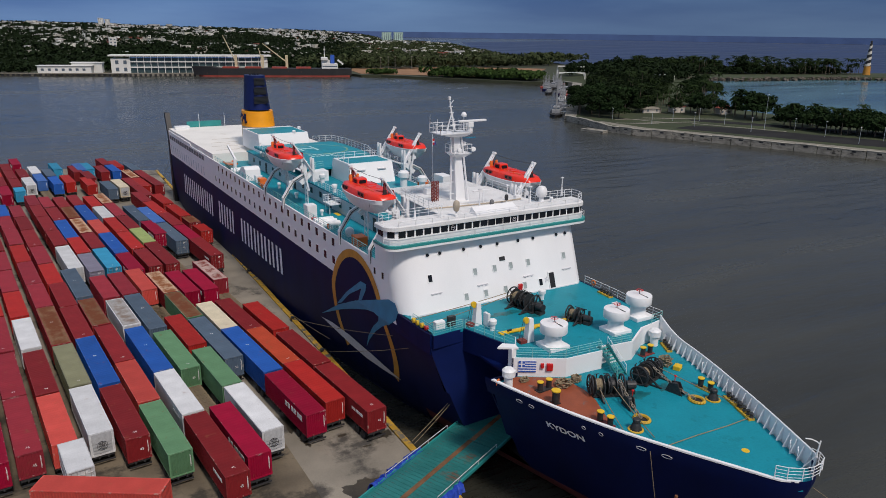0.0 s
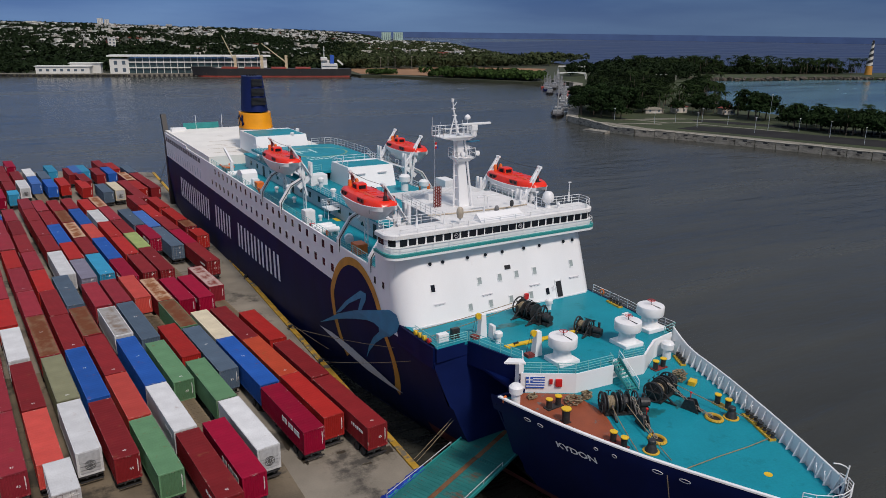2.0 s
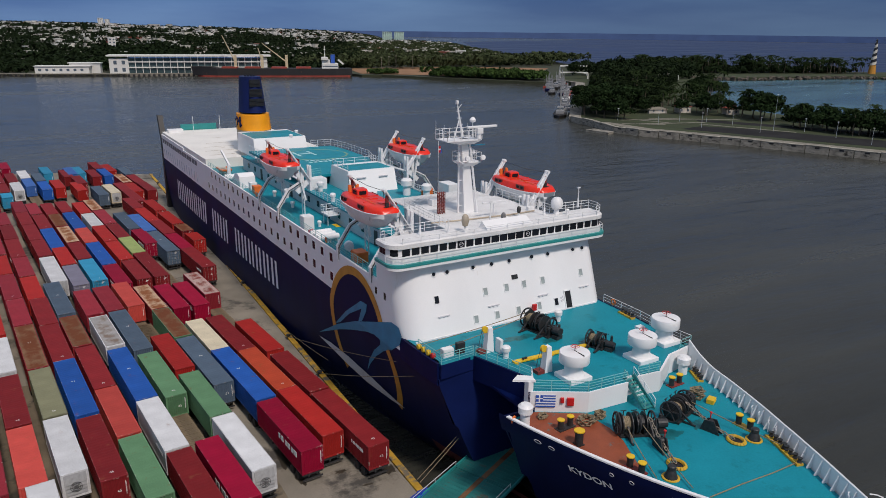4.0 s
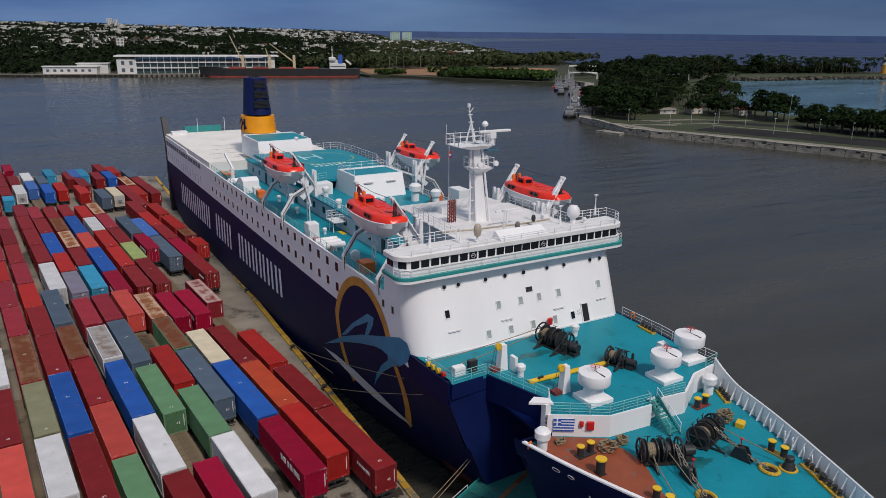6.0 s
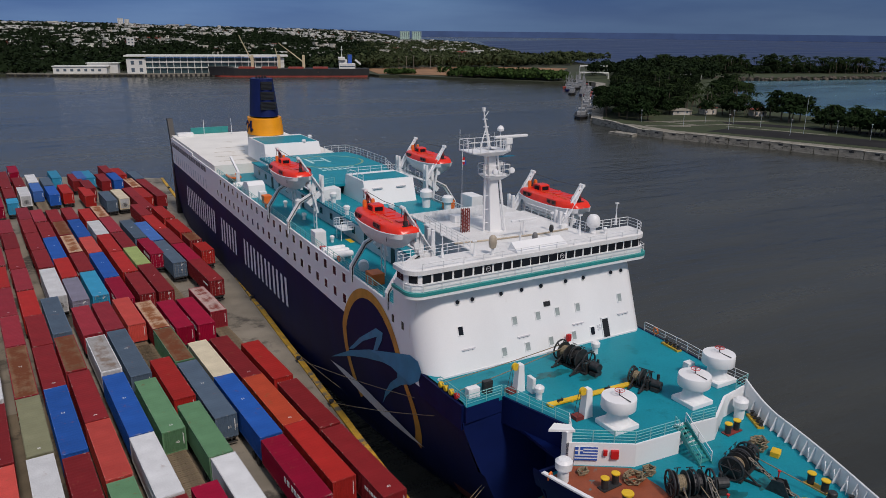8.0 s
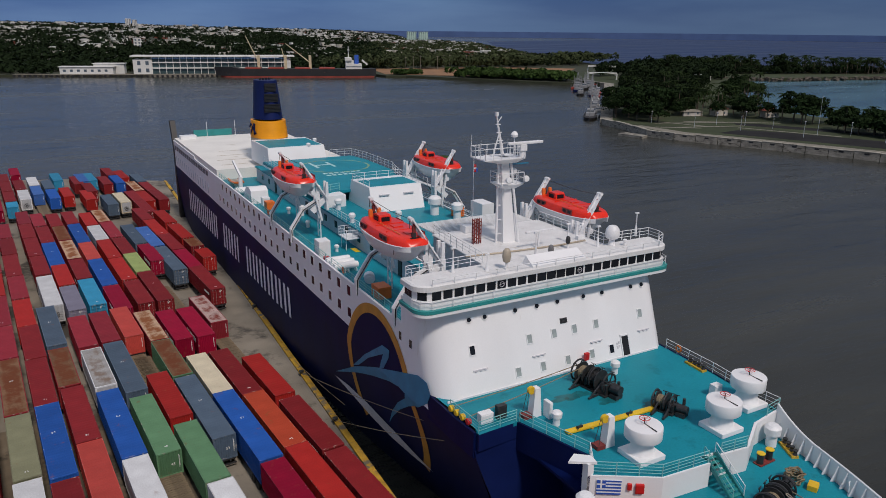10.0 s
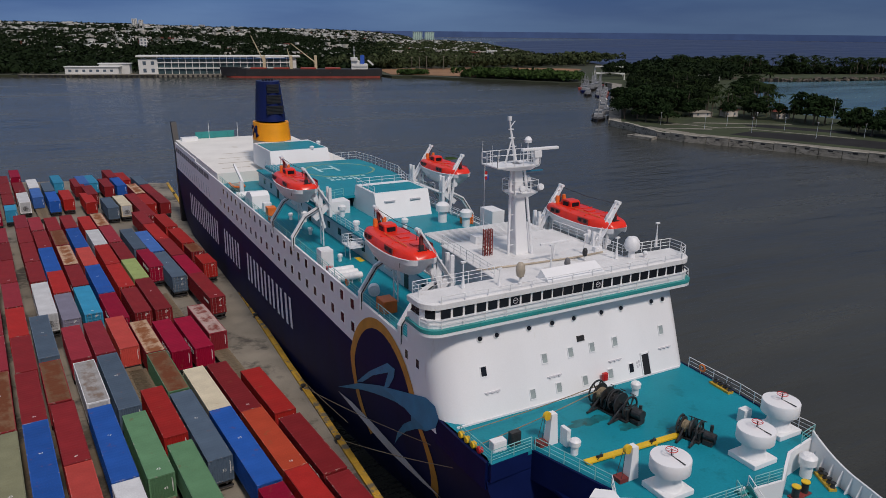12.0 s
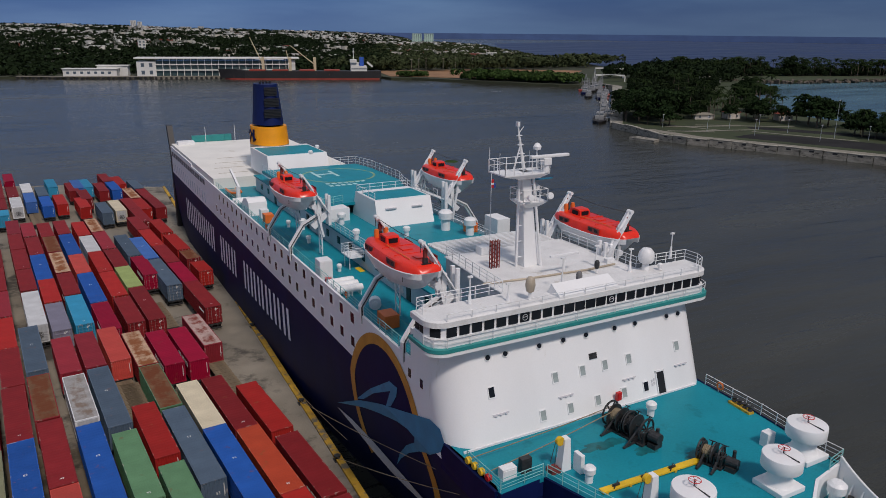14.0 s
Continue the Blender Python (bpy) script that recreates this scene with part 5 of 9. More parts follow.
for k in range(9):
    bm = B()
    f = (k + 0.7) / 9.6
    box(bm, 0.8, 1.9, 23.15 + 3.1 * f - 0.12, 23.15 + 3.1 * f + 0.16, FDECK + 2.05 * f, FDECK + 2.05 * f + 0.05)
    part("step", bm, M_TEAL2, stair)
railing([(0.74, 23.1, FDECK), (0.74, 26.1, UDECK)], 1.0, M_RAILTEAL, 2, owner=ferry)
railing([(1.96, 23.1, FDECK), (1.96, 26.1, UDECK)], 1.0, M_WHITE2, 2, owner=ferry)


# big mushroom ventilators
def ventilator(x, y, z, s=1.0, group="ventilators on the foredeck"):
    t = thing("mushroom_ventilator", "large white mushroom ventilator on the teal deck", "ventilator", at(x, y, z), group)
    bm = B()
    box(bm, -1.25 * s, 1.25 * s, -1.25 * s, 1.25 * s, 0, 0.42 * s, 0.06)
    part("plinth", bm, M_WHITE, t)
    bm = B()
    lathe(bm, [(1.05 * s, 0.4 * s), (0.98 * s, 0.5 * s), (0.88 * s, 0.8 * s), (0.86 * s, 1.2 * s), (0.95 * s, 1.85 * s)], seg=28)
    part("neck", bm, M_WHITE, t, smooth=True)
    bm = B()
    lathe(bm, [(0.86 * s, 1.72 * s), (1.38 * s, 1.66 * s), (1.42 * s, 1.72 * s), (1.42 * s, 2.6 * s), (1.39 * s, 2.67 * s), (0.4 * s, 2.74 * s), (0.05, 2.76 * s)], seg=36)
    part("cap", bm, M_WHITE, t, smooth=True)
    bm = B()
    cyl(bm, (0, 0, 2.7 * s), (0, 0, 3.25 * s), 0.045, 0.04, 6)
    box(bm, -0.03, 0.03, -1.3 * s, 0, 2.72 * s, 2.78 * s)
    stem = part("spindle", bm, M_STEEL, t, "dark closing spindle and bar")
    bm = B()
    tube(bm, [(0.4 * s * math.cos(a * math.pi / 8), 0.4 * s * math.sin(a * math.pi / 8), 3.2 * s) for a in range(17)], 0.028, 5)
    for a in range(3):
        q = a * math.pi / 3
        cyl(bm, (-0.4 * s * math.cos(q), -0.4 * s * math.sin(q), 3.2 * s), (0.4 * s * math.cos(q), 0.4 * s * math.sin(q), 3.2 * s), 0.018, 0.018, 4)
    part("handwheel", bm, M_SIGNRED, stem, "red handwheel")
    return t


ventilator(-3.36, 28.56, UDECK, 1.02)
ventilator(5.3, 28.45, UDECK, 1.0)
ventilator(10.5, 30.3, UDECK, 1.04)


def small_vent(x, y, z, s=1.0):
    t = thing("small_ventilator", "small white mushroom ventilator", "ventilator", at(x, y, z), "small ventilators")
    bm = B()
    lathe(bm, [(0.3 * s, 0), (0.3 * s, 0.8 * s)], seg=14)
    part("neck", bm, M_WHITE2, t, smooth=True)
    bm = B()
    lathe(bm, [(0.44 * s, 0.75 * s), (0.46 * s, 1.15 * s), (0.3 * s, 1.3 * s), (0.02, 1.34 * s)], seg=16)
    part("cap", bm, M_WHITE2, t, smooth=True)
    return t


for a in ((-10.15, 26.9, FDECK, 1.5), (9.9, 26.9, FDECK, 1.5), (-6.35, 35.3, UDECK, 1.0), (4.4, 40.3, UDECK, 1.0), (9.9, 46.2, 25.86, 0.5), (-2.0, 80.5, 22.2, 1.1), (-0.2, 78.4, 22.2, 1.0), (5.6, 79.0, 22.2, 2.0), (7.2, 75.6, 22.2, 1.7), (-6.2, 80.0, 22.2, 1.0), (-7.6, 97, BD, 1.2), (-5.2, 87.6, 22.2, 1.2), (2.4, 122.5, 25.2, 0.9), (5.5, 128, 25.2, 0.9), (-9.6, 77, BD, 0.7), (-9.0, 90, BD, 0.8), (-9.0, 99, BD, 0.8)):
    small_vent(*a)


def locker(x, y, z, sx, sy_, sz, material=M_WHITE2, label="white steel deck locker", rz=0):
    t = thing("deck_locker", label, "locker", at(x, y, z, 0, 0, rz), "lockers on the decks")
    bm = B()
    box(bm, -sx / 2, sx / 2, -sy_ / 2, sy_ / 2, 0, sz, 0.03)
    part("cabinet", bm, material, t)
    bm = B()
    box(bm, -sx / 2 + 0.08, sx / 2 - 0.08, -sy_ / 2 - 0.03, -sy_ / 2, 0.1, sz - 0.12)
    part("lid", bm, material, t)
    return t


locker(-6.2, 36.7, UDECK, 0.35, 0.9, 1.5)
locker(-11.3, 38.5, UDECK, 1.2, 0.7, 0.9)
locker(-9.75, 38.5, UDECK, 0.9, 0.5, 1.2, M_STEEL, "dark grey steel deck locker")
locker(9.3, 32.6, UDECK, 0.9, 0.7, 1.2)
locker(7.5, 21.3, FDECK, 0.95, 0.7, 0.45, M_CAPYEL, "low yellow-topped box on the forecastle", 25)
locker(-1.7, 58.0, 25.78, 1.1, 1.1, 0.8)
locker(7.4, 50.2, 25.78, 0.9, 0.5, 0.45)
locker(2.75, 42.55, UDECK + 0.8, 0.5, 0.3, 0.75, M_SIGNRED, "red fire hose box on the bulkhead")
locker(-6.06, 26.8, FDECK + 1.0, 0.32, 0.22, 0.5, M_SIGNRED, "red fire hose box on the bulkhead", -32)
locker(-5.42, 26.4, FDECK + 0.75, 0.62, 0.26, 0.75, M_SIGNRED, "red fire hose box on the bulkhead", -32)


# winches
def winch(x, y, z, rz, w=3.4, drums=2, s=1.0):
    t = thing("mooring_winch", "greasy black mooring winch with rope drums", "winch", at(x, y, z, 0, 0, rz), "deck winches")
    bm = B()
    box(bm, -w / 2, w / 2, -0.75 * s, 0.75 * s, 0.0, 0.16)
    for k in range(4):
        xx = -w / 2 + 0.15 + (w - 0.3) * k / 3
        box(bm, xx - 0.07, xx + 0.07, -0.6 * s, 0.6 * s, 0.1, 0.95 * s)
    part("bed", bm, M_STEEL, t)
    bm = B()
    cyl(bm, (-w / 2 - 0.3, 0, 0.9 * s), (w / 2 + 0.3, 0, 0.9 * s), 0.1, 0.1, 10)
    part("shaft", bm, M_STEEL, t)
    for k in range(drums):
        xx = -w / 2 + w * (k + 0.5) / (drums + 0.7)
        bm = B()
        for sx in (-0.42, 0.42):
            cyl(bm, (xx + sx - 0.04, 0, 0.9 * s), (xx + sx + 0.04, 0, 0.9 * s), 0.85 * s, 0.85 * s, 22)
        d = part("drum", bm, M_STEEL, t)
        bm = B()
        n = 9
        for j in range(n):
            cyl(bm, (xx - 0.38 + 0.76 * j / n, 0, 0.9 * s), (xx - 0.38 + 0.76 * (j + 0.9) / n, 0, 0.9 * s), 0.55 * s + 0.02 * (j % 2), 0.55 * s + 0.02 * (j % 2), 16)
        part("rope_coil", bm, M_ROPE if k == 0 else M_STEEL, d)
    n = 22
    for xx in (w / 2 - 0.35, -w / 2 - 0.12, -w / 2 + w * 0.5):
        bm = B()
        rr = 0.86 * s if xx < 0 else 0.8 * s
        ring = [(xx, rr * math.cos(2 * math.pi * j / n), 0.95 * s + rr * math.sin(2 * math.pi * j / n)) for j in range(n + 1)]
        tube(bm, ring, 0.09, 5)
        gw = part("gear_wheel", bm, M_STEEL, t)
        for j in range(6):
            a0 = 2 * math.pi * j / 6
            bm = B()
            cyl(bm, (xx, 0, 0.95 * s), (xx, rr * math.cos(a0), 0.95 * s + rr * math.sin(a0)), 0.07, 0.06, 5)
            part("spoke", bm, M_STEEL, gw)
    for sx in (-1, 1):
        bm = B()
        turned_box(bm, (sx * w * 0.3, -1.0 * s, 0.55 * s), (0.14, 1.7 * s, 0.14), pose(0, 0, 0, 35, 0, 0).to_3x3())
        turned_box(bm, (sx * w * 0.3, -0.95 * s, 0.1), (0.16, 1.9 * s, 0.14), Matrix.Identity(3))
        part("brace", bm, M_STEEL, t)
    bm = B()
    for q in range(3):
        cyl(bm, (w * (-0.3 + 0.28 * q), 0.7 * s, 0.1), (w * (-0.3 + 0.28 * q) + 0.1, 0.85 * s, 1.5 * s), 0.05, 0.05, 6)
        cyl(bm, (w * (-0.3 + 0.28 * q) - 0.18, 0.85 * s, 1.5 * s), (w * (-0.3 + 0.28 * q) + 0.35, 0.85 * s, 1.52 * s), 0.04, 0.04, 5)
    part("brake_lever", bm, M_STEEL, t)
    bm = B()
    cyl(bm, (w / 2 + 0.1, 0, 0.75 * s), (w / 2 + 1.0, 0, 0.75 * s), 0.42 * s, 0.36 * s, 14)
    box(bm, w / 2 + 0.15, w / 2 + 0.9, -0.45, 0.45, 0, 0.4)
    cyl(bm, (w / 2 + 0.5, 0.3, 0.4), (w / 2 + 0.5, 0.3, 1.5), 0.14, 0.14, 8)
    part("motor", bm, M_STEEL, t)
    return t


winch(0.75, 38.9, UDECK, -80, 3.8, 2, 1.15)
winch(3.5, 32.8, UDECK, -70, 1.8, 1, 0.9)
winch(-2.6, 20.9, FDECK, -24, 3.4, 2, 1.1)
winch(3.0, 21.2, FDECK, 17, 3.4, 2, 1.1)


def chain(pts, link=0.42):
    t = thing("anchor_chain", "worn anchor chain running to its deck pipe", "chain", at(0, 0, 0), "anchor chains")
    a, b = Vector(pts[0]), Vector(pts[1])
    n = round((b - a).length / (link * 0.72))
    q = (b - a).to_track_quat("Y", "Z").to_matrix().to_4x4()
    bm = B()
    m = 10
    for k in range(m):
        a0, a1 = 2 * math.pi * k / m, 2 * math.pi * (k + 1) / m
        cyl(bm, (0.13 * math.cos(a0), link / 2 * math.sin(a0), 0), (0.13 * math.cos(a1), link / 2 * math.sin(a1), 0), 0.05, 0.05, 5)
    me = mesh_of("chain_link", bm, M_GALVROPE)
    for k in range(n):
        o = part("chain_link", me, None, t)
        p = a.lerp(b, (k + 0.5) / n)
        p.z -= 0.25 * math.sin(math.pi * (k + 0.5) / n)
        o.matrix_basis = Matrix.Translation(p) @ q @ pose(0, 0, 0, 0, 90 * (k % 2), 0)


chain([(-2.1, 20.0, 15.1), (-3.35, 15.75, 13.5)], 0.5)
chain([(2.8, 20.3, 15.1), (3.8, 15.8, 13.5)], 0.5)


def windlass_guide(x, y, rz):
    t = thing("chain_stopper", "dark steel chain stopper on the forecastle", "chain stopper", at(x, y, FDECK, 0, 0, rz), "chain stoppers")
    bm = B()
    for sx in (-0.32, 0.22):
        v = [bm.verts.new(p) for p in ((sx, -0.9, 0), (sx, 0.9, 0), (sx, 0.55, 1.0), (sx, -0.3, 1.15), (sx + 0.1, -0.9, 0), (sx + 0.1, 0.9, 0), (sx + 0.1, 0.55, 1.0), (sx + 0.1, -0.3, 1.15))]
        for q in ((0, 1, 2, 3), (7, 6, 5, 4), (0, 4, 5, 1), (1, 5, 6, 2), (2, 6, 7, 3), (3, 7, 4, 0)):
            bm.faces.new([v[i] for i in q])
    part("cheek_plate", bm, M_STEEL, t)
    bm = B()
    cyl(bm, (-0.3, 0.1, 0.75), (0.3, 0.1, 0.75), 0.3, 0.3, 12)
    part("roller", bm, M_STEEL, t)
    bm = B()
    cyl(bm, (0.5, 0.4, 0.4), (0.5, 0.4, 1.4), 0.05, 0.05, 6)
    lathe(bm, [(0.01, 1.38), (0.13, 1.42), (0.13, 1.52), (0.01, 1.58)], (0.5, 0.4, 0), 8)
    part("lever", bm, M_SIGNRED, t, "red-tipped brake lever")


windlass_guide(-2.75, 17.9, -16)
windlass_guide(3.3, 17.8, 13)


def deck_pipe(x, y):
    t = thing("hawse_pipe", "deck pipe for the anchor chain with yellow rim", "hawse pipe", at(x, y, FDECK), "hawse pipes")
    bm = B()
    n = 18
    for k in range(n):
        a0, a1 = 2 * math.pi * k / n, 2 * math.pi * (k + 1) / n
        cyl(bm, (0.62 * math.cos(a0), 0.75 * math.sin(a0), 0.1), (0.62 * math.cos(a1), 0.75 * math.sin(a1), 0.1), 0.16, 0.16, 6)
    part("rim", bm, M_MARKYEL, t)
    bm = B()
    lathe(bm, [(0.5, 0.02), (0.5, 0.04)], seg=14)
    part("hole", bm, M_BLACK, t)


deck_pipe(-3.4, 15.6)
deck_pipe(3.85, 15.6)


def bollards(x, y, z, rz, base=M_STEEL, n=2, s=1.0):
    t = thing("double_bollard" if n == 2 else "bollard", "dark mooring bollard with bright yellow cap", "bollard", at(x, y, z, 0, 0, rz), "bollards")
    bm = B()
    box(bm, -0.35 - (n - 1) * 0.6 * s, 0.35 + (n - 1) * 0.6 * s, -0.38, 0.38, 0, 0.1)
    part("base_plate", bm, base, t)
    for k in range(n):
        xx = (k - (n - 1) / 2) * 1.15 * s
        bm = B()
        lathe(bm, [(0.27 * s, 0.1), (0.27 * s, 0.85 * s), (0.33 * s, 0.88 * s), (0.33 * s, 0.94 * s)], (xx, 0, 0), 16)
        post = part("barrel", bm, M_STEEL, t, smooth=True)
        bm = B()
        lathe(bm, [(0.34 * s, 0.94 * s), (0.34 * s, 1.02 * s), (0.02, 1.05 * s)], (xx, 0, 0), 16)
        part("cap", bm, M_CAPYEL, post, "bright yellow cap")
    return t


bollards(-6.78, 16.77, FDECK, -83, M_REDBASE)
bollards(-7.5, 24.55, FDECK, 4)
bollards(7.3, 25.5, FDECK, 3, M_REDBASE)
bollards(6.43, 16.8, FDECK, -88, M_MARKYEL)
bollards(-8.25, 21.9, FDECK, 0, n=1, s=1.35)


def pedestal(x, y):
    t = thing("roller_pedestal", "black conical roller pedestal with yellow foot", "fairlead", at(x, y, FDECK), "pedestals")
    bm = B()
    lathe(bm, [(0.72, 0), (0.72, 0.07), (0.6, 0.09)], seg=18)
    part("foot", bm, M_MARKYEL, t)
    bm = B()
    lathe(bm, [(0.55, 0.08), (0.3, 0.75), (0.34, 0.8), (0.34, 1.05), (0.28, 1.12), (0.02, 1.14)], seg=16)
    part("cone", bm, M_STEEL, t, smooth=True)


pedestal(-5.1, 14.65)
pedestal(5.4, 15.0)
# oil and grease round the winches
def stain_patch(x, y, z, rx, ry, seed, material, name, label, owner=ferry):
    rng = random.Random(seed)
    ph = [rng.uniform(0, 6.28) for _ in range(4)]
    rim = []
    for k in range(36):
        a = 2 * math.pi * k / 36
        q = 0.75 + 0.16 * math.sin(2 * a + ph[0]) + 0.12 * math.sin(5 * a + ph[1]) + 0.07 * math.sin(9 * a + ph[2]) + 0.05 * math.sin(14 * a + ph[3])
        rim.append((x + rx * q * math.cos(a), y + ry * q * math.sin(a)))
    bm = B()
    prism(bm, rim, z - 0.02, z + 0.005)
    return part(name, bm, material, owner, label) if owner else single(name, bm, material, label, "stain", kind="structure")


M_OILTEAL = mat("oily_teal_deck", (0.006, 0.13, 0.15), 0.3, var=0.35, scale=0.9, bump=0.1, stain=(0.02, 0.06, 0.055), stain_at=0.56, stain_scale=1.1, spec=0.3)
for q, (x, y, z, rx, ry) in enumerate(((0.6, 36.6, UDECK, 1.9, 0.8), (-2.2, 38.6, UDECK, 2.4, 0.9), (3.4, 34.2, UDECK, 1.5, 0.9), (-0.6, 19.2, FDECK, 1.8, 1.1), (3.4, 19.0, FDECK, 1.4, 0.9))):
    stain_patch(x, y, z, rx, ry, 70 + q, M_OILTEAL, "oil_stain", "dark oily stain on the teal deck")
# yellow spot and painted line on the forecastle
bm = B()
lathe(bm, [(0.34, 0.0), (0.34, 0.02), (0.01, 0.024)], (0.55, 7.6, FDECK), 20)
part("deck_mark", bm, M_CAPYEL, ferry, "yellow round deck mark")
bm = B()
tube(bm, [(-4.5, 11.35, FDECK + 0.05), (-1.0, 11.25, FDECK + 0.04), (2.5, 11.0, FDECK + 0.04), (5.9, 10.9, FDECK + 0.1)], 0.05, 6)
part("mooring_line", bm, M_ROPE, ferry)
for x, y, rz, dz in ((5.75, 11.6, -112, FDECK), (6.6, 13.6, -110, FDECK), (10.6, 25.6, -118, FDECK), (12.4, 37.6, -95, UDECK)):
    t = thing("roller_fairlead", "rusty roller fairlead with yellow base", "fairlead", at(x, y, dz, 0, 0, rz), "roller fairleads")
    bm = B()
    box(bm, -1.2, 1.2, -0.4, 0.2, 0, 0.2)
    part("base_plate", bm, M_MARKYEL, t)
    for k in range(4):
        bm = B()
        lathe(bm, [(0.2, 0.2), (0.13, 0.4), (0.22, 0.6)], (-0.9 + 0.6 * k, 0, 0), 12)
        part("roller", bm, M_STEEL, t)


def rope_heap(x, y, z, r=0.75, turns=5, seed=1):
    random.seed(seed)
    t = thing("rope_coil", "coil of old mooring rope lying on deck", "rope", at(x, y, z), "rope coils")
    bm = B()
    pts = []
    for k in range(turns * 14):
        a = k / 14 * 2 * math.pi
        rr = r * (0.55 + 0.45 * ((k * 0.37) % 1)) + random.uniform(-0.05, 0.05)
        pts.append((rr * math.cos(a), rr * math.sin(a) * 0.85, 0.08 + 0.09 * (k // 14) + random.uniform(0, 0.05)))
    tube(bm, pts, 0.06, 5)
    part("rope", bm, M_ROPE, t)


rope_heap(-5.35, 24.25, FDECK, 0.95, 6, 1)
rope_heap(-3.7, 24.3, FDECK, 0.6, 7, 2)
rope_heap(7.0, 22.6, FDECK, 0.85, 10, 3)
rope_heap(-8.2, 26.9, FDECK, 0.5, 4, 4)
# slack mooring ropes across the forecastle
for a, b in (((-2.4, 20.8, 14.5), (-4.95, 12.6, 13.6)), ((-3.6, 21.3, 14.3), (-6.4, 14.9, 13.6)), ((4.0, 21.4, 14.6), (6.3, 12.4, 13.7)), ((0.5, 40.4, 16.9), (-12.4, 39.0, 16.0)), ((0.6, 40.9, 17.0), (-12.8, 41.2, 15.9))):
    bm = B()
    tube(bm, [Vector(a).lerp(Vector(b), k / 10) - Vector((0, 0, 0.12 * math.sin(math.pi * k / 10))) for k in range(11)], 0.045, 5)
    single("mooring_rope", bm, M_ROPE, "taut mooring rope between winch and fairlead", "rope", SHIP, "mooring ropes")

# small white cranes with yellow blocks beside the ramp opening, and the yellow boom on deck
for x, y in ((-7.0, 37.5), (-4.65, 31.0)):
    t = thing("ramp_hoist", "white tapered hoist post with a yellow wire block", "hoist", at(x, y, UDECK), "ramp hoists")
    bm = B()
    loft(bm, [[(-0.45, -0.4, 0), (0.45, -0.4, 0), (0.45, 0.4, 0), (-0.45, 0.4, 0)], [(-0.22, -0.3, 2.6), (0.3, -0.3, 2.6), (0.3, 0.3, 2.6), (-0.22, 0.3, 2.6)]])
    part("post", bm, M_WHITE, t)
    bm = B()
    cyl(bm, (-0.45, -0.15, 2.45), (-0.45, 0.15, 2.45), 0.34, 0.34, 16)
    part("block", bm, M_CAPYEL, t, "yellow wire block")
    for dy in (-0.1, 0.1):
        bm = B()
        cyl(bm, (-0.75, dy, 2.4), (-1.1, dy * 3, 0.1), 0.025, 0.025, 4)
        part("wire", bm, M_WIRE, t)
    bm = B()
    box(bm, -1.3, -0.5, -0.4, 0.4, 0, 0.35)
    part("foot", bm, M_REDBASE, t)
t = thing("deck_boom", "yellow painted steel boom lying across the upper foredeck", "boom", at(-1.9, 33.6, UDECK, 0, 0, -2.5), "")
bm = B()
box(bm, -4.6, 4.6, -0.28, 0.28, 0.08, 0.24, 0.02)
part("beam", bm, M_CAPYEL, t)
for k in range(3):
    bm = B()
    box(bm, -3.6 + 2.6 * k, -3.0 + 2.6 * k, -0.06, 0.06, 0.24, 0.42)
    cyl(bm, (-3.7 + 2.6 * k, -0.3, 0.3), (-2.9 + 2.6 * k, 0.3, 0.34), 0.04, 0.04, 5)
    part("shackle", bm, M_STEEL, t, "dark greasy shackle")
for k in range(5):
    bm = B()
    box(bm, -4.4 + 2.1 * k, -4.2 + 2.1 * k, -0.35, 0.35, 0, 0.14)
    part("foot", bm, M_MARKYEL, t)
# striped pilot-ladder winch and hoses at the starboard corner
for k in range(4):
    bm = B()
    lathe(bm, [(0.26, -0.18), (0.3, -0.1), (0.3, 0.1), (0.26, 0.18)], seg=12)
    single("hose_reel", bm, M_CAPYEL if k < 3 else M_SIGNRED, "small yellow-red reel by the deck edge", "reel", at(-12.95 + 0.06 * k, 41.3 - 0.85 * k, UDECK + 0.3, 0, 90, 0), "reels by the deck edge")

# flag painted on the bulkhead, blue and white stripes with a cross
bm = B()
box(bm, 0, 1.8, -0.02, 0.02, 0, 1.2)
flag = part("painted_flag", bm, M_WHITE2, ferry, "small striped blue and white flag")
flag.matrix_basis = pose(-8.12, 28.06, FDECK + 0.55, 0, 0, -31.6)
for k in range(5):
    bm = B()
    box(bm, 0.66 if k < 3 and k != 2 else 0.0 if k > 2 else 0.66, 1.8, -0.035, -0.02, 1.2 - 0.267 * k - 0.133, 1.2 - 0.267 * k)
    part("stripe", bm, M_FLAGBLUE, flag)
for x0, x1, z0, z1 in ((0, 0.27, 0.93, 1.2), (0.4, 0.66, 0.93, 1.2), (0, 0.27, 0.53, 0.8), (0.4, 0.66, 0.53, 0.8)):
    bm = B()
    box(bm, x0, x1, -0.035, -0.02, z0, z1)
    part("canton", bm, M_FLAGBLUE, flag)


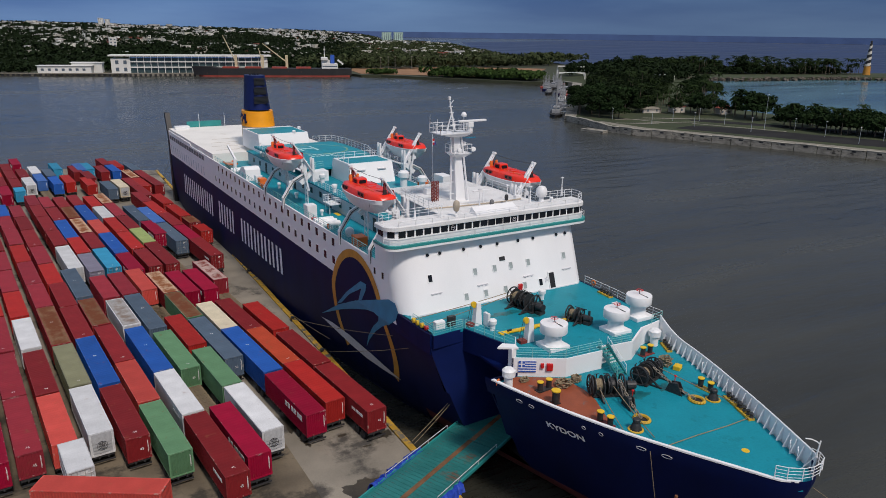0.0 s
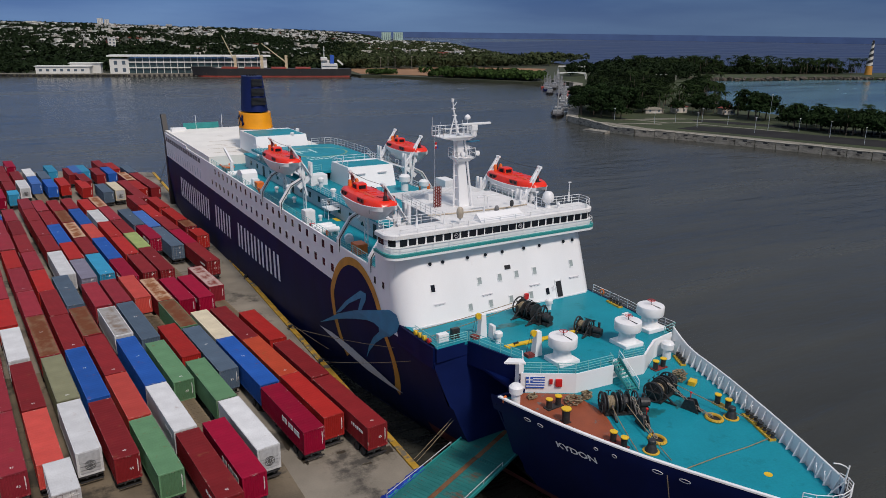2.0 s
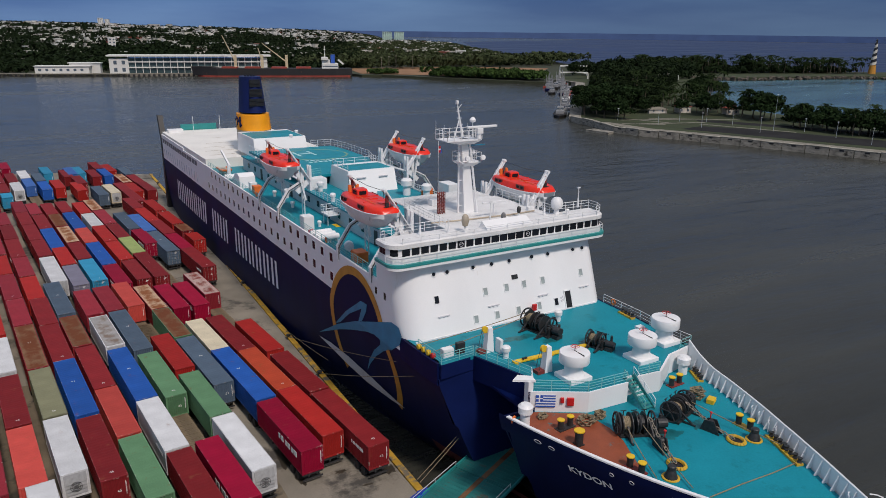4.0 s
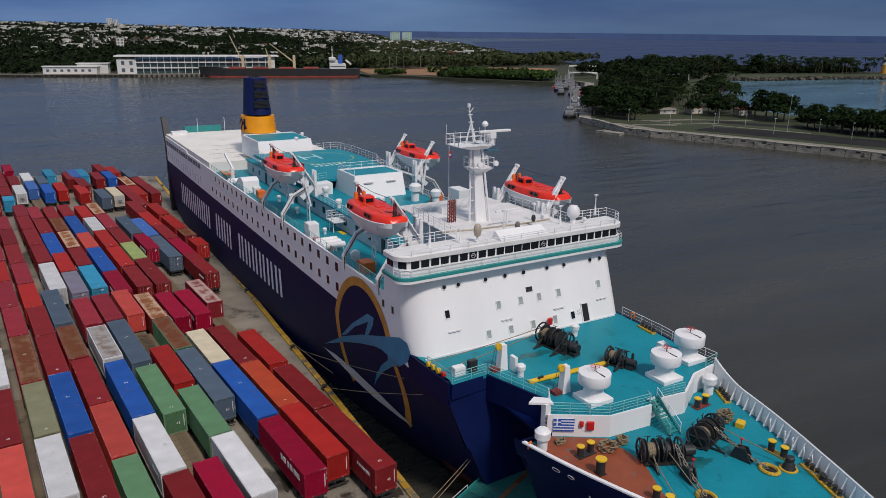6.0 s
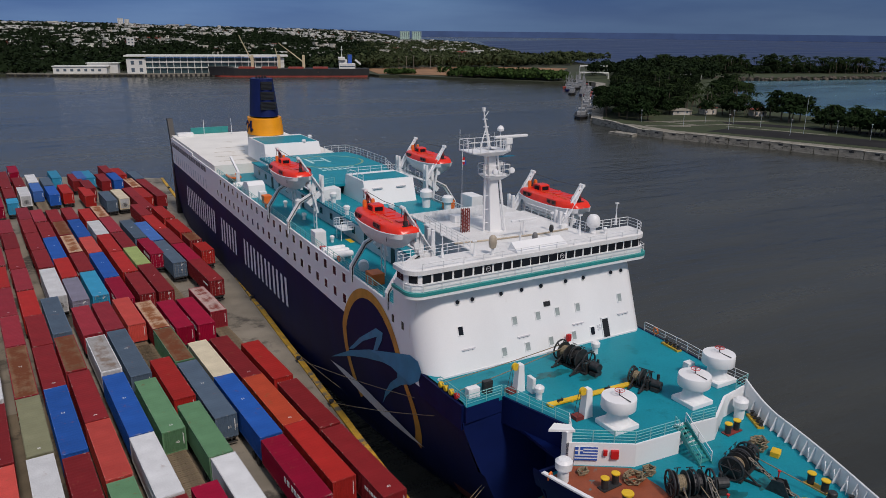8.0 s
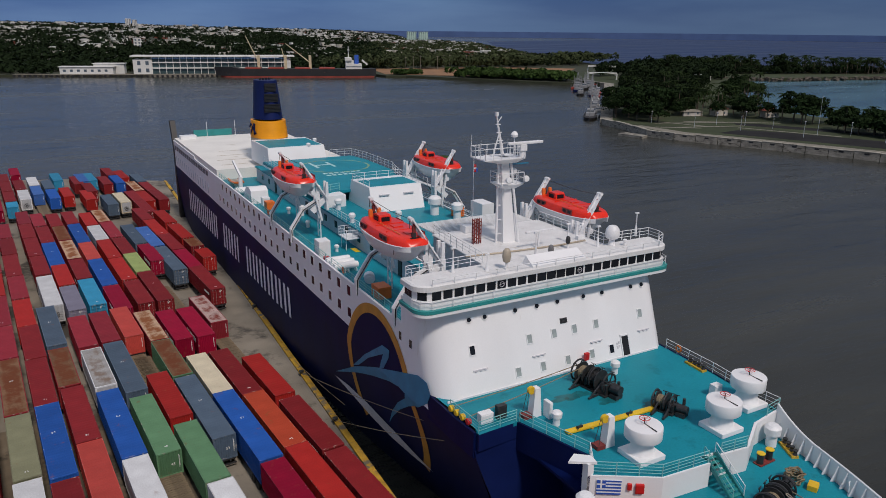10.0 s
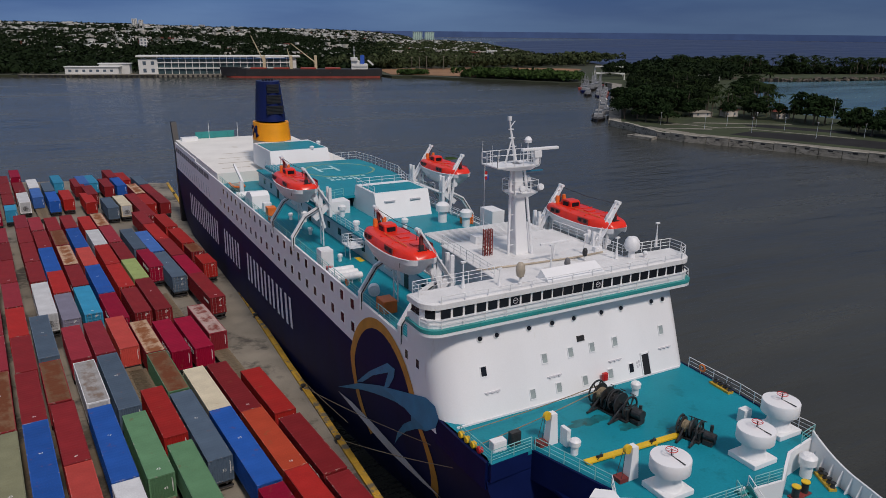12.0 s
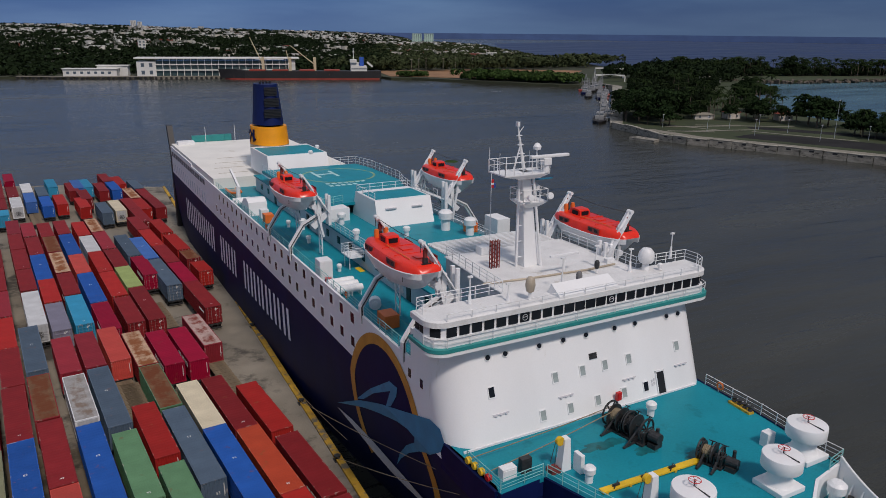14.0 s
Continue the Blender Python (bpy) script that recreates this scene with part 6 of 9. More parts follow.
# lifeboats with their davits
def lifeboat(x, y, z, side, num=""):
    t = thing("lifeboat", "enclosed orange lifeboat with white hull hung in davits", "lifeboat", at(x, y, z) @ Matrix.Diagonal((1, 1, 1.18, 1)), "lifeboats")
    Lb, Wb = 5.65, 2.2
    def half(f):
        return 0.36 + 0.64 * (1 - abs(f) ** 2.8) ** 0.6 if abs(f) < 1 else 0.36
    def sheer(f):
        return 1.92 + 0.16 * f * f
    fs = [-1, -0.97, -0.92, -0.84, -0.7, -0.5, -0.2, 0.2, 0.5, 0.7, 0.84, 0.92, 0.97, 1]
    rings = []
    for f in fs:
        w, s = Wb * half(f), sheer(f)
        keel = 1.25 * abs(f) ** 3.2
        rake = 1 - 0.1 * abs(f)
        rings.append([(-w, f * Lb, s), (-w * 0.97, f * Lb * 0.99, s - 0.45), (-w * 0.7, f * Lb * (0.45 + 0.52 * rake), keel + 0.5), (-w * 0.14, f * Lb * rake, keel), (w * 0.14, f * Lb * rake, keel), (w * 0.7, f * Lb * (0.45 + 0.52 * rake), keel + 0.5), (w * 0.97, f * Lb * 0.99, s - 0.45), (w, f * Lb, s)])
    bm = B()
    loft(bm, rings)
    part("hull", bm, M_WHITE2, t, smooth=True)
    bm = B()
    rings = []
    for f in fs:
        w, s = Wb * half(f) * 0.985, sheer(f)
        h = 0.3 + 0.42 * (1 - abs(f) ** 4) ** 0.5
        rings.append([(-w, f * Lb * 0.995, s), (-w * 0.97, f * Lb * 0.985, s + 0.4 * h), (-w * 0.86, f * Lb * 0.965, s + 0.82 * h), (-w * 0.66, f * Lb * 0.94, s + h), (w * 0.66, f * Lb * 0.94, s + h), (w * 0.86, f * Lb * 0.965, s + 0.82 * h), (w * 0.97, f * Lb * 0.985, s + 0.4 * h), (w, f * Lb * 0.995, s)])
    loft(bm, rings)
    part("canopy", bm, M_ORANGE, t, "glossy orange-red canopy", smooth=True)
    for f in (-0.33, 0.12):
        bm = B()
        box(bm, -Wb * 0.7, Wb * 0.7, f * Lb - 0.05, f * Lb + 0.05, 2.6, 2.69, 0.02)
        part("canopy_seam", bm, M_ORANGE, t)
    bm = B()
    box(bm, -0.45, 0.45, -5.0, -4.3, 2.3, 2.6)
    part("hook_well", bm, M_BLACK, t)
    bm = B()
    rings = [[(-0.65, y0, z0), (0.65, y0, z0), (0.65, y1, z0), (-0.65, y1, z0)] for y0, y1, z0 in ((1.6, 3.5, 2.45), (1.75, 3.35, 3.1), (2.0, 3.1, 3.2))]
    loft(bm, rings)
    wh = part("wheelhouse", bm, M_ORANGE, t)
    for xx, yy, rz in ((0, 1.66, 0), (-0.67, 2.5, 90), (0.67, 2.5, 90)):
        bm = B()
        box(bm, -0.45, 0.45, -0.03, 0.03, -0.18, 0.18)
        p = part("pane", bm, M_GLASS, wh)
        p.matrix_basis = pose(xx, yy, 2.86, 0, 0, rz)
    for yy in (-2.2, 2.6):
        for sx in (-1, 1):
            bm = B()
            box(bm, -0.85, 0.85, -0.05, 0.05, -0.26, 0.22, 0.03)
            hp = part("side_hatch", bm, M_REDBASE, t, "dark red boarding hatch")
            hp.matrix_basis = pose(sx * Wb * half(yy / Lb) * 0.95, yy, 2.3, 0, 0, 90)
            for dx in (-0.42, 0.42):
                bm = B()
                box(bm, dx - 0.26, dx + 0.26, -0.065, 0.065, -0.14, 0.12)
                part("pane", bm, M_GLASS, hp)
    if num:
        sx = -1 if side < 0 else 1
        p = part("number_mark", text_mesh(num, 0.55, M_BLACK, 0.02), None, t)
        p.matrix_basis = pose(sx * (Wb * half(-0.72) + 0.03) * 0.975, -4.1, 1.42, 90, 0, 90 * sx)
    for yy in (-3.2, -0.4):
        bm = B()
        box(bm, -0.5, 0.5, -0.45, 0.45, 2.6, 2.74, 0.04)
        o = part("hatch", bm, M_ORANGE, t)
        o.location = (0.25, yy, -0.02)
    for xx, yy in ((-0.55, 4.2), (0.5, 4.4)):
        bm = B()
        lathe(bm, [(0.05, 0), (0.22, 0.05), (0.25, 0.5), (0.2, 0.75), (0.03, 0.8)], (xx, yy, 2.55), 10)
        part("float", bm, M_ORANGE2, t, smooth=True)
    bm = B()
    tube(bm, [(-0.9, -3.6, 2.72), (-0.95, -1.0, 2.78), (-0.95, 1.2, 2.78)], 0.04, 5)
    part("grab_rail", bm, M_ORANGE2, t)
    for sx in (-1, 1):
        bm = B()
        tube(bm, [(sx * Wb * half(f) * 1.01, f * Lb, sheer(f) - 0.03) for f in [k / 10 for k in range(-9, 10)]], 0.06, 5)
        part("fender_strake", bm, M_WHITE2, t)
    for yy in (-4.7, 4.7):
        bm = B()
        cyl(bm, (0, yy, 1.9), (0, yy, 3.6), 0.07, 0.07, 6)
        box(bm, -0.2, 0.2, yy - 0.14, yy + 0.14, 2.5, 3.0)
        fb = part("fall_block", bm, M_STEEL, t)
        bm = B()
        box(bm, -0.14, 0.14, yy - 0.16, yy + 0.16, 3.0, 3.75, 0.03)
        part("hook_link", bm, M_REDBASE, fb, "dark red hook link")
    return t


def davit(x, y, deck, side, top, z_arm):
    """One davit frame: a bent trackway on the deck edge and a swinging arm that holds the boat."""
    t = thing("boat_davit", "white gravity davit with black-edged trackway", "davit", at(x, y, deck), "davits")
    bm = B()
    path = [(side * 1.9, 0, 0), (side * 1.9, 0, 1.7), (side * 0.2, 0, 4.2), (side * -1.9, 0, 5.3), (side * -2.0, 0, 7.2)]
    for a, b in zip(path[:-1], path[1:]):
        d = Vector(b) - Vector(a)
        q = d.to_track_quat("Z", "Y").to_matrix()
        turned_box(bm, (Vector(a) + Vector(b)) / 2, (0.32, 0.5, d.length + 0.15), q)
    part("trackway", bm, M_WHITE2, t)
    bm = B()
    for a, b in zip(path[:-2], path[1:-1]):
        d = Vector(b) - Vector(a)
        q = d.to_track_quat("Z", "Y").to_matrix()
        turned_box(bm, (Vector(a) + Vector(b)) / 2 + Vector((0, -0.26, 0)), (0.14, 0.05, d.length), q)
    part("track_groove", bm, M_BLACK, t)
    p0, p1 = Vector((side * -3.1, 0, 5.4)), Vector((side * 0.1, 0, top))
    d = p1 - p0
    q = d.to_track_quat("Z", "Y").to_matrix()
    for dy in (-0.24, 0.24):
        bm = B()
        for j in range(4):
            f0, f1 = j / 4, (j + 1) / 4
            turned_box(bm, p0 + d * (f0 + f1) / 2 + Vector((0, dy, 0)), (0.95 - 0.6 * (f0 + f1) / 2, 0.08, d.length / 4 + 0.02), q)
        part("arm_plate", bm, M_WHITE2, t)
    bm = B()
    turned_box(bm, (p0 + p1) / 2, (0.12, 0.44, d.length * 0.96), q)
    part("arm_web", bm, M_WHITE2, t)
    bm = B()
    cyl(bm, p1 + Vector((0, -0.34, 0)), p1 + Vector((0, 0.34, 0)), 0.2, 0.2, 12)
    part("arm_sheave", bm, M_WHITE2, t)
    for dy in (-0.42, 0.42):
        bm = B()
        box(bm, side * -3.1 - 0.18, side * -3.1 + 0.18, dy - 0.15, dy + 0.15, 3.9, 7.7, 0.03)
        part("column", bm, M_WHITE2, t)
    bm = B()
    turned_box(bm, (side * -2.1, 0, 4.7), (0.5, 0.7, 2.8), Vector((side * 0.75, 0, -0.66)).to_track_quat("Z", "Y").to_matrix())
    part("cradle_bracket", bm, M_WHITE2, t)
    for dy in (-0.7, 0.7):
        bm = B()
        p0, p1 = Vector((side * -2.2, dy, 2.6)), Vector((side * -0.9, dy * 0.4, top - 1.4))
        dd = p1 - p0
        turned_box(bm, (p0 + p1) / 2, (0.2, 0.24, dd.length), dd.to_track_quat("Z", "Y").to_matrix())
        part("strut", bm, M_WHITE2, t)
    bm = B()
    cyl(bm, (side * -1.2, -0.55, 6.4), (side * -1.2, 0.55, 6.4), 0.32, 0.32, 14)
    part("winch_drum", bm, M_WHITE2, t)
    bm = B()
    for dy in (-0.5, 0.5):
        cyl(bm, (side * -2.0, dy, 0.2), (side * -2.0, dy, 5.4), 0.09, 0.09, 6)
    for k in range(4):
        cyl(bm, (side * -2.0, -0.5, 0.8 + k * 1.1), (side * -2.0, 0.5, 1.4 + k * 1.1), 0.05, 0.05, 5)
    part("ladder_frame", bm, M_WHITE2, t)
    bm = B()
    cyl(bm, (side * 0.2, 0, top), (side * 0.25, 0, top - 0.9), 0.035, 0.035, 5)
    part("fall_wire", bm, M_WIRE, t)
    return t


for side, y0, num in ((-1, 56.6, "1"), (-1, 88.6, "3"), (1, 57.0, "2"), (1, 89.0, "4")):
    lifeboat(side * 11.2, y0, 24.9, side, num)
    for dy in (-4.7, 4.7):
        davit(side * 11.4, y0 + dy, BD, side, 10.3, 0)
    bm = B()
    box(bm, side * 8.75 - 0.35, side * 8.75 + 0.35, y0 - 4.6, y0 + 4.6, BD + 5.0, BD + 5.12)
    bp = single("boarding_platform", bm, M_WHITE2, "narrow white boarding platform between two davits", "platform", SHIP, "boarding platforms")
    for yy in (y0 - 2.4, y0 - 1.2, y0 + 1.2, y0 + 2.4):
        bm = B()
        tube(bm, [(side * 8.45, yy, BD + 5.1), (side * 8.45, yy, BD + 6.2), (side * 8.45, yy + (0.9 if yy < y0 - 2 or 0 < yy - y0 < 2 else 0.05), BD + 6.2)], 0.035, 5)
        part("rail_hoop", bm, M_WHITE2, bp)
    bm = B()
    tube(bm, [(side * 11.4, y0 - 4.7, 29.7), (side * 11.4, y0, 29.5), (side * 11.4, y0 + 4.7, 29.7)], 0.03, 4)
    single("davit_wire", bm, M_WIRE, "wire span between two davits", "wire", SHIP, "davit wires")

# mast
mast = thing("radar_mast", "tall white radar mast with two railed platforms", "mast", at(-0.4, 53.2, 25.78))
bm = B()
loft(bm, [[(-0.15, -0.5, 0), (1.4, -0.5, 0), (1.4, 1.1, 0), (-0.15, 1.1, 0)], [(-0.47, -0.2, 8.85), (0.32, -0.2, 8.85), (0.32, 0.6, 8.85), (-0.47, 0.6, 8.85)]])
part("tower", bm, M_WHITE, mast)
bm = B()
cyl(bm, (1.5, -0.8, 0), (0.5, -0.4, 8.5), 0.14, 0.12, 10)
part("pipe", bm, M_WHITE2, mast)
bm = B()
cyl(bm, (-0.7, 0, 0), (-0.72, 0, 8.4), 0.12, 0.12, 8)
for k in range(5):
    cyl(bm, (-0.7, 0, 0.9 + 1.5 * k), (-0.1 - 0.05 * k, 0, 0.9 + 1.5 * k), 0.05, 0.05, 5)
part("ladder", bm, M_WHITE2, mast)
for z, x0, x1, y0, y1, nm in ((6.2, -0.9, 1.75, -1.0, 1.1, "platform"), (8.85, -3.1, 1.6, -1.3, 1.4, "platform")):
    bm = B()
    loft(bm, [[(x0 * 0.35, y0 * 0.6, z - 0.55), (x1 * 0.6, y0 * 0.6, z - 0.55), (x1 * 0.6, y1 * 0.6, z - 0.55), (x0 * 0.35, y1 * 0.6, z - 0.55)], [(x0, y0, z - 0.1), (x1, y0, z - 0.1), (x1, y1, z - 0.1), (x0, y1, z - 0.1)], [(x0, y0, z), (x1, y0, z), (x1, y1, z), (x0, y1, z)]])
    pl = part(nm, bm, M_WHITE, mast)
    railing([(x0, y0, z), (x1, y0, z), (x1, y1, z), (x0, y1, z), (x0, y0, z)], 1.1, M_WHITE2, 2, 0.9, owner=mast)
bm = B()
box(bm, -0.4, 3.7, -1.35, -0.95, 10.15, 10.42, 0.08)
sc = part("radar_scanner", bm, M_WHITE2, mast)
bm = B()
cyl(bm, (1.3, -1.1, 8.85), (1.3, -1.1, 9.6), 0.3, 0.28, 12)
box(bm, 0.9, 1.7, -1.45, -0.75, 9.5, 10.15, 0.06)
part("scanner_gearbox", bm, M_WHITE2, sc)
bm = B()
lathe(bm, [(0.05, 0), (0.35, 0.1), (0.38, 0.35), (0.2, 0.6), (0.02, 0.68)], (1.3, 0.3, 10.6), 14)
cyl(bm, (1.3, 0.3, 8.85), (1.3, 0.3, 10.7), 0.06, 0.06, 6)
part("dome_aerial", bm, M_WHITE2, mast, smooth=True)
bm = B()
cyl(bm, (-0.1, 0.2, 8.85), (-0.75, 0.2, 11.9), 0.18, 0.1, 8)
cyl(bm, (-1.3, 0.2, 8.85), (-0.6, 0.2, 11.2), 0.07, 0.07, 6)
cyl(bm, (-0.75, 0.2, 11.7), (-0.95, 0.2, 13.2), 0.09, 0.06, 8)
cyl(bm, (-0.85, 0.2, 12.2), (-0.35, 0.2, 12.8), 0.04, 0.04, 5)
for zz in (9.6, 10.4, 11.2, 12.0):
    box(bm, -0.72 - 0.12 * (zz - 9.6), -0.02 - 0.2 * (zz - 9.6), 0.1, 0.3, zz, zz + 0.08)
box(bm, -1.08, -0.82, 0.05, 0.35, 12.85, 13.25)
part("topmast", bm, M_WHITE2, mast)
for x, h in ((-3.1, 2.2), (-2.0, 1.6), (1.2, 1.6)):
    bm = B()
    cyl(bm, (x, 1.3, 8.85), (x, 1.3, 8.85 + h), 0.03, 0.015, 5)
    part("whip_aerial", bm, M_WHITE2, mast)
bm = B()
lathe(bm, [(0.02, -0.1), (0.3, 0.0), (0.32, 0.15), (0.3, 0.3), (0.02, 0.34)], seg=14)
for xx in (-0.4, 1.7):
    p = part("searchlight", mesh_of("searchlight", bm, M_WHITE2, True) if xx < 0 else bpy.data.meshes["searchlight"], None, mast)
    p.matrix_basis = pose(xx, -1.3, 6.7, 80, 0, 0)
bm = B()
box(bm, -0.1, 3.1, 0.2, 0.35, 7.9, 8.0)
part("yard_arm", bm, M_MARLIN, mast)
bm = B()
lathe(bm, [(0.05, 6.9), (0.3, 7.1), (0.33, 7.4), (0.1, 7.6)], (1.2, 0, 0), 12)
cyl(bm, (1.2, 0, 6.2), (1.2, 0, 7.0), 0.05, 0.05, 6)
part("camera_dome", bm, M_WHITE2, mast)
# signal halyard pole and its small flag
bm = B()
cyl(bm, (-1.9, 56.6, 25.78), (-1.9, 56.6, 34.0), 0.04, 0.03, 6)
single("flag_pole", bm, M_WHITE2, "thin white signal pole", "pole", SHIP)
bm = B()
box(bm, -1.9, -1.62, 56.57, 56.62, 32.6, 33.4)
fl = single("small_flag", bm, M_SIGNRED, "small red, white and blue courtesy flag hanging limp", "flag", SHIP)
bm = B()
box(bm, -1.91, -1.61, 56.56, 56.63, 32.9, 33.08)
part("flag_band", bm, M_NAME, fl, "white band of the flag")
bm = B()
box(bm, -1.62, -1.44, 56.57, 56.62, 32.55, 33.0)
part("flag_fly", bm, M_FLAGBLUE, fl, "blue cloth of the flag")

# bridge roof fittings
t = thing("satellite_dome", "white satellite dome on the bridge roof", "antenna", at(8.8, 46.9, 25.86))
bm = B()
lathe(bm, [(0.35, 0), (0.3, 0.6), (0.5, 0.75)], seg=16)
part("foot", bm, M_WHITE2, t)
bm = B()
lathe(bm, [(0.55, 0.7), (0.72, 0.95), (0.74, 1.3), (0.66, 1.7), (0.42, 2.0), (0.03, 2.1)], seg=24)
part("dome", bm, M_WHITE2, t, smooth=True)
bm = B()
loft(bm, [[(-2.8, 42.55, 25.9), (3.5, 42.55, 25.9), (3.5, 44.3, 25.98), (-2.8, 44.3, 25.98)], [(-2.75, 42.6, 26.15), (3.45, 42.6, 26.15), (3.35, 43.9, 26.85), (-2.65, 43.9, 26.85)]])
h = part("roof_housing", bm, M_WHITE, ferry, "white box over the middle bridge windows")
h.location = (0.0, 1.85, -0.16)
for x, y, m, q in ((-5.1, 45.3, M_TANRING, 1.0), (0.5, 46.1, M_COVERGREY, 0.68), (4.2, 48.2, M_STEEL, 0.6)):
    t = thing("searchlight_mount", "covered searchlight on a pedestal, bridge roof", "searchlight", at(x, y, 25.86) @ Matrix.Scale(q, 4), "searchlights on the bridge roof")
    bm = B()
    cyl(bm, (0, 0, 0), (0, 0, 0.8), 0.16, 0.1, 8)
    part("pedestal", bm, M_WHITE2, t)
    bm = B()
    lathe(bm, [(0.1, 0.6), (0.32, 0.75), (0.42, 1.25), (0.36, 1.75), (0.2, 1.95), (0.04, 2.0)], seg=12)
    part("cover", bm, m, t, smooth=True)
for x, y, h in ((-9.9, 46.7, 2.2), (-1.3, 46.1, 2.7), (-6.8, 45.9, 1.4), (13.4, 48.4, 2.4), (5.6, 50.0, 1.8), (7.2, 47.2, 2.0)):
    t = thing("aerial_post", "white aerial post on the bridge roof", "aerial", at(x, y, 25.86), "aerial posts")
    bm = B()
    cyl(bm, (0, 0, 0), (0, 0, h * 0.5), 0.18, 0.08, 8)
    cyl(bm, (0, 0, h * 0.5), (0, 0, h), 0.06, 0.05, 6)
    part("post", bm, M_WHITE2, t)
    bm = B()
    box(bm, -0.22, 0.22, -0.1, 0.1, h, h + 0.14)
    part("head", bm, M_WHITE2, t)
t = thing("small_radar", "white small radar scanner on the bridge roof", "radar", at(1.6, 49.6, 25.86))
bm = B()
cyl(bm, (0, 0, 0), (0, 0, 1.6), 0.12, 0.1, 8)
part("post", bm, M_WHITE2, t)
bm = B()
box(bm, -1.6, 1.6, -0.12, 0.12, 1.6, 1.82, 0.05)
part("bar", bm, M_WHITE2, t)
bm = B()
tube(bm, [(-6.5, 50.2, 25.9), (-2, 49.6, 25.9), (4, 49.2, 25.9), (7.4, 49.4, 25.9)], 0.1, 6)
single("roof_pipe", bm, M_TANRING, "pale brown pipe along the bridge roof", "pipe", SHIP)
BR = 25.86
railing([(-14.2, 46.4, BR), (-14.2, 47.5, BR), (-6.1, 47.8, BR), (-5.4, 58.7, BR)], 1.0, M_WHITE2, 3, 1.3)
railing([(12.9, 44.5, BR), (13.9, 45.0, BR), (14.35, 46.0, BR), (14.35, 47.5, BR), (8.5, 47.8, BR), (8.2, 58.6, BR)], 1.0, M_WHITE2, 3, 1.3)
railing([(-13.2, 44.4, BR - 0.03), (12.9, 44.4, BR - 0.03)], 0.55, M_WHITE2, 1, 2.2)
railing([(-14.55, 45.6, 23.76), (-14.2, 44.6, 23.76), (-13.3, 44.08, 23.76), (13.2, 44.08, 23.76), (14.1, 44.5, 23.76), (14.55, 45.6, 23.76), (14.55, 47.8, 23.76)], 0.8, M_WHITE2, 2, 2.0, r=0.03)
# upper house behind the bridge with its grating roof
pg = thing("roof_grating", "white slatted grating frame over the upper house", "grating", at(0, 0, 0))
for k in range(12):
    bm = B()
    box(bm, -4.8, 7.9, 59.1 + k * 0.42, 59.22 + k * 0.42, 25.6, 25.72)
    part("slat", bm, M_WHITE2, pg)
for x in (-4.8, -0.6, 3.6, 7.8):
    bm = B()
    box(bm, x, x + 0.12, 58.95, 63.9, 25.48, 25.6)
    part("bearer", bm, M_WHITE2, pg)
    bm = B()
    cyl(bm, (x + 0.06, 63.8, 22.2), (x + 0.06, 63.8, 25.48), 0.07, 0.07, 6)
    part("leg", bm, M_WHITE2, pg)
bm = B()
box(bm, 9.2, 11.0, 72.4, 75.4, BD, 24.6)
part("vent_trunk", bm, M_WHITE2, ferry)
for k, x in enumerate((-3.5, -2.95)):
    bm = B()
    for dx, dy in ((0, 0), (0.3, 0), (0, 0.3), (0.3, 0.3)):
        cyl(bm, (x + dx, 53.7 + dy, 25.78), (x + dx, 53.7 + dy, 28.4), 0.06, 0.06, 5)
    for j in range(6):
        z = 26.0 + j * 0.4
        cyl(bm, (x, 53.7, z), (x + 0.3, 54.0, z + 0.3), 0.05, 0.05, 4)
        cyl(bm, (x + 0.3, 53.7, z), (x, 54.0, z + 0.3), 0.05, 0.05, 4)
    single("lattice_post", bm, M_REDBASE, "short dark red lattice aerial post", "lattice post", SHIP, "lattice posts")

# helideck paint and rails
def paint_strip(pts, z, material, name, owner=ferry):
    bm = B()
    prism(bm, pts, z, z + 0.01)
    part(name, bm, material, owner)


HZ = 24.0
M_FADEDRING = mat("faded_yellow_marking", (0.2, 0.33, 0.2), 0.6, var=0.3, scale=0.6, stain=(0.02, 0.25, 0.26), stain_at=0.5, stain_scale=0.7)
M_DECKWHITE = mat("faded_white_marking", (0.38, 0.6, 0.6), 0.6, var=0.2, scale=1.2, stain=(0.03, 0.27, 0.28), stain_at=0.62, stain_scale=0.9)
for x0, x1, y0, y1 in ((-0.4, 0.1, 110.0, 114.8), (2.6, 3.1, 110.0, 114.8), (0.1, 2.6, 112.1, 112.7)):
    paint_strip([(x0, y0), (x1, y0), (x1, y1), (x0, y1)], HZ, M_DECKWHITE, "landing_mark")
n = 40
for k in range(n):
    a0, a1 = 2 * math.pi * k / n, 2 * math.pi * (k + 1) / n
    ro, ri = 6.0, 5.6
    paint_strip([(3.0 + ro * math.cos(a0), 110.6 + ro * math.sin(a0)), (3.0 + ro * math.cos(a1), 110.6 + ro * math.sin(a1)), (3.0 + ri * math.cos(a1), 110.6 + ri * math.sin(a1)), (3.0 + ri * math.cos(a0), 110.6 + ri * math.sin(a0))], HZ + 0.002, M_FADEDRING, "landing_ring")
for row, (y, nn) in enumerate(((104.2, 7), (102.6, 5))):
    for k in range(nn):
        paint_strip([(0.2 + k * 0.95 - 1.4, y), (0.85 + k * 0.95 - 1.4, y), (0.85 + k * 0.95 - 1.4, y + 0.9), (0.2 + k * 0.95 - 1.4, y + 0.9)], HZ, M_DECKWHITE, "marking_bar")
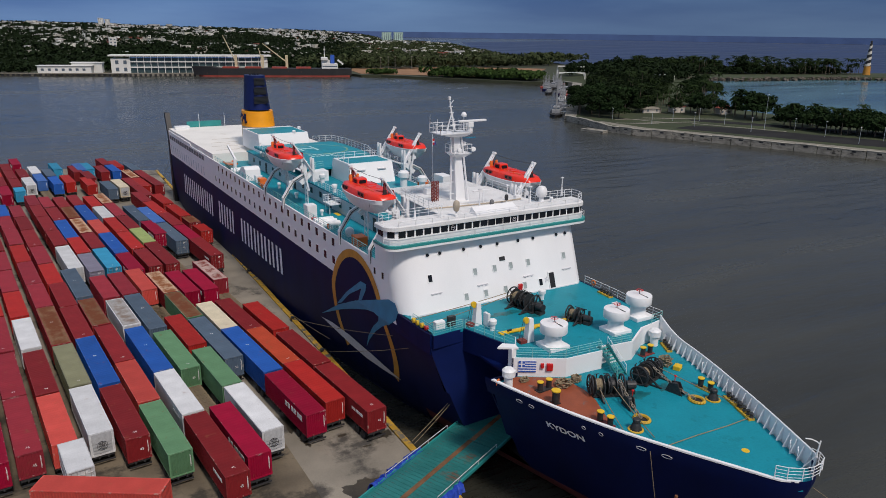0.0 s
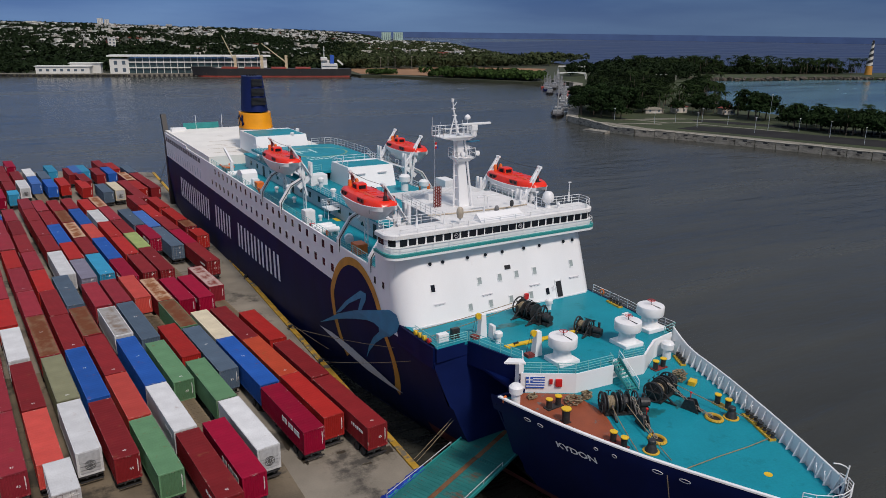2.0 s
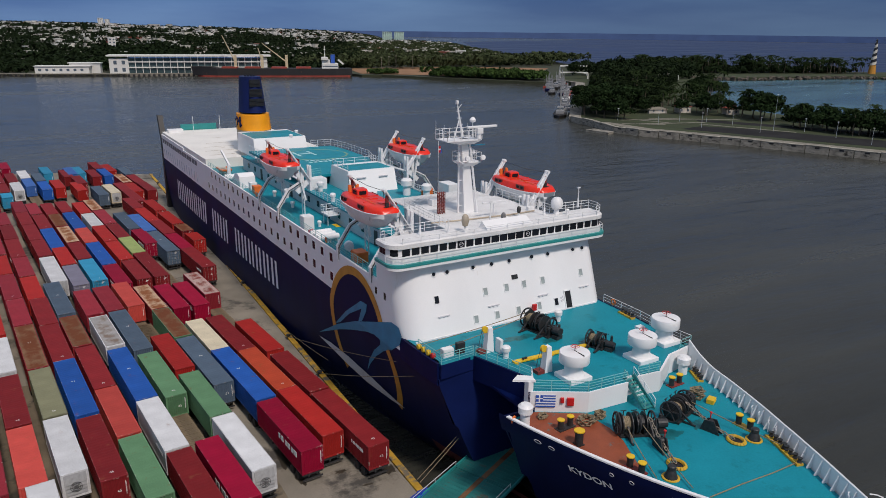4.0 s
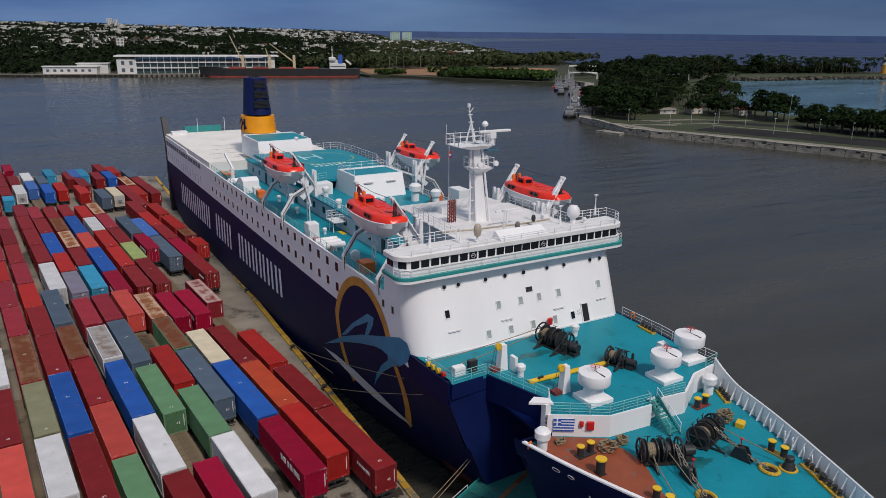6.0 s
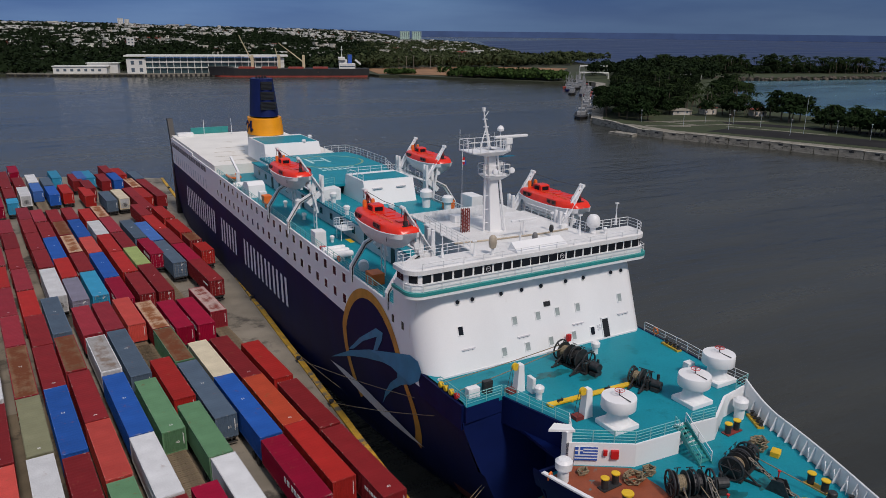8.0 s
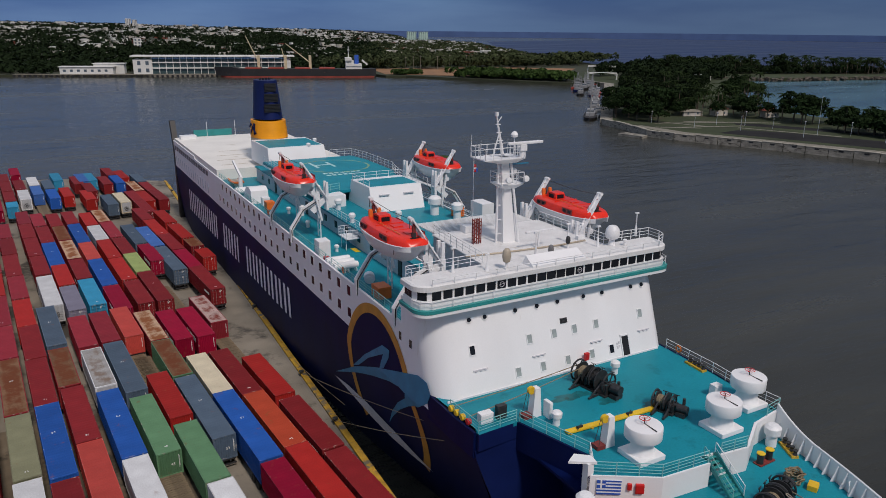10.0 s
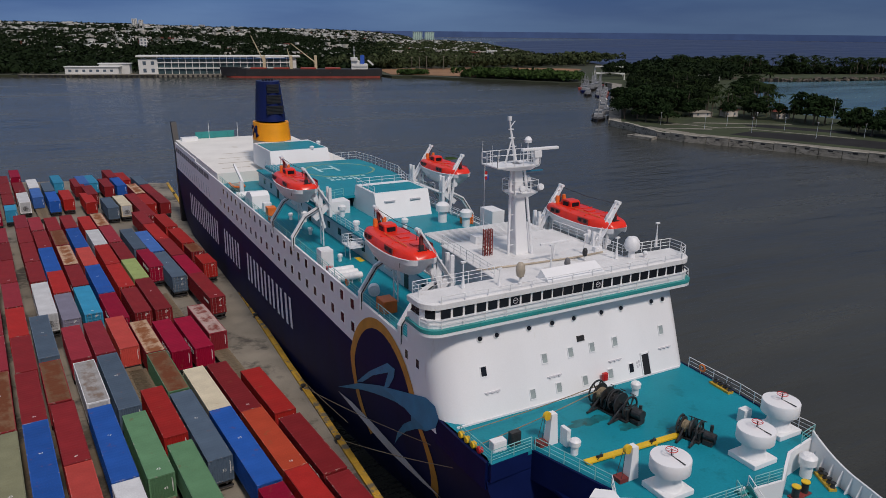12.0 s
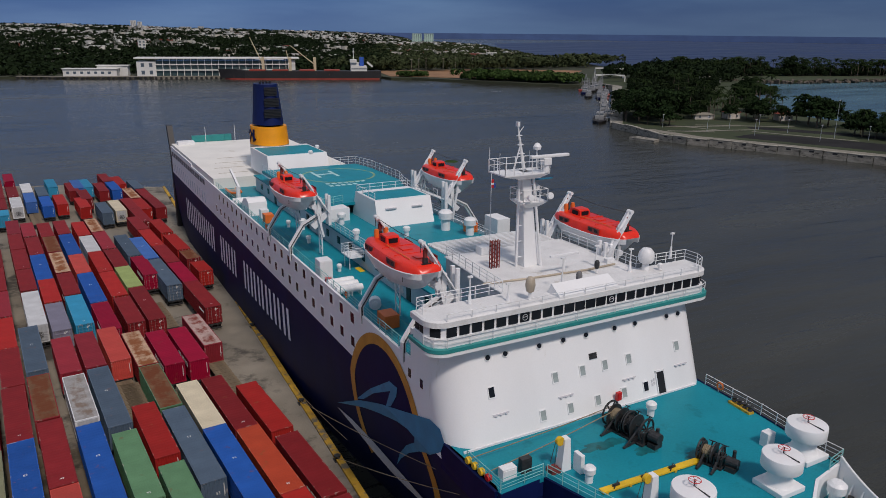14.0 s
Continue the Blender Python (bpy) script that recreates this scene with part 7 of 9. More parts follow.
railing([(5.4, 119.5, HZ), (9.6, 119.4, HZ), (10.4, 114, HZ), (10.4, 103, HZ), (9.3, 99.5, HZ), (7.6, 91.7, HZ)], 1.3, M_WHITE2, 3, 1.5)
railing([(-6.6, 91, HZ), (-6.9, 119.6, HZ)], 1.1, M_WHITE2, 3)
railing([(-6.5, 90.7, HZ), (-3.4, 91.7, HZ)], 1.1, M_RAILTEAL, 3)
for x in (-6.2, -1.0, 4.0, 8.6):
    for y in (93, 101, 109, 117):
        bm = B()
        cyl(bm, (x, y, 22.2), (x, y, 23.6), 0.14, 0.14, 6)
        part("helideck_leg", bm, M_WHITE2, ferry)
railing([(-6.8, 64.2, 22.2), (-6.8, 88.8, 22.2)], 1.05, M_WHITE2, 3)
railing([(8.4, 64.2, 22.2), (8.4, 91, 22.2)], 1.05, M_WHITE2, 3)
railing([(-1.5, 91.3, 25.5), (-1.5, 85.1, 25.5)], 0.9, M_WHITE2, 2, 2.0)
railing([(6.2, 85.0, 25.5), (6.2, 91.3, 25.5), (-1.5, 91.3, 25.5)], 0.9, M_WHITE2, 2, 2.0)
for x0 in (-0.4, 3.4):
    bm = B()
    box(bm, x0, x0 + 1.5, 84.05, 84.6, 24.35, 24.5)
    part("louvre", bm, M_SILVER, ferry)
# boat deck edge rails
railing([(-HB + 0.3, 57.5, RAIL), (-HB + 0.3, 128, RAIL)], 0.9, M_RAILTEAL, 3, 2.0)
railing([(HB - 0.3, 57.5, RAIL), (HB - 0.3, 128, RAIL)], 0.9, M_WHITE2, 3, 2.4)
railing([(-HB + 0.15, 50.4, RAIL), (-HB + 0.15, 57.2, RAIL)], 1.1, M_RAILTEAL, 4, 1.4)
# doors and windows of the deckhouse side
for k in range(16):
    y = 60 + k * 4.1
    bm = B()
    if k % 4 == 1:
        box(bm, -6.68, -6.58, y, y + 0.95, BD + 0.05, BD + 2.0)
        part("deckhouse_door", bm, M_BLACK, ferry)
    else:
        box(bm, -6.66, -6.58, y, y + 0.9, BD + 0.9, BD + 1.8)
        part("deckhouse_window", bm, M_GLASS, ferry)


bm = B()
box(bm, -8.5, -6.7, 76.4, 79.2, 21.0, 21.12)
part("access_platform", bm, M_WHITE2, ferry)
railing([(-6.75, 76.4, 21.12), (-8.45, 76.4, 21.12), (-8.45, 79.2, 21.12), (-6.75, 79.2, 21.12)], 1.05, M_WHITE2, 3, 0.9)
for y in (77.0, 78.6):
    bm = B()
    cyl(bm, (-8.3, y, BD), (-8.3, y, 21.0), 0.06, 0.06, 6)
    part("platform_leg", bm, M_WHITE2, ferry)
bm = B()
box(bm, -7.6, -6.9, 75.6, 77.4, BD, BD + 0.03)
part("door_mat", bm, M_CAPYEL, ferry, "bright yellow patch before a door")
for k in range(3):
    bm = B()
    box(bm, -9.6 - 0.9 * k, -9.52 - 0.9 * k, 58 + k, 100, BD, BD + 0.02)
    part("deck_seam", bm, M_TEAL2, ferry)


def life_ring(x, y, z, rz):
    t = thing("life_ring", "orange life ring hung on a deck rail", "life ring", at(x, y, z, 0, 0, rz), "life rings")
    bm = B()
    tube(bm, [(0.32 * math.cos(k * math.pi / 8), 0, 0.32 * math.sin(k * math.pi / 8)) for k in range(17)], 0.09, 8)
    part("ring", bm, M_ORANGE2, t, smooth=True)


locker(-11.2, 59.6, BD, 1.5, 1.9, 1.3, M_ORANGE2, "orange equipment bin beside the bridge wing")
bm = B()
cyl(bm, (-0.45, 0, 0.62), (0.45, 0, 0.62), 0.62, 0.62, 16)
cyl(bm, (-0.55, 0, 0.62), (-0.45, 0, 0.62), 0.3, 0.3, 12)
single("hose_drum", bm, M_WHITE2, "white round drum lying on the boat deck", "drum", at(-10.6, 64.2, BD, 0, 0, 70), "drums")
life_ring(12.95, 40.5, UDECK + 0.62, 88)
life_ring(-11.1, 27.3, FDECK + 0.42, 30)
life_ring(-12.95, 66.0, RAIL + 0.5, 90)
life_ring(-12.95, 96.0, RAIL + 0.5, 90)
# raft canisters, lockers and rescue boats on the boat deck
def canister(x, y, z):
    t = thing("raft_canister", "white life raft canister in a steel cradle", "life raft", at(x, y, z, 0, 0, 90), "raft canisters")
    bm = B()
    pr = [(0.05, -0.85), (0.36, -0.8), (0.42, -0.6), (0.42, -0.03), (0.44, -0.03), (0.44, 0.03), (0.42, 0.03), (0.42, 0.6), (0.36, 0.8), (0.05, 0.85)]
    lathe(bm, pr, seg=16)
    c = part("shell", bm, M_WHITE2, t, smooth=True)
    c.matrix_basis = pose(0, 0, 0.75, 90, 0, 0)
    bm = B()
    for yy in (-0.5, 0.5):
        box(bm, -0.45, 0.45, yy - 0.05, yy + 0.05, 0, 0.4)
    part("cradle", bm, M_WHITE2, t)


for y in (69.0, 70.3, 71.6):
    for x in (-12.2, -10.8):
        canister(x, y, BD)
for y in (103.5, 105.0, 106.5):
    canister(12.0, y, BD)
locker(-12.0, 75.5, BD, 1.5, 1.7, 2.3, label="white liferaft davit housing")
locker(-12.3, 73.2, BD, 0.7, 0.6, 0.8, M_SIGNRED, "red hose box on the boat deck")
bm = B()
loft(bm, [[(x, 107.6, BD), (x, 107.9, BD + 2.0), (x, 109.0, BD + 2.5), (x, 110.6, BD + 2.3), (x, 112.6, BD + 0.9), (x, 112.9, BD)] for x in (-12.4, -12.3, -9.7, -9.6)])
single("ramp_hood", bm, M_WHITE, "white rounded sloping hood on the boat deck", "hood", SHIP)
for y in (114.6, 116.0):
    for x in (-12.2, -10.8):
        canister(x, y, BD)
locker(-10.8, 103.0, BD, 1.3, 1.5, 1.3, M_ORANGE2, "orange equipment bin on the boat deck")
locker(-10.6, 106.0, BD, 1.2, 1.2, 1.3)
locker(8.0, 76.8, 22.2, 1.4, 1.2, 1.2, M_ORANGE2, "orange equipment bin by the davit")
t = thing("rescue_boat", "small grey-orange rescue boat on its cradle", "boat", at(-11.2, 122.5, BD))
bm = B()
loft(bm, [[(-w, y, 0.9), (-w * 0.7, y, 0.25), (w * 0.7, y, 0.25), (w, y, 0.9)] for y, w in ((-2.4, 0.3), (-1.7, 0.85), (0, 1.0), (2.2, 0.95))])
part("hull", bm, M_TANRING, t)
bm = B()
tube(bm, [(-0.9, 2.2, 0.95), (-1.0, 0, 0.95), (-0.8, -1.7, 1.0), (0, -2.5, 1.1), (0.8, -1.7, 1.0), (1.0, 0, 0.95), (0.9, 2.2, 0.95)], 0.2, 8)
part("tube_collar", bm, M_ORANGE2, t)
t = thing("boat_crane", "white folded crane beside the rescue boat", "crane", at(-11.4, 118.6, BD))
bm = B()
cyl(bm, (0, 0, 0), (0, 0, 2.4), 0.4, 0.32, 12)
part("column", bm, M_WHITE2, t)
bm = B()
turned_box(bm, (0.2, 2.6, 3.2), (0.35, 6.0, 0.4), pose(0, 0, 0, 22, 0, 0).to_3x3())
part("jib", bm, M_WHITE2, t)
# posts by the stern gate, leaning aft
for x in (-HB + 0.5, HB - 0.5):
    bm = B()
    loft(bm, [[(x - 0.6, LS - 1.2 + d, z), (x + 0.6, LS - 1.2 + d, z), (x + 0.6, LS + 0.4 + d, z), (x - 0.6, LS + 0.4 + d, z)] for z, d in ((2.0, 0), (19.0, 0), (25.2, 2.6))])
    part("gate_post", bm, M_BLACK, ferry, "dark stern gate post")
locker(-10.4, LS - 3.5, 21.2, 3.6, 2.2, 1.0)
t = thing("stern_gate", "raised teal stern gate panel", "ramp", at(-4.0, LS - 0.6, 20.0))
bm = B()
box(bm, -4.5, 4.5, -0.2, 0.2, 0, 2.9)
part("panel", bm, M_TEAL2, t)
for x in (-3, 0, 3):
    bm = B()
    box(bm, x - 0.1, x + 0.1, -0.32, -0.2, 0, 2.9)
    part("rib", bm, M_TEAL2, t)
for x in (0.6, -6.0):
    bm = B()
    cyl(bm, (x, LS - 4, 21.2), (x, LS - 4, 25.2), 0.07, 0.05, 6)
    single("stern_pole", bm, M_WHITE2, "thin white pole on the aft house", "pole", SHIP, "poles aft")

# funnel louvres and side emblem
for k in range(3):
    z0 = 31.0 + k * 1.95
    for j in range(6):
        bm = B()
        f = (z0 - 29.6) / 7.3
        r = 3.7 + (3.0 - 3.7) * f
        box(bm, -1.5 + 0.2 * k, 1.6 - 0.2 * k, -r - 0.02 + 0.5 * f, -r + 0.4 + 0.5 * f, z0 + j * 0.26, z0 + j * 0.26 + 0.2)
        o = part("louvre_blade", bm, M_BLACK, funnel)
        o.location = (-0.8, 137.2 - 0.06, 0)
for k in range(4):
    bm = B()
    cyl(bm, (-1.7 + 0.6 * k, 137.8, 36.7), (-1.7 + 0.6 * k, 137.8, 37.3), 0.22, 0.22, 10)
    part("exhaust_pipe", bm, M_BLACK, funnel)
bm = B()
for a, b in (((-4.1, 134.6, 27.0), (-4.2, 137.2, 28.6)), ((-4.2, 137.2, 28.6), (-4.15, 138.6, 27.8)), ((-4.0, 135.6, 28.8), (-4.2, 135.2, 26.6)), ((-4.15, 136.4, 28.0), (-4.3, 137.4, 26.4))):
    cyl(bm, a, b, 0.22, 0.12, 6)
part("emblem", bm, M_NAVY, funnel)

# side ramp down to the quay
ramp = thing("side_ramp", "worn green steel ramp from the ferry down to the quay", "ramp", Matrix.Translation((-6.0, 25.7, 0)) @ pose(0, 0, 0, 0, 0, 205.3))
# along +x the ramp runs outboard
for x0, x1, z0, z1, nm in ((-3.0, 4.6, 3.3, 3.0, "inner_flap"), (4.7, 26.5, 3.0, 2.2, "outer_flap")):
    bm = B()
    w = 3.25
    loft(bm, [[(x0, -w, z0 - 0.3), (x0, w, z0 - 0.3), (x0, w, z0), (x0, -w, z0)], [(x1, -w, z1 - 0.3), (x1, w, z1 - 0.3), (x1, w, z1), (x1, -w, z1)]])
    fl = part(nm, bm, M_RAMP, ramp)
    n = int((x1 - x0) / 0.55)
    bm = B()
    box(bm, -0.05, 0.05, -1.28, 1.28, 0, 0.035)
    grip = mesh_of("grip_bar", bm, M_RAMP)
    for k in range(n):
        f = (k + 0.5) / n
        for sd in (-1.62, 1.62):
            o = part("grip_bar", grip, None, fl)
            o.location = (x0 + (x1 - x0) * f, sd, z0 + (z1 - z0) * f)
    bm = B()
    loft(bm, [[(x0, -0.32, z0), (x0, 0.22, z0), (x0, 0.22, z0 + 0.02), (x0, -0.32, z0 + 0.02)], [(x1, -0.26, z1), (x1, 0.3, z1), (x1, 0.3, z1 + 0.02), (x1, -0.26, z1 + 0.02)]])
    part("rust_strip", bm, M_RUSTTOP, fl, "rusty strip along the middle")
    for sd in (-1, 1):
        bm = B()
        loft(bm, [[(x0, sd * 3.25, z0), (x0, sd * 3.4, z0), (x0, sd * 3.4, z0 + 0.28), (x0, sd * 3.25, z0 + 0.28)], [(x1, sd * 3.25, z1), (x1, sd * 3.4, z1), (x1, sd * 3.4, z1 + 0.28), (x1, sd * 3.25, z1 + 0.28)]])
        part("side_kerb", bm, M_TEAL2, fl)
        bm = B()
        tube(bm, [(x0, sd * 3.3, z0 + 0.75), (x1 * 0.5 + x0 * 0.5, sd * 3.3, (z0 + z1) / 2 + 0.75)], 0.04, 5)
        for k in range(4):
            x = x0 + (x1 - x0) * 0.5 * k / 3
            cyl(bm, (x, sd * 3.3, z0 + (z1 - z0) * 0.5 * k / 3 + 0.2), (x, sd * 3.3, z0 + (z1 - z0) * 0.5 * k / 3 + 0.75), 0.035, 0.035, 5)
        part("side_rail", bm, M_SILVER, fl)
# crumpled blue covers hanging over the ramp's sides
for sd, x0, x1, seed in ((-1, 9.5, 17.5, 3), (1, 12.0, 20.0, 8)):
    random.seed(seed)
    bm = B()
    n = 26
    rows = []
    for k in range(n + 1):
        x = x0 + (x1 - x0) * k / n
        z = 2.85 - 0.03 * (x - 9)
        j = [random.uniform(-0.18, 0.18) for _ in range(4)]
        rows.append([(x, sd * 3.2, z + 0.1 + j[0] * 0.4), (x + j[1], sd * 3.5, z + 0.45 + j[1]), (x + j[2], sd * (3.95 + j[2]), z + 0.1 + j[3]), (x, sd * (4.1 + j[3]), z - 0.55)])
    loft(bm, rows, closed=False, caps=False)
    o = single("ramp_cover", bm, M_BRIGHTBLUE, "crumpled bright blue sheet over the ramp edge", "cover", ramp.matrix_basis, "ramp covers")
    o.modifiers.new("thick", "SOLIDIFY").thickness = 0.04
# yellow guide post in the ramp opening, hanging chains
bm = B()
turned_box(bm, (-6.3, 39.4, 5.6), (0.3, 0.3, 5.0), pose(0, 0, 0, 0, 4, 0).to_3x3())
single("guide_post", bm, M_MARKYEL, "yellow guide post in the dark ramp opening", "post", SHIP)
for a, b in (((-9.6, 27.5, 7.0), (-15.9, 26.6, 2.6)), ((-9.4, 27.8, 7.2), (-15.9, 27.2, 2.6)), ((-14.9, 56, 3.6), (-16.2, 73, 2.4)), ((-13.6, 30.0, 13.6), (-16.4, 68.8, 2.4)), ((-13.4, 28.5, 13.2), (-16.4, 55.0, 2.4)), ((-16.6, 168, 17.5), (-16.4, 196, 2.3)), ((-6.35, 1.3, 13.0), (-2.1, 2.4, -0.5)), ((1.3, -8.5, 13.0), (20.5, -6.2, -0.6))):
    bm = B()
    a, b = Vector(a), Vector(b)
    tube(bm, [a.lerp(b, k / 14) - Vector((0, 0, 0.01 * (b - a).length * math.sin(math.pi * k / 14))) for k in range(15)], 0.035, 5)
    single("mooring_line", bm, M_ROPE, "long mooring line from hull to quay", "rope", None, "mooring lines")
# quay bollards
for y in (34, 55.2, 69, 96, 118, 140, 165, 195):
    t = thing("quay_bollard", "squat black mooring bollard on the quay edge", "bollard", pose(-16.35, y, QUAY), "quay bollards")
    bm = B()
    lathe(bm, [(0.34, 0), (0.26, 0.12), (0.22, 0.4), (0.36, 0.52), (0.36, 0.62), (0.05, 0.68)], seg=14)
    part("post", bm, M_STEEL, t, smooth=True)
    bm = B()
    box(bm, -0.42, 0.42, -0.42, 0.42, 0, 0.05)
    part("base_plate", bm, M_STEEL, t)
# anchor in its pocket
t = thing("anchor", "rusty anchor housed on the bow plating", "anchor", at(-8.0, 7.6, 9.4, 0, 0, -42))
bm = B()
cyl(bm, (0, 0, 0), (0.3, 0, 2.6), 0.16, 0.14, 8)
part("shank", bm, M_RUSTTOP, t)
for sx in (-1, 1):
    bm = B()
    loft(bm, [[(0.1, sx * 0.1, -0.3), (0.35, sx * 0.1, -0.3), (0.35, sx * 0.3, -0.1), (0.1, sx * 0.3, -0.1)], [(-0.2, sx * 0.85, 0.7), (-0.05, sx * 0.85, 0.7), (-0.05, sx * 1.0, 0.9), (-0.2, sx * 1.0, 0.9)]])
    part("fluke", bm, M_RUSTTOP, t)


# ---- far shores ----
def bank_y(x):
    """Where the far bank meets the river."""
    return 796 - 0.303 * (x + 81) if x < 99 else 741 - 0.33 * (min(x, 250) - 99)


def ridge(x, y):
    """Height of the land on the far bank."""
    f = min(1.0, max(0.0, (y - 820 - max(0, x - 300) * 0.35) / 1700))
    top = min(50, max(20, 47 - (x + 116) * 0.0155))
    n = noise.noise(Vector((x * 0.004, y * 0.004, 3.1))) * 4 + noise.noise(Vector((x * 0.0012, y * 0.0012, 7.7))) * 5
    edge = 260 + (y - 740) * 0.47
    taper = min(1.0, max(0.0, (edge - x) / 260)) ** 0.5
    return LAND + (f ** 0.8 * (top - LAND) + n * f) * taper


bm = B()
NX, NY = 70, 44
grid = []
for j in range(NY + 1):
    y = 770 + 2130 * (j / NY) ** 1.25
    x1 = 260 + (y - 740) * 0.47
    row = [-1500 + (x1 + 1500) * i / NX for i in range(NX + 1)]
    grid.append([bm.verts.new((x, max(y, bank_y(x) + 8 + j), ridge(x, max(y, bank_y(x) + 8 + j)) - 0.4)) for x in row])
for j in range(NY):
    for i in range(NX):
        bm.faces.new((grid[j][i], grid[j][i + 1], grid[j + 1][i + 1], grid[j + 1][i]))
single("hillside", bm, M_LAND, "wooded hillside with a spread-out town", "hill", kind="structure", smooth=True)


def leaf_cloud(name, clumps, leaves, size, material, label, seed, category="trees", flat=0.75):
    """Many small tilted leaf cards round clump centres: one object for what nobody could count."""
    rng = np.random.default_rng(seed)
    c = np.array(clumps, float)
    n = len(c) * leaves
    cen = np.repeat(c, leaves, axis=0)
    d = rng.normal(size=(n, 3))
    d /= np.linalg.norm(d, axis=1, keepdims=True)
    d[:, 2] = np.where(d[:, 2] < -0.35, -d[:, 2], d[:, 2])
    rad = rng.uniform(0.72, 1.05, (n, 1))
    p = cen[:, :3] + d * rad * np.stack([cen[:, 3], cen[:, 3], cen[:, 4]], 1)
    nor = d + rng.normal(scale=0.55, size=(n, 3))
    nor /= np.linalg.norm(nor, axis=1, keepdims=True)
    a = np.cross(nor, rng.normal(size=(n, 3)))
    a /= np.linalg.norm(a, axis=1, keepdims=True)
    b = np.cross(nor, a)
    s = size * rng.uniform(0.55, 1.3, (n, 1))
    v = np.stack([p - a * s - b * s * flat, p + a * s - b * s * 0.5, p + a * s * 0.8 + b * s * flat, p - a * s * 0.7 + b * s], 1).reshape(-1, 3)
    f = np.arange(n * 4).reshape(-1, 4)
    me = bpy.data.meshes.new(name)
    me.from_pydata(v.tolist(), [], f.tolist())
    me.materials.append(material)
    if label is None:
        return me
    ob = new(name, me)
    return tagged(ob, label, category, kind="stuff")


random.seed(21)
cl = []
while len(cl) < 9500:
    y = 760 + 2100 * random.random() ** 1.6
    x = random.uniform(-700, 250 + (y - 740) * 0.47)
    if y < bank_y(x) + (42 if -50 < x < 200 else 12):
        continue
    if 1300 < y and noise.noise(Vector((x * 0.006, y * 0.006, 1.3))) < -0.1 and random.random() < 0.7:
        continue
    s = random.uniform(2.6, 5.2) * (1 + (y - 760) / 3500) * (1.25 if y < 1000 else 1)
    cl.append((x, y, ridge(x, y) + s * 0.55, s, s * 0.8))
def east_edge(y):
    """Where the flat land east of the hill meets the river mouth and the sea."""
    for (ya, xa), (yb, xb) in zip(((760, 560), (900, 640), (1480, 880), (2100, 1150)), ((900, 640), (1480, 880), (2100, 1150), (2900, 1220))):
        if y <= yb:
            return xa + (xb - xa) * (y - ya) / (yb - ya)
    return 1220


east = []
for k in range(3600):
    y = 800 + 2000 * random.random() ** 1.3
    x0 = 200 + (y - 740) * 0.46
    x = random.uniform(x0, max(x0 + 20, east_edge(y)))
    s = random.uniform(2.2, 4.6) * (1 + (y - 760) / 3500)
    east.append((x, y, ridge(x, y) + s * 0.55, s, s * 0.8))
leaf_cloud("lowland_trees", east, 15, 1.5, M_AVENUE, "mixed green trees on the low land by the river mouth", 13)
leaf_cloud("hillside_trees", cl, 15, 1.7, M_TREE2, "dark green trees over the far hillside", 3)
cl = []
for k in range(420):
    x = random.uniform(-900, 205)
    y = bank_y(x) + 5 + random.random() ** 1.5 * 110
    if -55 < x < 215 and y < bank_y(x) + 45:
        continue
    s = random.uniform(4, 7)
    cl.append((x, y, LAND + s * 0.7, s, s * 0.85))
leaf_cloud("bank_trees", cl, 46, 1.5, M_TREE2, "dense dark trees along the far bank", 4)
cl = []
for k in range(260):
    f = random.random()
    x, y = 300 + 62 * f + random.uniform(2, 30), 616 - 90 * f + random.uniform(4, 36)
    s = random.uniform(3.5, 6.0)
    cl.append((x, y, LAND + s * 0.6 + random.uniform(0, 2.5), s, s * 0.8))
leaf_cloud("mangroves", cl, 60, 1.1, M_MANGROVE, "thick bright green mangroves at the waterside", 5)
cl = []
for k in range(300):
    f = random.random()
    x, y = 235 + 440 * f + random.uniform(-30, 50), 800 + 70 * f + random.uniform(-20, 60) - 60 * math.sin(3.1 * f)
    s = random.uniform(5, 8)
    cl.append((x, y, LAND + s * 0.8 + random.uniform(0, 4), s, s * 0.85))
leaf_cloud("avenue_trees", cl, 42, 1.5, M_AVENUE, "leafy trees along the far avenue", 6)
cl = []
for k in range(60):
    s = random.uniform(2.0, 3.2)
    cl.append((random.uniform(262, 290), random.uniform(674, 690), LAND + s * 0.8, s, s))
leaf_cloud("shore_bushes", cl, 50, 0.8, M_MANGROVE, "round green bushes on the shore", 7)


# houses of the town, too many to count
def house_field(name, n, seed, material, label, lo=1.0, near=980):
    rng = random.Random(seed)
    bm = B()
    k = 0
    while k < n:
        y = near + (2850 - near) * rng.random() ** 0.7
        x = rng.uniform(-850, east_edge(y) if y > 1250 else 200 + (y - 740) * 0.46)
        if noise.noise(Vector((x * 0.006, y * 0.006, 1.3))) > 0.12 and rng.random() < 0.85:
            continue
        z = ridge(x, y)
        w, d, h = rng.uniform(5, 15), rng.uniform(5, 10), rng.uniform(3.5, 7) * lo * (0.8 + 0.3 * (y > 1700))
        q = pose(x, y, z, 0, 0, rng.choice((12, 20, 34, 40))).to_4x4()
        vs = box(bm, -w / 2, w / 2, -d / 2, d / 2, -2, h)
        vs += box(bm, -w / 2 - 0.3, w / 2 + 0.3, -d / 2 - 0.3, d / 2 + 0.3, h, h + 0.5)
        for v in vs:
            v.co = q @ v.co
        k += 1
    return single(name, bm, material, label, "houses", kind="stuff")


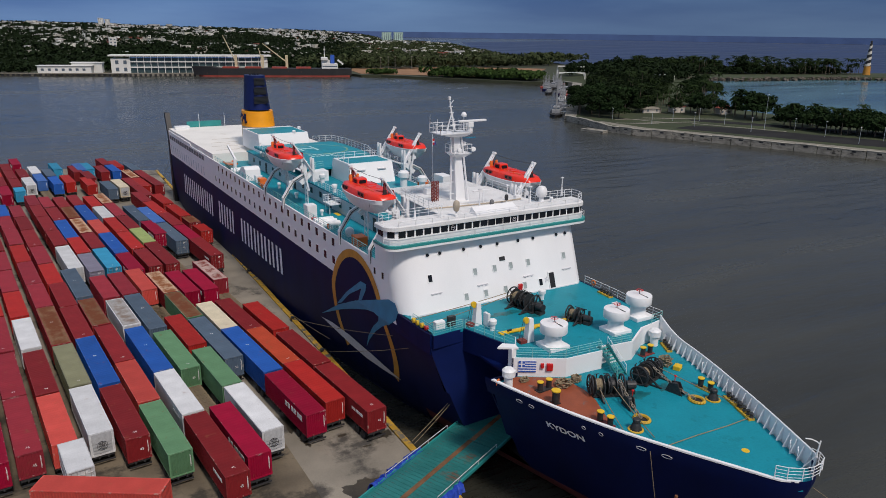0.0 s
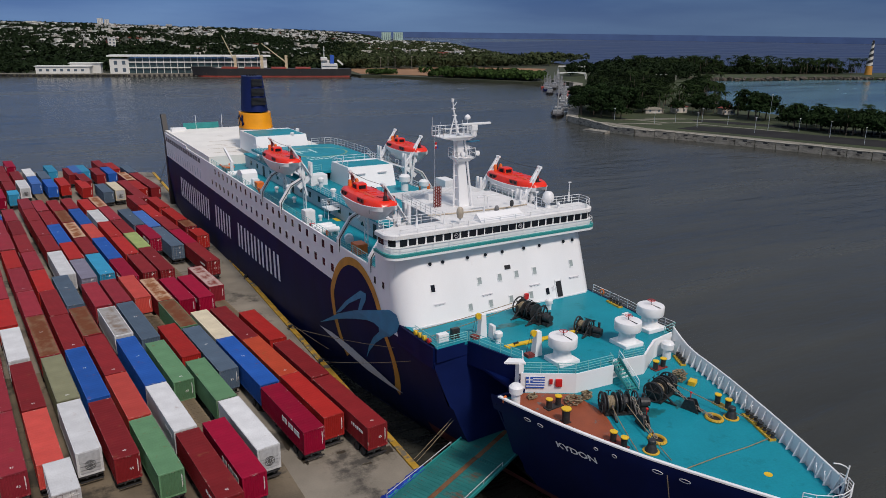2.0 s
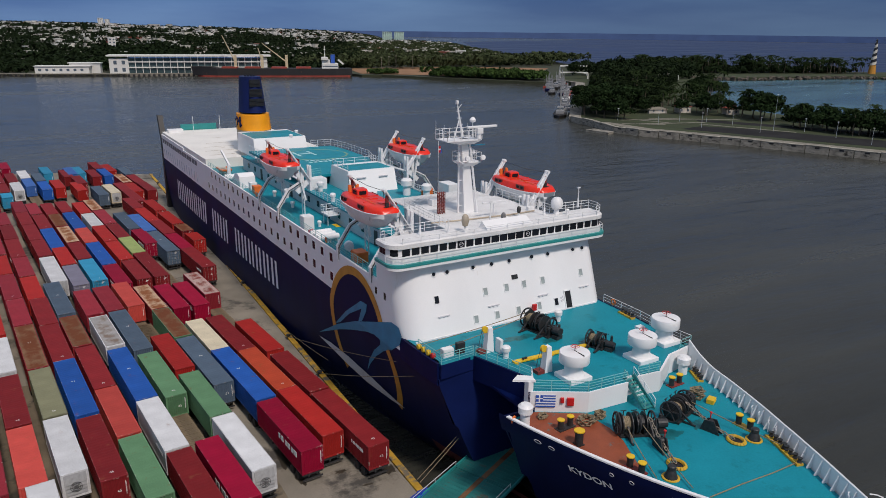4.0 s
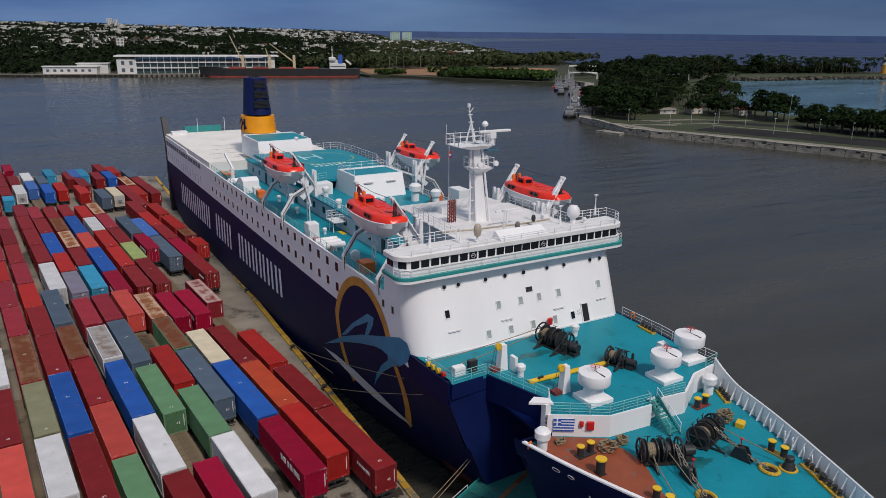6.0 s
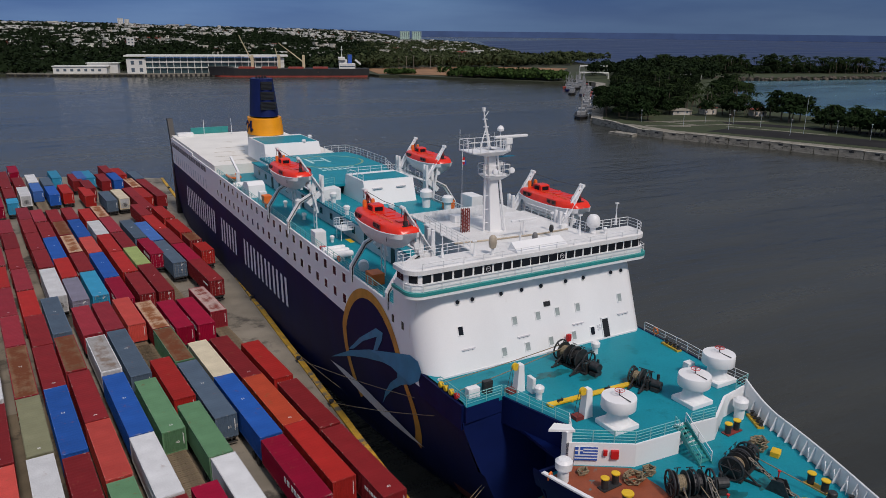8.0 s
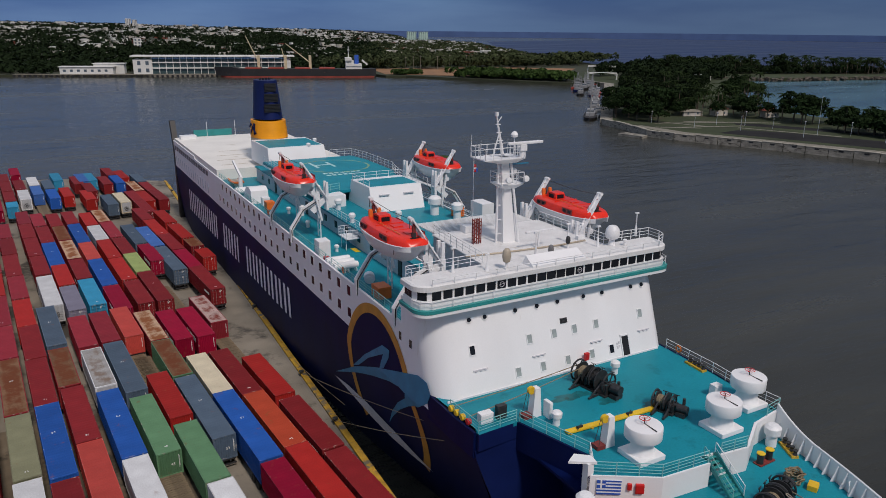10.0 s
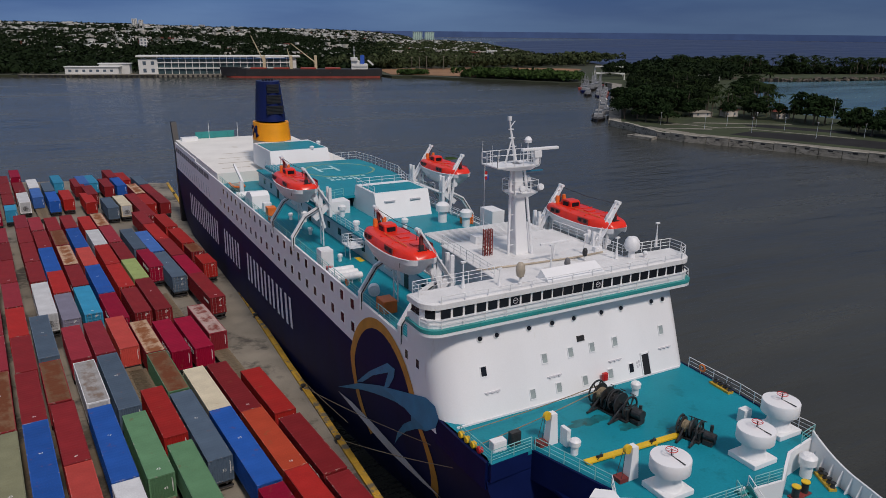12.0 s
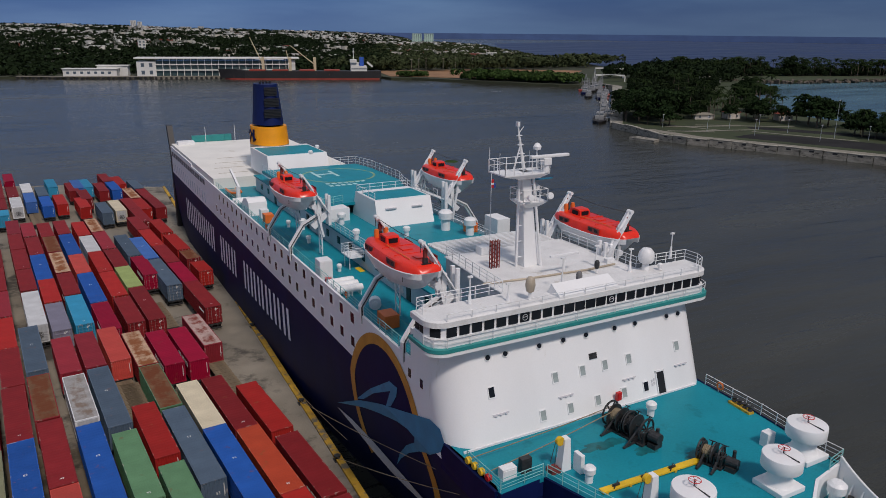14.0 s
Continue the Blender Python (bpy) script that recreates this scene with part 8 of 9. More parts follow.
house_field("town_houses", 620, 31, M_HOUSE2, "white low houses scattered over the hillside")
house_field("town_houses_tan", 760, 32, M_HOUSE, "tan and grey low houses over the hillside")
house_field("town_houses_far", 520, 34, M_HOUSE2, "dense white far houses along the skyline", 1.25, 1750)
house_field("town_houses_low", 420, 35, M_HOUSE2, "white houses among the trees of the low town", 0.9, 1150)
house_field("town_roofs_red", 120, 33, M_ROOFRED, "reddish roofed houses in the town", 0.8)
M_BLUEGLASS = mat("tower_windows", (0.08, 0.11, 0.14), 0.3, bump=0.0)


def block(x, y, w, d, h, storeys, cols, material, label, rz=0, base=None):
    t = thing("apartment_block", label, "building", pose(x, y, (ridge(x, y) if base is None else base) - 1, 0, 0, rz), "distant buildings")
    bm = B()
    box(bm, -w / 2, w / 2, -d / 2, d / 2, 0, h)
    part("wall", bm, material, t)
    bm = B()
    box(bm, -w / 2 - 0.4, w / 2 + 0.4, -d / 2 - 0.4, d / 2 + 0.4, h, h + 1.0)
    part("roof", bm, material, t)
    bm = B()
    ww, hh = w / cols * 0.5, h / storeys * 0.5
    box(bm, -ww / 2, ww / 2, -0.1, 0.1, -hh / 2, hh / 2)
    me = mesh_of("window", bm, M_BLUEGLASS)
    for i in range(cols):
        for j in range(storeys):
            o = part("window", me, None, t)
            o.location = (-w / 2 + w * (i + 0.5) / cols, -d / 2 - 0.05, h * (j + 0.5) / storeys)


block(1033, 2310, 32, 18, 25, 7, 5, M_GREENBLDG, "pale green apartment block on the skyline", -26, 12)
block(1069, 2292, 32, 18, 25, 7, 5, M_GREENBLDG, "pale green apartment block on the skyline", -26, 12)
block(163, 2500, 15, 14, 24, 8, 3, M_HOUSE2, "tall white apartment tower on the skyline", -10)
block(183, 2520, 13, 14, 21, 7, 3, M_HOUSE2, "tall white apartment tower on the skyline", -10)
block(330, 2600, 34, 14, 12, 4, 6, M_HOUSE, "long grey apartment block on the skyline", -15)
block(384, 2640, 18, 14, 14, 5, 3, M_HOUSE, "grey apartment tower on the skyline", -15)
block(470, 2560, 9, 9, 13, 5, 2, M_HOUSE2, "slim white tower on the skyline", -15)
block(66, 1180, 10, 10, 17, 4, 2, M_HOUSE2, "white water tower building among the trees", 0)
block(60, 850, 30, 12, 9, 2, 6, M_HOUSE2, "long white house behind the terminal", 0)
block(118, 860, 40, 12, 8, 2, 8, M_HOUSE2, "long white house behind the terminal", 0)
block(180, 880, 30, 12, 9, 2, 5, M_HOUSE2, "long white house behind the terminal", 0)
block(430, 830, 12, 7, 5, 2, 4, M_ROOFRED, "terracotta house behind the avenue", -20)
block(640, 1180, 16, 9, 7, 2, 5, M_HOUSE, "tan old building near the river mouth", -20)
block(668, 1190, 18, 9, 8, 2, 5, M_HOUSE2, "pale old building near the river mouth", -20)
block(610, 1150, 18, 9, 7, 2, 5, M_ROOFRED, "terracotta building near the river mouth", -20)

# cruise terminal on the far bank
term = thing("cruise_terminal", "long white three-storey terminal with glazed front", "building", pose(23, 763, LAND, 0, 0, -13) @ Matrix.Scale(1.06, 4, (0, 0, 1)))
bm = B()
box(bm, 17, 150, 2, 22, 0, 14.2)
part("glazed_wall", bm, M_TERMGLASS, term)
bm = B()
box(bm, 0, 17, 0, 22, 0, 13.6)
part("end_wall", bm, M_TERMWHITE, term)
bm = B()
box(bm, 143, 150, 0.5, 22, 0, 14.3)
part("stair_wall", bm, M_TERMWHITE, term)
bm = B()
box(bm, -2, 154, -2, 24, 15.6, 16.8)
part("roof", bm, M_TERMWHITE, term)
for z in (5.2, 10.2):
    bm = B()
    box(bm, 17, 150, 0.2, 2.2, z, z + 1.0)
    part("floor_band", bm, M_TERMWHITE, term)
for k in range(21):
    bm = B()
    box(bm, 17 + k * 6.5, 17.5 + k * 6.5, 0.6, 2.2, 0, 15.6)
    part("column", bm, M_TERMWHITE, term)
for x, z in ((4, 2), (4, 8.5), (11.5, 2), (11.5, 8.5)):
    bm = B()
    box(bm, x, x + 3, -0.1, 0.2, z, z + 3.4)
    part("window", bm, M_BLUEGLASS, term)
low = thing("quay_shed", "low white two-part harbour building", "building", pose(-41, 783, LAND, 0, 0, -15))
for x0, x1, y0, y1, z1 in ((0, 48, 0, 12, 7.0), (28, 56, 12, 22, 9.5)):
    bm = B()
    box(bm, x0, x1, y0, y1, 0, z1)
    part("wall", bm, M_TERMWHITE, low)
    bm = B()
    box(bm, x0 - 1, x1 + 1, y0 - 1, y1 + 1, z1, z1 + 0.6)
    part("roof", bm, M_TERMWHITE, low)
for k in range(7):
    bm = B()
    box(bm, 3 + k * 6.2, 5.6 + k * 6.2, -0.1, 0.1, 2.6, 4.8)
    part("window", bm, M_BLUEGLASS, low)
tq = thing("terminal_quay", "pale concrete terminal quay with dark fenders", "quay", kind="structure")
bm = B()
prism(bm, [(-81, 796), (-25, 772), (37, 754), (99, 744), (175, 726), (248, 698), (250, 706), (176, 734), (100, 752), (38, 761), (-24, 779), (-80, 803)], WATER - 2, LAND + 0.5)
part("quay_face", bm, M_PATH, tq)
for k in range(40):
    f = k / 39
    bm = B()
    x = -80 + 178 * f
    y = (795.6 - 0.43 * (x + 81) if x < -25 else 771.6 - 0.29 * (x + 25) if x < 37 else 753.6 - 0.161 * (x - 37))
    box(bm, x - 1.1, x + 1.1, y - 0.7, y, WATER, LAND - 0.2)
    part("fender", bm, M_BLACK, tq)

# bulk carrier moored at the terminal
cargo = thing("bulk_carrier", "black and red bulk carrier with cream deck cranes", "ship", pose(100, 734, -0.6, 0, 0, -18.2))
LC, WC = 150.0, 9.5
def cargo_w(x):
    f = x / LC
    return WC * min(1.0, (max(0.0, f) / 0.13) ** 0.6 if f < 0.13 else 1.0) * (1 - max(0, (f - 0.93) / 0.07) * 0.25)
bm = B()
loft(bm, [[(x - (6 if x < 2 else 0) * (z > 4), -cargo_w(x), z) for z in (WATER - 1, 1.5)] + [(x, cargo_w(x), z) for z in (1.5, WATER - 1)] for x in (0.2, 6, 12, 20, 60, 110, 136, LC)])
part("bottom", bm, M_CARGORED, cargo, "rust-red bottom paint")
bm = B()
loft(bm, [[(x - (4 if x < 1 else 0), -cargo_w(x) - 0.05, 1.5), (x - (6 if x < 1 else 0), -cargo_w(x) - 0.05, 8.2 + (1.6 if x < 14 else 0)), (x - (6 if x < 1 else 0), cargo_w(x) + 0.05, 8.2 + (1.6 if x < 14 else 0)), (x - (4 if x < 1 else 0), cargo_w(x) + 0.05, 1.5)] for x in (0.2, 6, 12, 20, 60, 110, 136, LC + 2)])
part("hull", bm, M_CARGOBLACK, cargo, "black hull")
for x0 in (24, 46, 72, 96):
    bm = B()
    box(bm, x0, x0 + 15, -8, 8, 8.0, 9.4)
    part("hatch_cover", bm, M_CARGORED, cargo)
for x, ang, dr, ln in ((37, 66, -1, 28), (63, 76, -1, 14), (87, 38, -1, 30)):
    bm = B()
    box(bm, x - 1.3, x + 1.3, -1.5, 1.5, 8.0, 21)
    post = part("crane_post", bm, M_CRANE, cargo, "cream crane post")
    bm = B()
    a = radians(ang)
    for yy in (-1.0, 1.0):
        cyl(bm, (x, yy, 14), (x + dr * ln * math.cos(a), yy * 0.3, 14 + ln * math.sin(a)), 0.6, 0.35, 6)
    part("jib", bm, M_CRANE, post)
bm = B()
box(bm, 122, 138, -9, 9, 8.0, 13)
box(bm, 122, 130, -8, 8, 13, 16.5)
box(bm, 121.5, 128, -10, 10, 16.5, 19)
part("deckhouse", bm, M_TERMWHITE, cargo)
bm = B()
box(bm, 131, 135, -2.4, 2.4, 13, 21.5)
part("funnel", bm, M_FLAGBLUE, cargo)
bm = B()
cyl(bm, (125, 0, 19), (125, 0, 30), 0.5, 0.3, 6)
box(bm, 124, 126, -3, 3, 26, 26.6)
part("mast", bm, M_TERMWHITE, cargo)
bm = B()
turned_box(bm, (141, -4, 14.5), (7, 1.8, 1.8), pose(0, 0, 0, 0, 40, 0).to_3x3())
part("escape_boat", bm, M_TERMWHITE, cargo)
bm = B()
box(bm, 122.5, 137.5, -9.1, -9.0, 10, 10.9)
part("window_band", bm, M_BLUEGLASS, cargo)

# ---- park side: quay wall, paths, trees ----
wall = thing("river_wall", "weathered concrete river wall with dark openings", "wall", kind="structure")
WL = [(209, 284), (206, 262), (200, 240), (203, 226), (216, 200), (229, 168), (245, 125), (300, 20), (420, -160)]
for (xa, ya), (xb, yb) in zip(WL[:-1], WL[1:]):
    d = Vector((xb - xa, yb - ya, 0))
    nseg = max(1, round(d.length / 9))
    nx, ny = -d.y / d.length, d.x / d.length
    for k in range(nseg):
        a, b = Vector((xa, ya, 0)) + d * (k / nseg), Vector((xa, ya, 0)) + d * ((k + 0.97) / nseg)
        s = -1 if nx > 0 else 1
        o = Vector((nx, ny, 0)) * s
        bm = B()
        prism(bm, [(a.x + o.x * 0.5, a.y + o.y * 0.5), (b.x + o.x * 0.5, b.y + o.y * 0.5), (b.x - o.x * 2.2, b.y - o.y * 2.2), (a.x - o.x * 2.2, a.y - o.y * 2.2)], -2, LAND + 0.75 + 0.12 * ((k * 5) % 3))
        ztop = LAND + 0.75 + 0.12 * ((k * 5) % 3)
        seg = part("wall_block", bm, M_QUAYWALL, wall)
        bm = B()
        prism(bm, [(a.x + o.x * 0.6, a.y + o.y * 0.6), (b.x + o.x * 0.6, b.y + o.y * 0.6), (b.x - o.x * 1.1, b.y - o.y * 1.1), (a.x - o.x * 1.1, a.y - o.y * 1.1)], ztop, ztop + 0.22)
        part("coping", bm, M_COPING, seg)
        if ya < 262:
            bm = B()
            m = (a + b) / 2
            u = d.normalized() * 0.9
            prism(bm, [(m.x - u.x + o.x * 0.55, m.y - u.y + o.y * 0.55), (m.x + u.x + o.x * 0.55, m.y + u.y + o.y * 0.55), (m.x + u.x + o.x * 0.3, m.y + u.y + o.y * 0.3), (m.x - u.x + o.x * 0.3, m.y - u.y + o.y * 0.3)], LAND - 0.15, LAND + 0.5)
            part("opening", bm, M_BLACK, seg)
bm = B()
prism(bm, [(196, 250), (198, 238), (193, 236), (190, 249)], WATER - 1, 0.5)
single("landing_stage", bm, M_QUAYWALL, "low concrete landing stage at the wall", "jetty", kind="structure")
PZ = LAND + 0.41
for nm, pts, m, lab in (("promenade", [(208, 258), (206, 240), (208, 227), (221, 200), (234, 168), (250, 126), (305, 21), (310, 24), (256, 128), (240, 170), (227, 202), (214, 230), (212, 258)], M_PATH, "pale paved promenade behind the wall"),
                        ("car_park", [(226, 222), (236, 200), (252, 160), (272, 118), (320, 40), (345, 50), (292, 130), (272, 172), (258, 208), (244, 226)], M_ASPHALT, "dark asphalt car park in the park"),
                        ("park_road", [(262, 246), (258, 240), (300, 160), (330, 90), (338, 94), (308, 164), (272, 238)], M_ASPHALT, "dark asphalt park road")):
    bm = B()
    prism(bm, pts, PZ - 0.3, PZ)
    single(nm, bm, m, lab, "path", kind="structure")
for k, (xa, ya, xb, yb) in enumerate(((224, 262, 262, 250), (220, 246, 258, 236), (230, 268, 240, 240), (250, 232, 268, 190), (244, 262, 285, 236), (214, 250, 232, 238))):
    bm = B()
    d = Vector((xb - xa, yb - ya)).normalized() * 0.9
    prism(bm, [(xa - d.y, ya + d.x), (xb - d.y, yb + d.x), (xb + d.y, yb - d.x), (xa + d.y, ya - d.x)], PZ - 0.3, PZ + 0.02 + 0.006 * k)
    single("garden_path", bm, M_PATH, "pale narrow garden path across the lawn", "path", kind="structure")


def make_tree(seed, h, r, spread=1.0):
    rng = random.Random(seed)
    bm = B()
    cyl(bm, (0, 0, -0.3), (0.1, 0.1, h * 0.45), 0.35, 0.2, 7)
    tips = []
    for k in range(6):
        a = k * 1.05 + rng.uniform(-0.3, 0.3)
        p = Vector((r * 0.55 * math.cos(a), r * 0.55 * math.sin(a), h * rng.uniform(0.6, 0.8)))
        cyl(bm, (0.1, 0.1, h * rng.uniform(0.3, 0.45)), p, 0.15, 0.05, 5)
        tips.append(p)
    trunk = mesh_of("trunk", bm, M_BARK)
    cl = []
    for k in range(26):
        a, q = rng.uniform(0, 6.28), r * 0.8 * math.sqrt(rng.random())
        zz = h * (0.3 + 0.6 * (1 - (q / r) ** 2) * rng.uniform(0.25, 1.0) + 0.12 * rng.random())
        s = r * rng.uniform(0.26, 0.42)
        cl.append((q * math.cos(a), q * math.sin(a), zz, s, s * 0.62))
    crown = leaf_cloud("crown", cl, 52, 0.42, M_TREE, None, seed)
    return trunk, crown


KINDS = [make_tree(100 + k, h, r) for k, (h, r) in enumerate(((11, 6.2), (9, 6.5), (13, 6.8), (7.5, 5.2)))]


def tree(x, y, kind, s=1.0, label="broad leafy park tree with dark crown"):
    t = thing("tree", label, "tree", pose(x, y, PZ - 0.05, 0, 0, (x * 37 + y * 11) % 360) @ Matrix.Scale(s, 4), "park trees")
    part("trunk", KINDS[kind][0], None, t)
    part("crown", KINDS[kind][1], None, t)


def make_palm(seed, h):
    rng = random.Random(seed)
    bm = B()
    pts = [Vector((0.25 * h * 0.12 * (k / 5) ** 2, 0, h * k / 5)) for k in range(6)]
    for a, b in zip(pts[:-1], pts[1:]):
        cyl(bm, a, b, 0.2 - 0.015 * a.z / h * 5, 0.18 - 0.015 * b.z / h * 5, 6)
    trunk = mesh_of("trunk", bm, M_BARK)
    bm = B()
    top = pts[-1]
    for k in range(17):
        a = 2 * math.pi * k / 17 + rng.uniform(-0.2, 0.2)
        lift = rng.uniform(-0.2, 0.9)
        ln = rng.uniform(2.6, 3.6)
        prev = None
        for j in range(6):
            f = j / 5
            c = top + Vector((math.cos(a) * ln * f, math.sin(a) * ln * f, lift * ln * f * 0.8 - 1.9 * f * f * (1.2 - lift * 0.4)))
            w = 0.42 * math.sin(math.pi * min(0.97, 0.12 + 0.88 * f)) + 0.03
            side = Vector((-math.sin(a), math.cos(a), 0)) * w
            cur = (bm.verts.new(c - side + Vector((0, 0, -0.16))), bm.verts.new(c), bm.verts.new(c + side + Vector((0, 0, -0.16))))
            if prev:
                bm.faces.new((prev[0], prev[1], cur[1], cur[0]))
                bm.faces.new((prev[1], prev[2], cur[2], cur[1]))
            prev = cur
    return trunk, mesh_of("crown", bm, M_PALM)


PALMS = [make_palm(200 + k, h) for k, h in enumerate((9, 11.5, 7.5))]


def palm(x, y, kind, z=None, s=1.0, label="tall coconut palm with drooping fronds"):
    t = thing("palm", label, "palm", pose(x, y, (PZ if z is None else z) - 0.05, 0, 0, (x * 53 + y * 17) % 360) @ Matrix.Scale(s, 4), "palms")
    part("trunk", PALMS[kind][0], None, t)
    part("crown", PALMS[kind][1], None, t)


random.seed(44)
# great dark trees at the marina corner
for k, (x, y, s) in enumerate(((226, 268, 0.9), (224, 275, 1.1), (221, 288, 1.0), (228, 297, 1.1), (236, 307, 1.15), (244, 317, 1.2), (252, 326, 1.2), (230, 266, 1.0), (228, 286, 1.3), (238, 280, 1.4), (234, 296, 1.5), (246, 291, 1.4), (243, 303, 1.5), (254, 300, 1.3), (263, 297, 1.25), (250, 312, 1.4), (260, 308, 1.3))):
    tree(x, y, k % 3, s)
# single round trees on the lawn's edge, then the long low row
for k, (x, y, s) in enumerate(((283, 258, 0.95), (289, 262, 0.95), (294, 252, 0.7), (297, 238, 1.25), (293, 230, 1.2), (300, 229, 1.1), (286, 205, 0.8), (283, 199, 0.9), (282, 192, 0.95), (286, 187, 1.0), (284, 181, 0.95), (288, 176, 1.0), (285, 170, 1.0), (292, 170, 1.0), (298, 166, 1.05), (290, 160, 1.0), (300, 156, 1.05), (293, 150, 1.0), (304, 146, 1.05), (297, 140, 1.0), (306, 134, 1.05), (300, 126, 1.0), (310, 120, 1.0), (304, 110, 1.0), (314, 104, 1.0), (308, 94, 1.0), (318, 86, 1.0), (314, 74, 1.0), (324, 62, 1.0))):
    tree(x, y, 3 if y < 215 else k % 3, s * (1.3 if y < 215 else 1.15))
    if y < 190:
        tree(x + 7, y + 4, (k + 1) % 4, s * 1.0)
        tree(x + 2, y - 4, (k + 2) % 4, s * 0.9)
for k, (x, y) in enumerate(((268, 284), (273, 281), (277, 286), (280, 279), (285, 283), (290, 279), (283, 291), (294, 284), (275, 292), (299, 279), (303, 283), (306, 275), (311, 272), (307, 263), (303, 267), (313, 278), (298, 290), (288, 296))):
    palm(x, y, k % 3, s=1.05)
for k, (x, y, s) in enumerate(((292, 206, 0.95), (285, 179, 1.0), (280, 170, 1.05), (300, 173, 1.1), (302, 171, 0.95), (309, 158, 0.8), (312, 152, 0.85))):
    palm(x, y, 1, s=s)
for k, (x, y, s) in enumerate(((276, 270, 0.8), (262, 283, 0.9), (294, 268, 0.85), (271, 288, 1.0), (297, 272, 0.9), (306, 252, 0.8), (309, 240, 1.0), (312, 226, 0.9), (306, 214, 0.95), (300, 200, 0.9))):
    tree(x, y, k % 4, s)
for k, (x, y, s) in enumerate(((271, 276, 1.0), (279, 268, 0.9), (289, 270, 1.1), (300, 262, 1.0), (298, 246, 1.15), (303, 222, 1.1), (307, 206, 1.0), (296, 196, 1.0), (304, 188, 1.15))):
    palm(x, y, k % 3, s=s)
# woods between marina and lagoon
cl = []
for k in range(900):
    f, g = random.random() ** 0.9, random.random()
    xa, ya = 240 + 175 * f, 300 + 215 * f
    xb, yb = 284 + 214 * f, 298 + 188 * f
    x, y = xa + (xb - xa) * g, ya + (yb - ya) * g
    s = random.uniform(1.6, 3.6)
    hh = 5.5 + 6 * noise.noise(Vector((x * 0.05, y * 0.05, 0.5))) + 4 * noise.noise(Vector((x * 0.17, y * 0.17, 4.5)))
    cl.append((x, y, LAND + max(2.5, hh * random.uniform(0.55, 1.0)), s, s * 0.8))
    if k % 26 == 0:
        palm(x, y, k % 3, LAND + 0.3, random.uniform(0.95, 1.3), "tall palm rising above the dark woods")
for k in range(22):
    f, g = random.random(), random.random()
    x, y = 292 + 70 * f + 26 * g, 296 + 66 * f - 22 * g
    if k % 3:
        palm(x, y, k % 3, LAND + 0.3, random.uniform(0.9, 1.35))
    else:
        tree(x, y, k % 4, random.uniform(0.55, 0.85))
leaf_cloud("park_woods", cl, 85, 0.55, M_TREE2, "dense dark woods behind the park", 9)
for k in range(12, 26):
    f = k / 25
    tree(314 + 120 * f + random.uniform(-4, 12), 286 + 112 * f + random.uniform(-10, 6), k % 4, random.uniform(0.7, 1.25))
for k in range(14):
    f = k / 13
    palm(318 + 110 * f + random.uniform(0, 12), 284 + 100 * f + random.uniform(-8, 8), k % 3, LAND + 0.3, random.uniform(0.9, 1.5))
cl = []
for k in range(640):
    f = random.random()
    x, y = 470 + 210 * f + random.uniform(-40, 30), 500 + 130 * f + random.uniform(-20, 90)
    s = random.uniform(4, 6.5)
    cl.append((x, y, LAND + random.uniform(2, 11), s, s * 0.8))
leaf_cloud("spit_woods", cl, 44, 1.1, M_TREE2, "dark woods on the neck of the spit", 10)
for k in range(280):
    f = random.random()
    x = 565 + 250 * f + random.uniform(-12, 12)
    y = 610 - 70 * f + random.uniform(-30, 30) - 30 * f * f
    palm(x, y, k % 3, LAND + 1.0, random.uniform(1.15, 1.6), "far coconut palm on the spit")
cl = []
for k in range(420):
    f = random.random()
    s = random.uniform(2.4, 5.2)
    cl.append((590 + 200 * f + random.uniform(-12, 12), 588 - 70 * f + random.uniform(-22, 22), LAND + 1 + s * 0.6 + random.uniform(0, 4.5) * (1 - 0.6 * f), s, s * 0.8))
cl += [(668 + random.uniform(-5, 5), 545 + random.uniform(-5, 5), 8 + random.uniform(0, 13), 4.0, 3.6) for k in range(14)]
leaf_cloud("spit_bushes", cl, 50, 0.9, M_TREE2, "round bushes and one tall tree on the spit", 11)
rk = random.Random(8)
bm = B()
for k in range(420):
    f = rk.random()
    ex = [(545, 520), (600, 490), (720, 474), (800, 434), (900, 380)]
    j = min(3, int(f * 4))
    g = f * 4 - j
    x = ex[j][0] + (ex[j + 1][0] - ex[j][0]) * g + rk.uniform(-3, 3)
    y = ex[j][1] + (ex[j + 1][1] - ex[j][1]) * g + rk.uniform(-4, 2)
    s = rk.uniform(0.8, 2.2)
    q = pose(x, y, rk.uniform(-0.6, 1.6), rk.uniform(0, 90), rk.uniform(0, 90), rk.uniform(0, 90))
    vs = box(bm, -s, s, -s * 0.7, s * 0.7, -s * 0.6, s * 0.6)
    for v in vs:
        v.co = q @ (v.co * rk.uniform(0.8, 1.2))
single("shore_rocks", bm, M_ROCK, "dark broken rocks along the spit's shore", "rocks", kind="stuff")
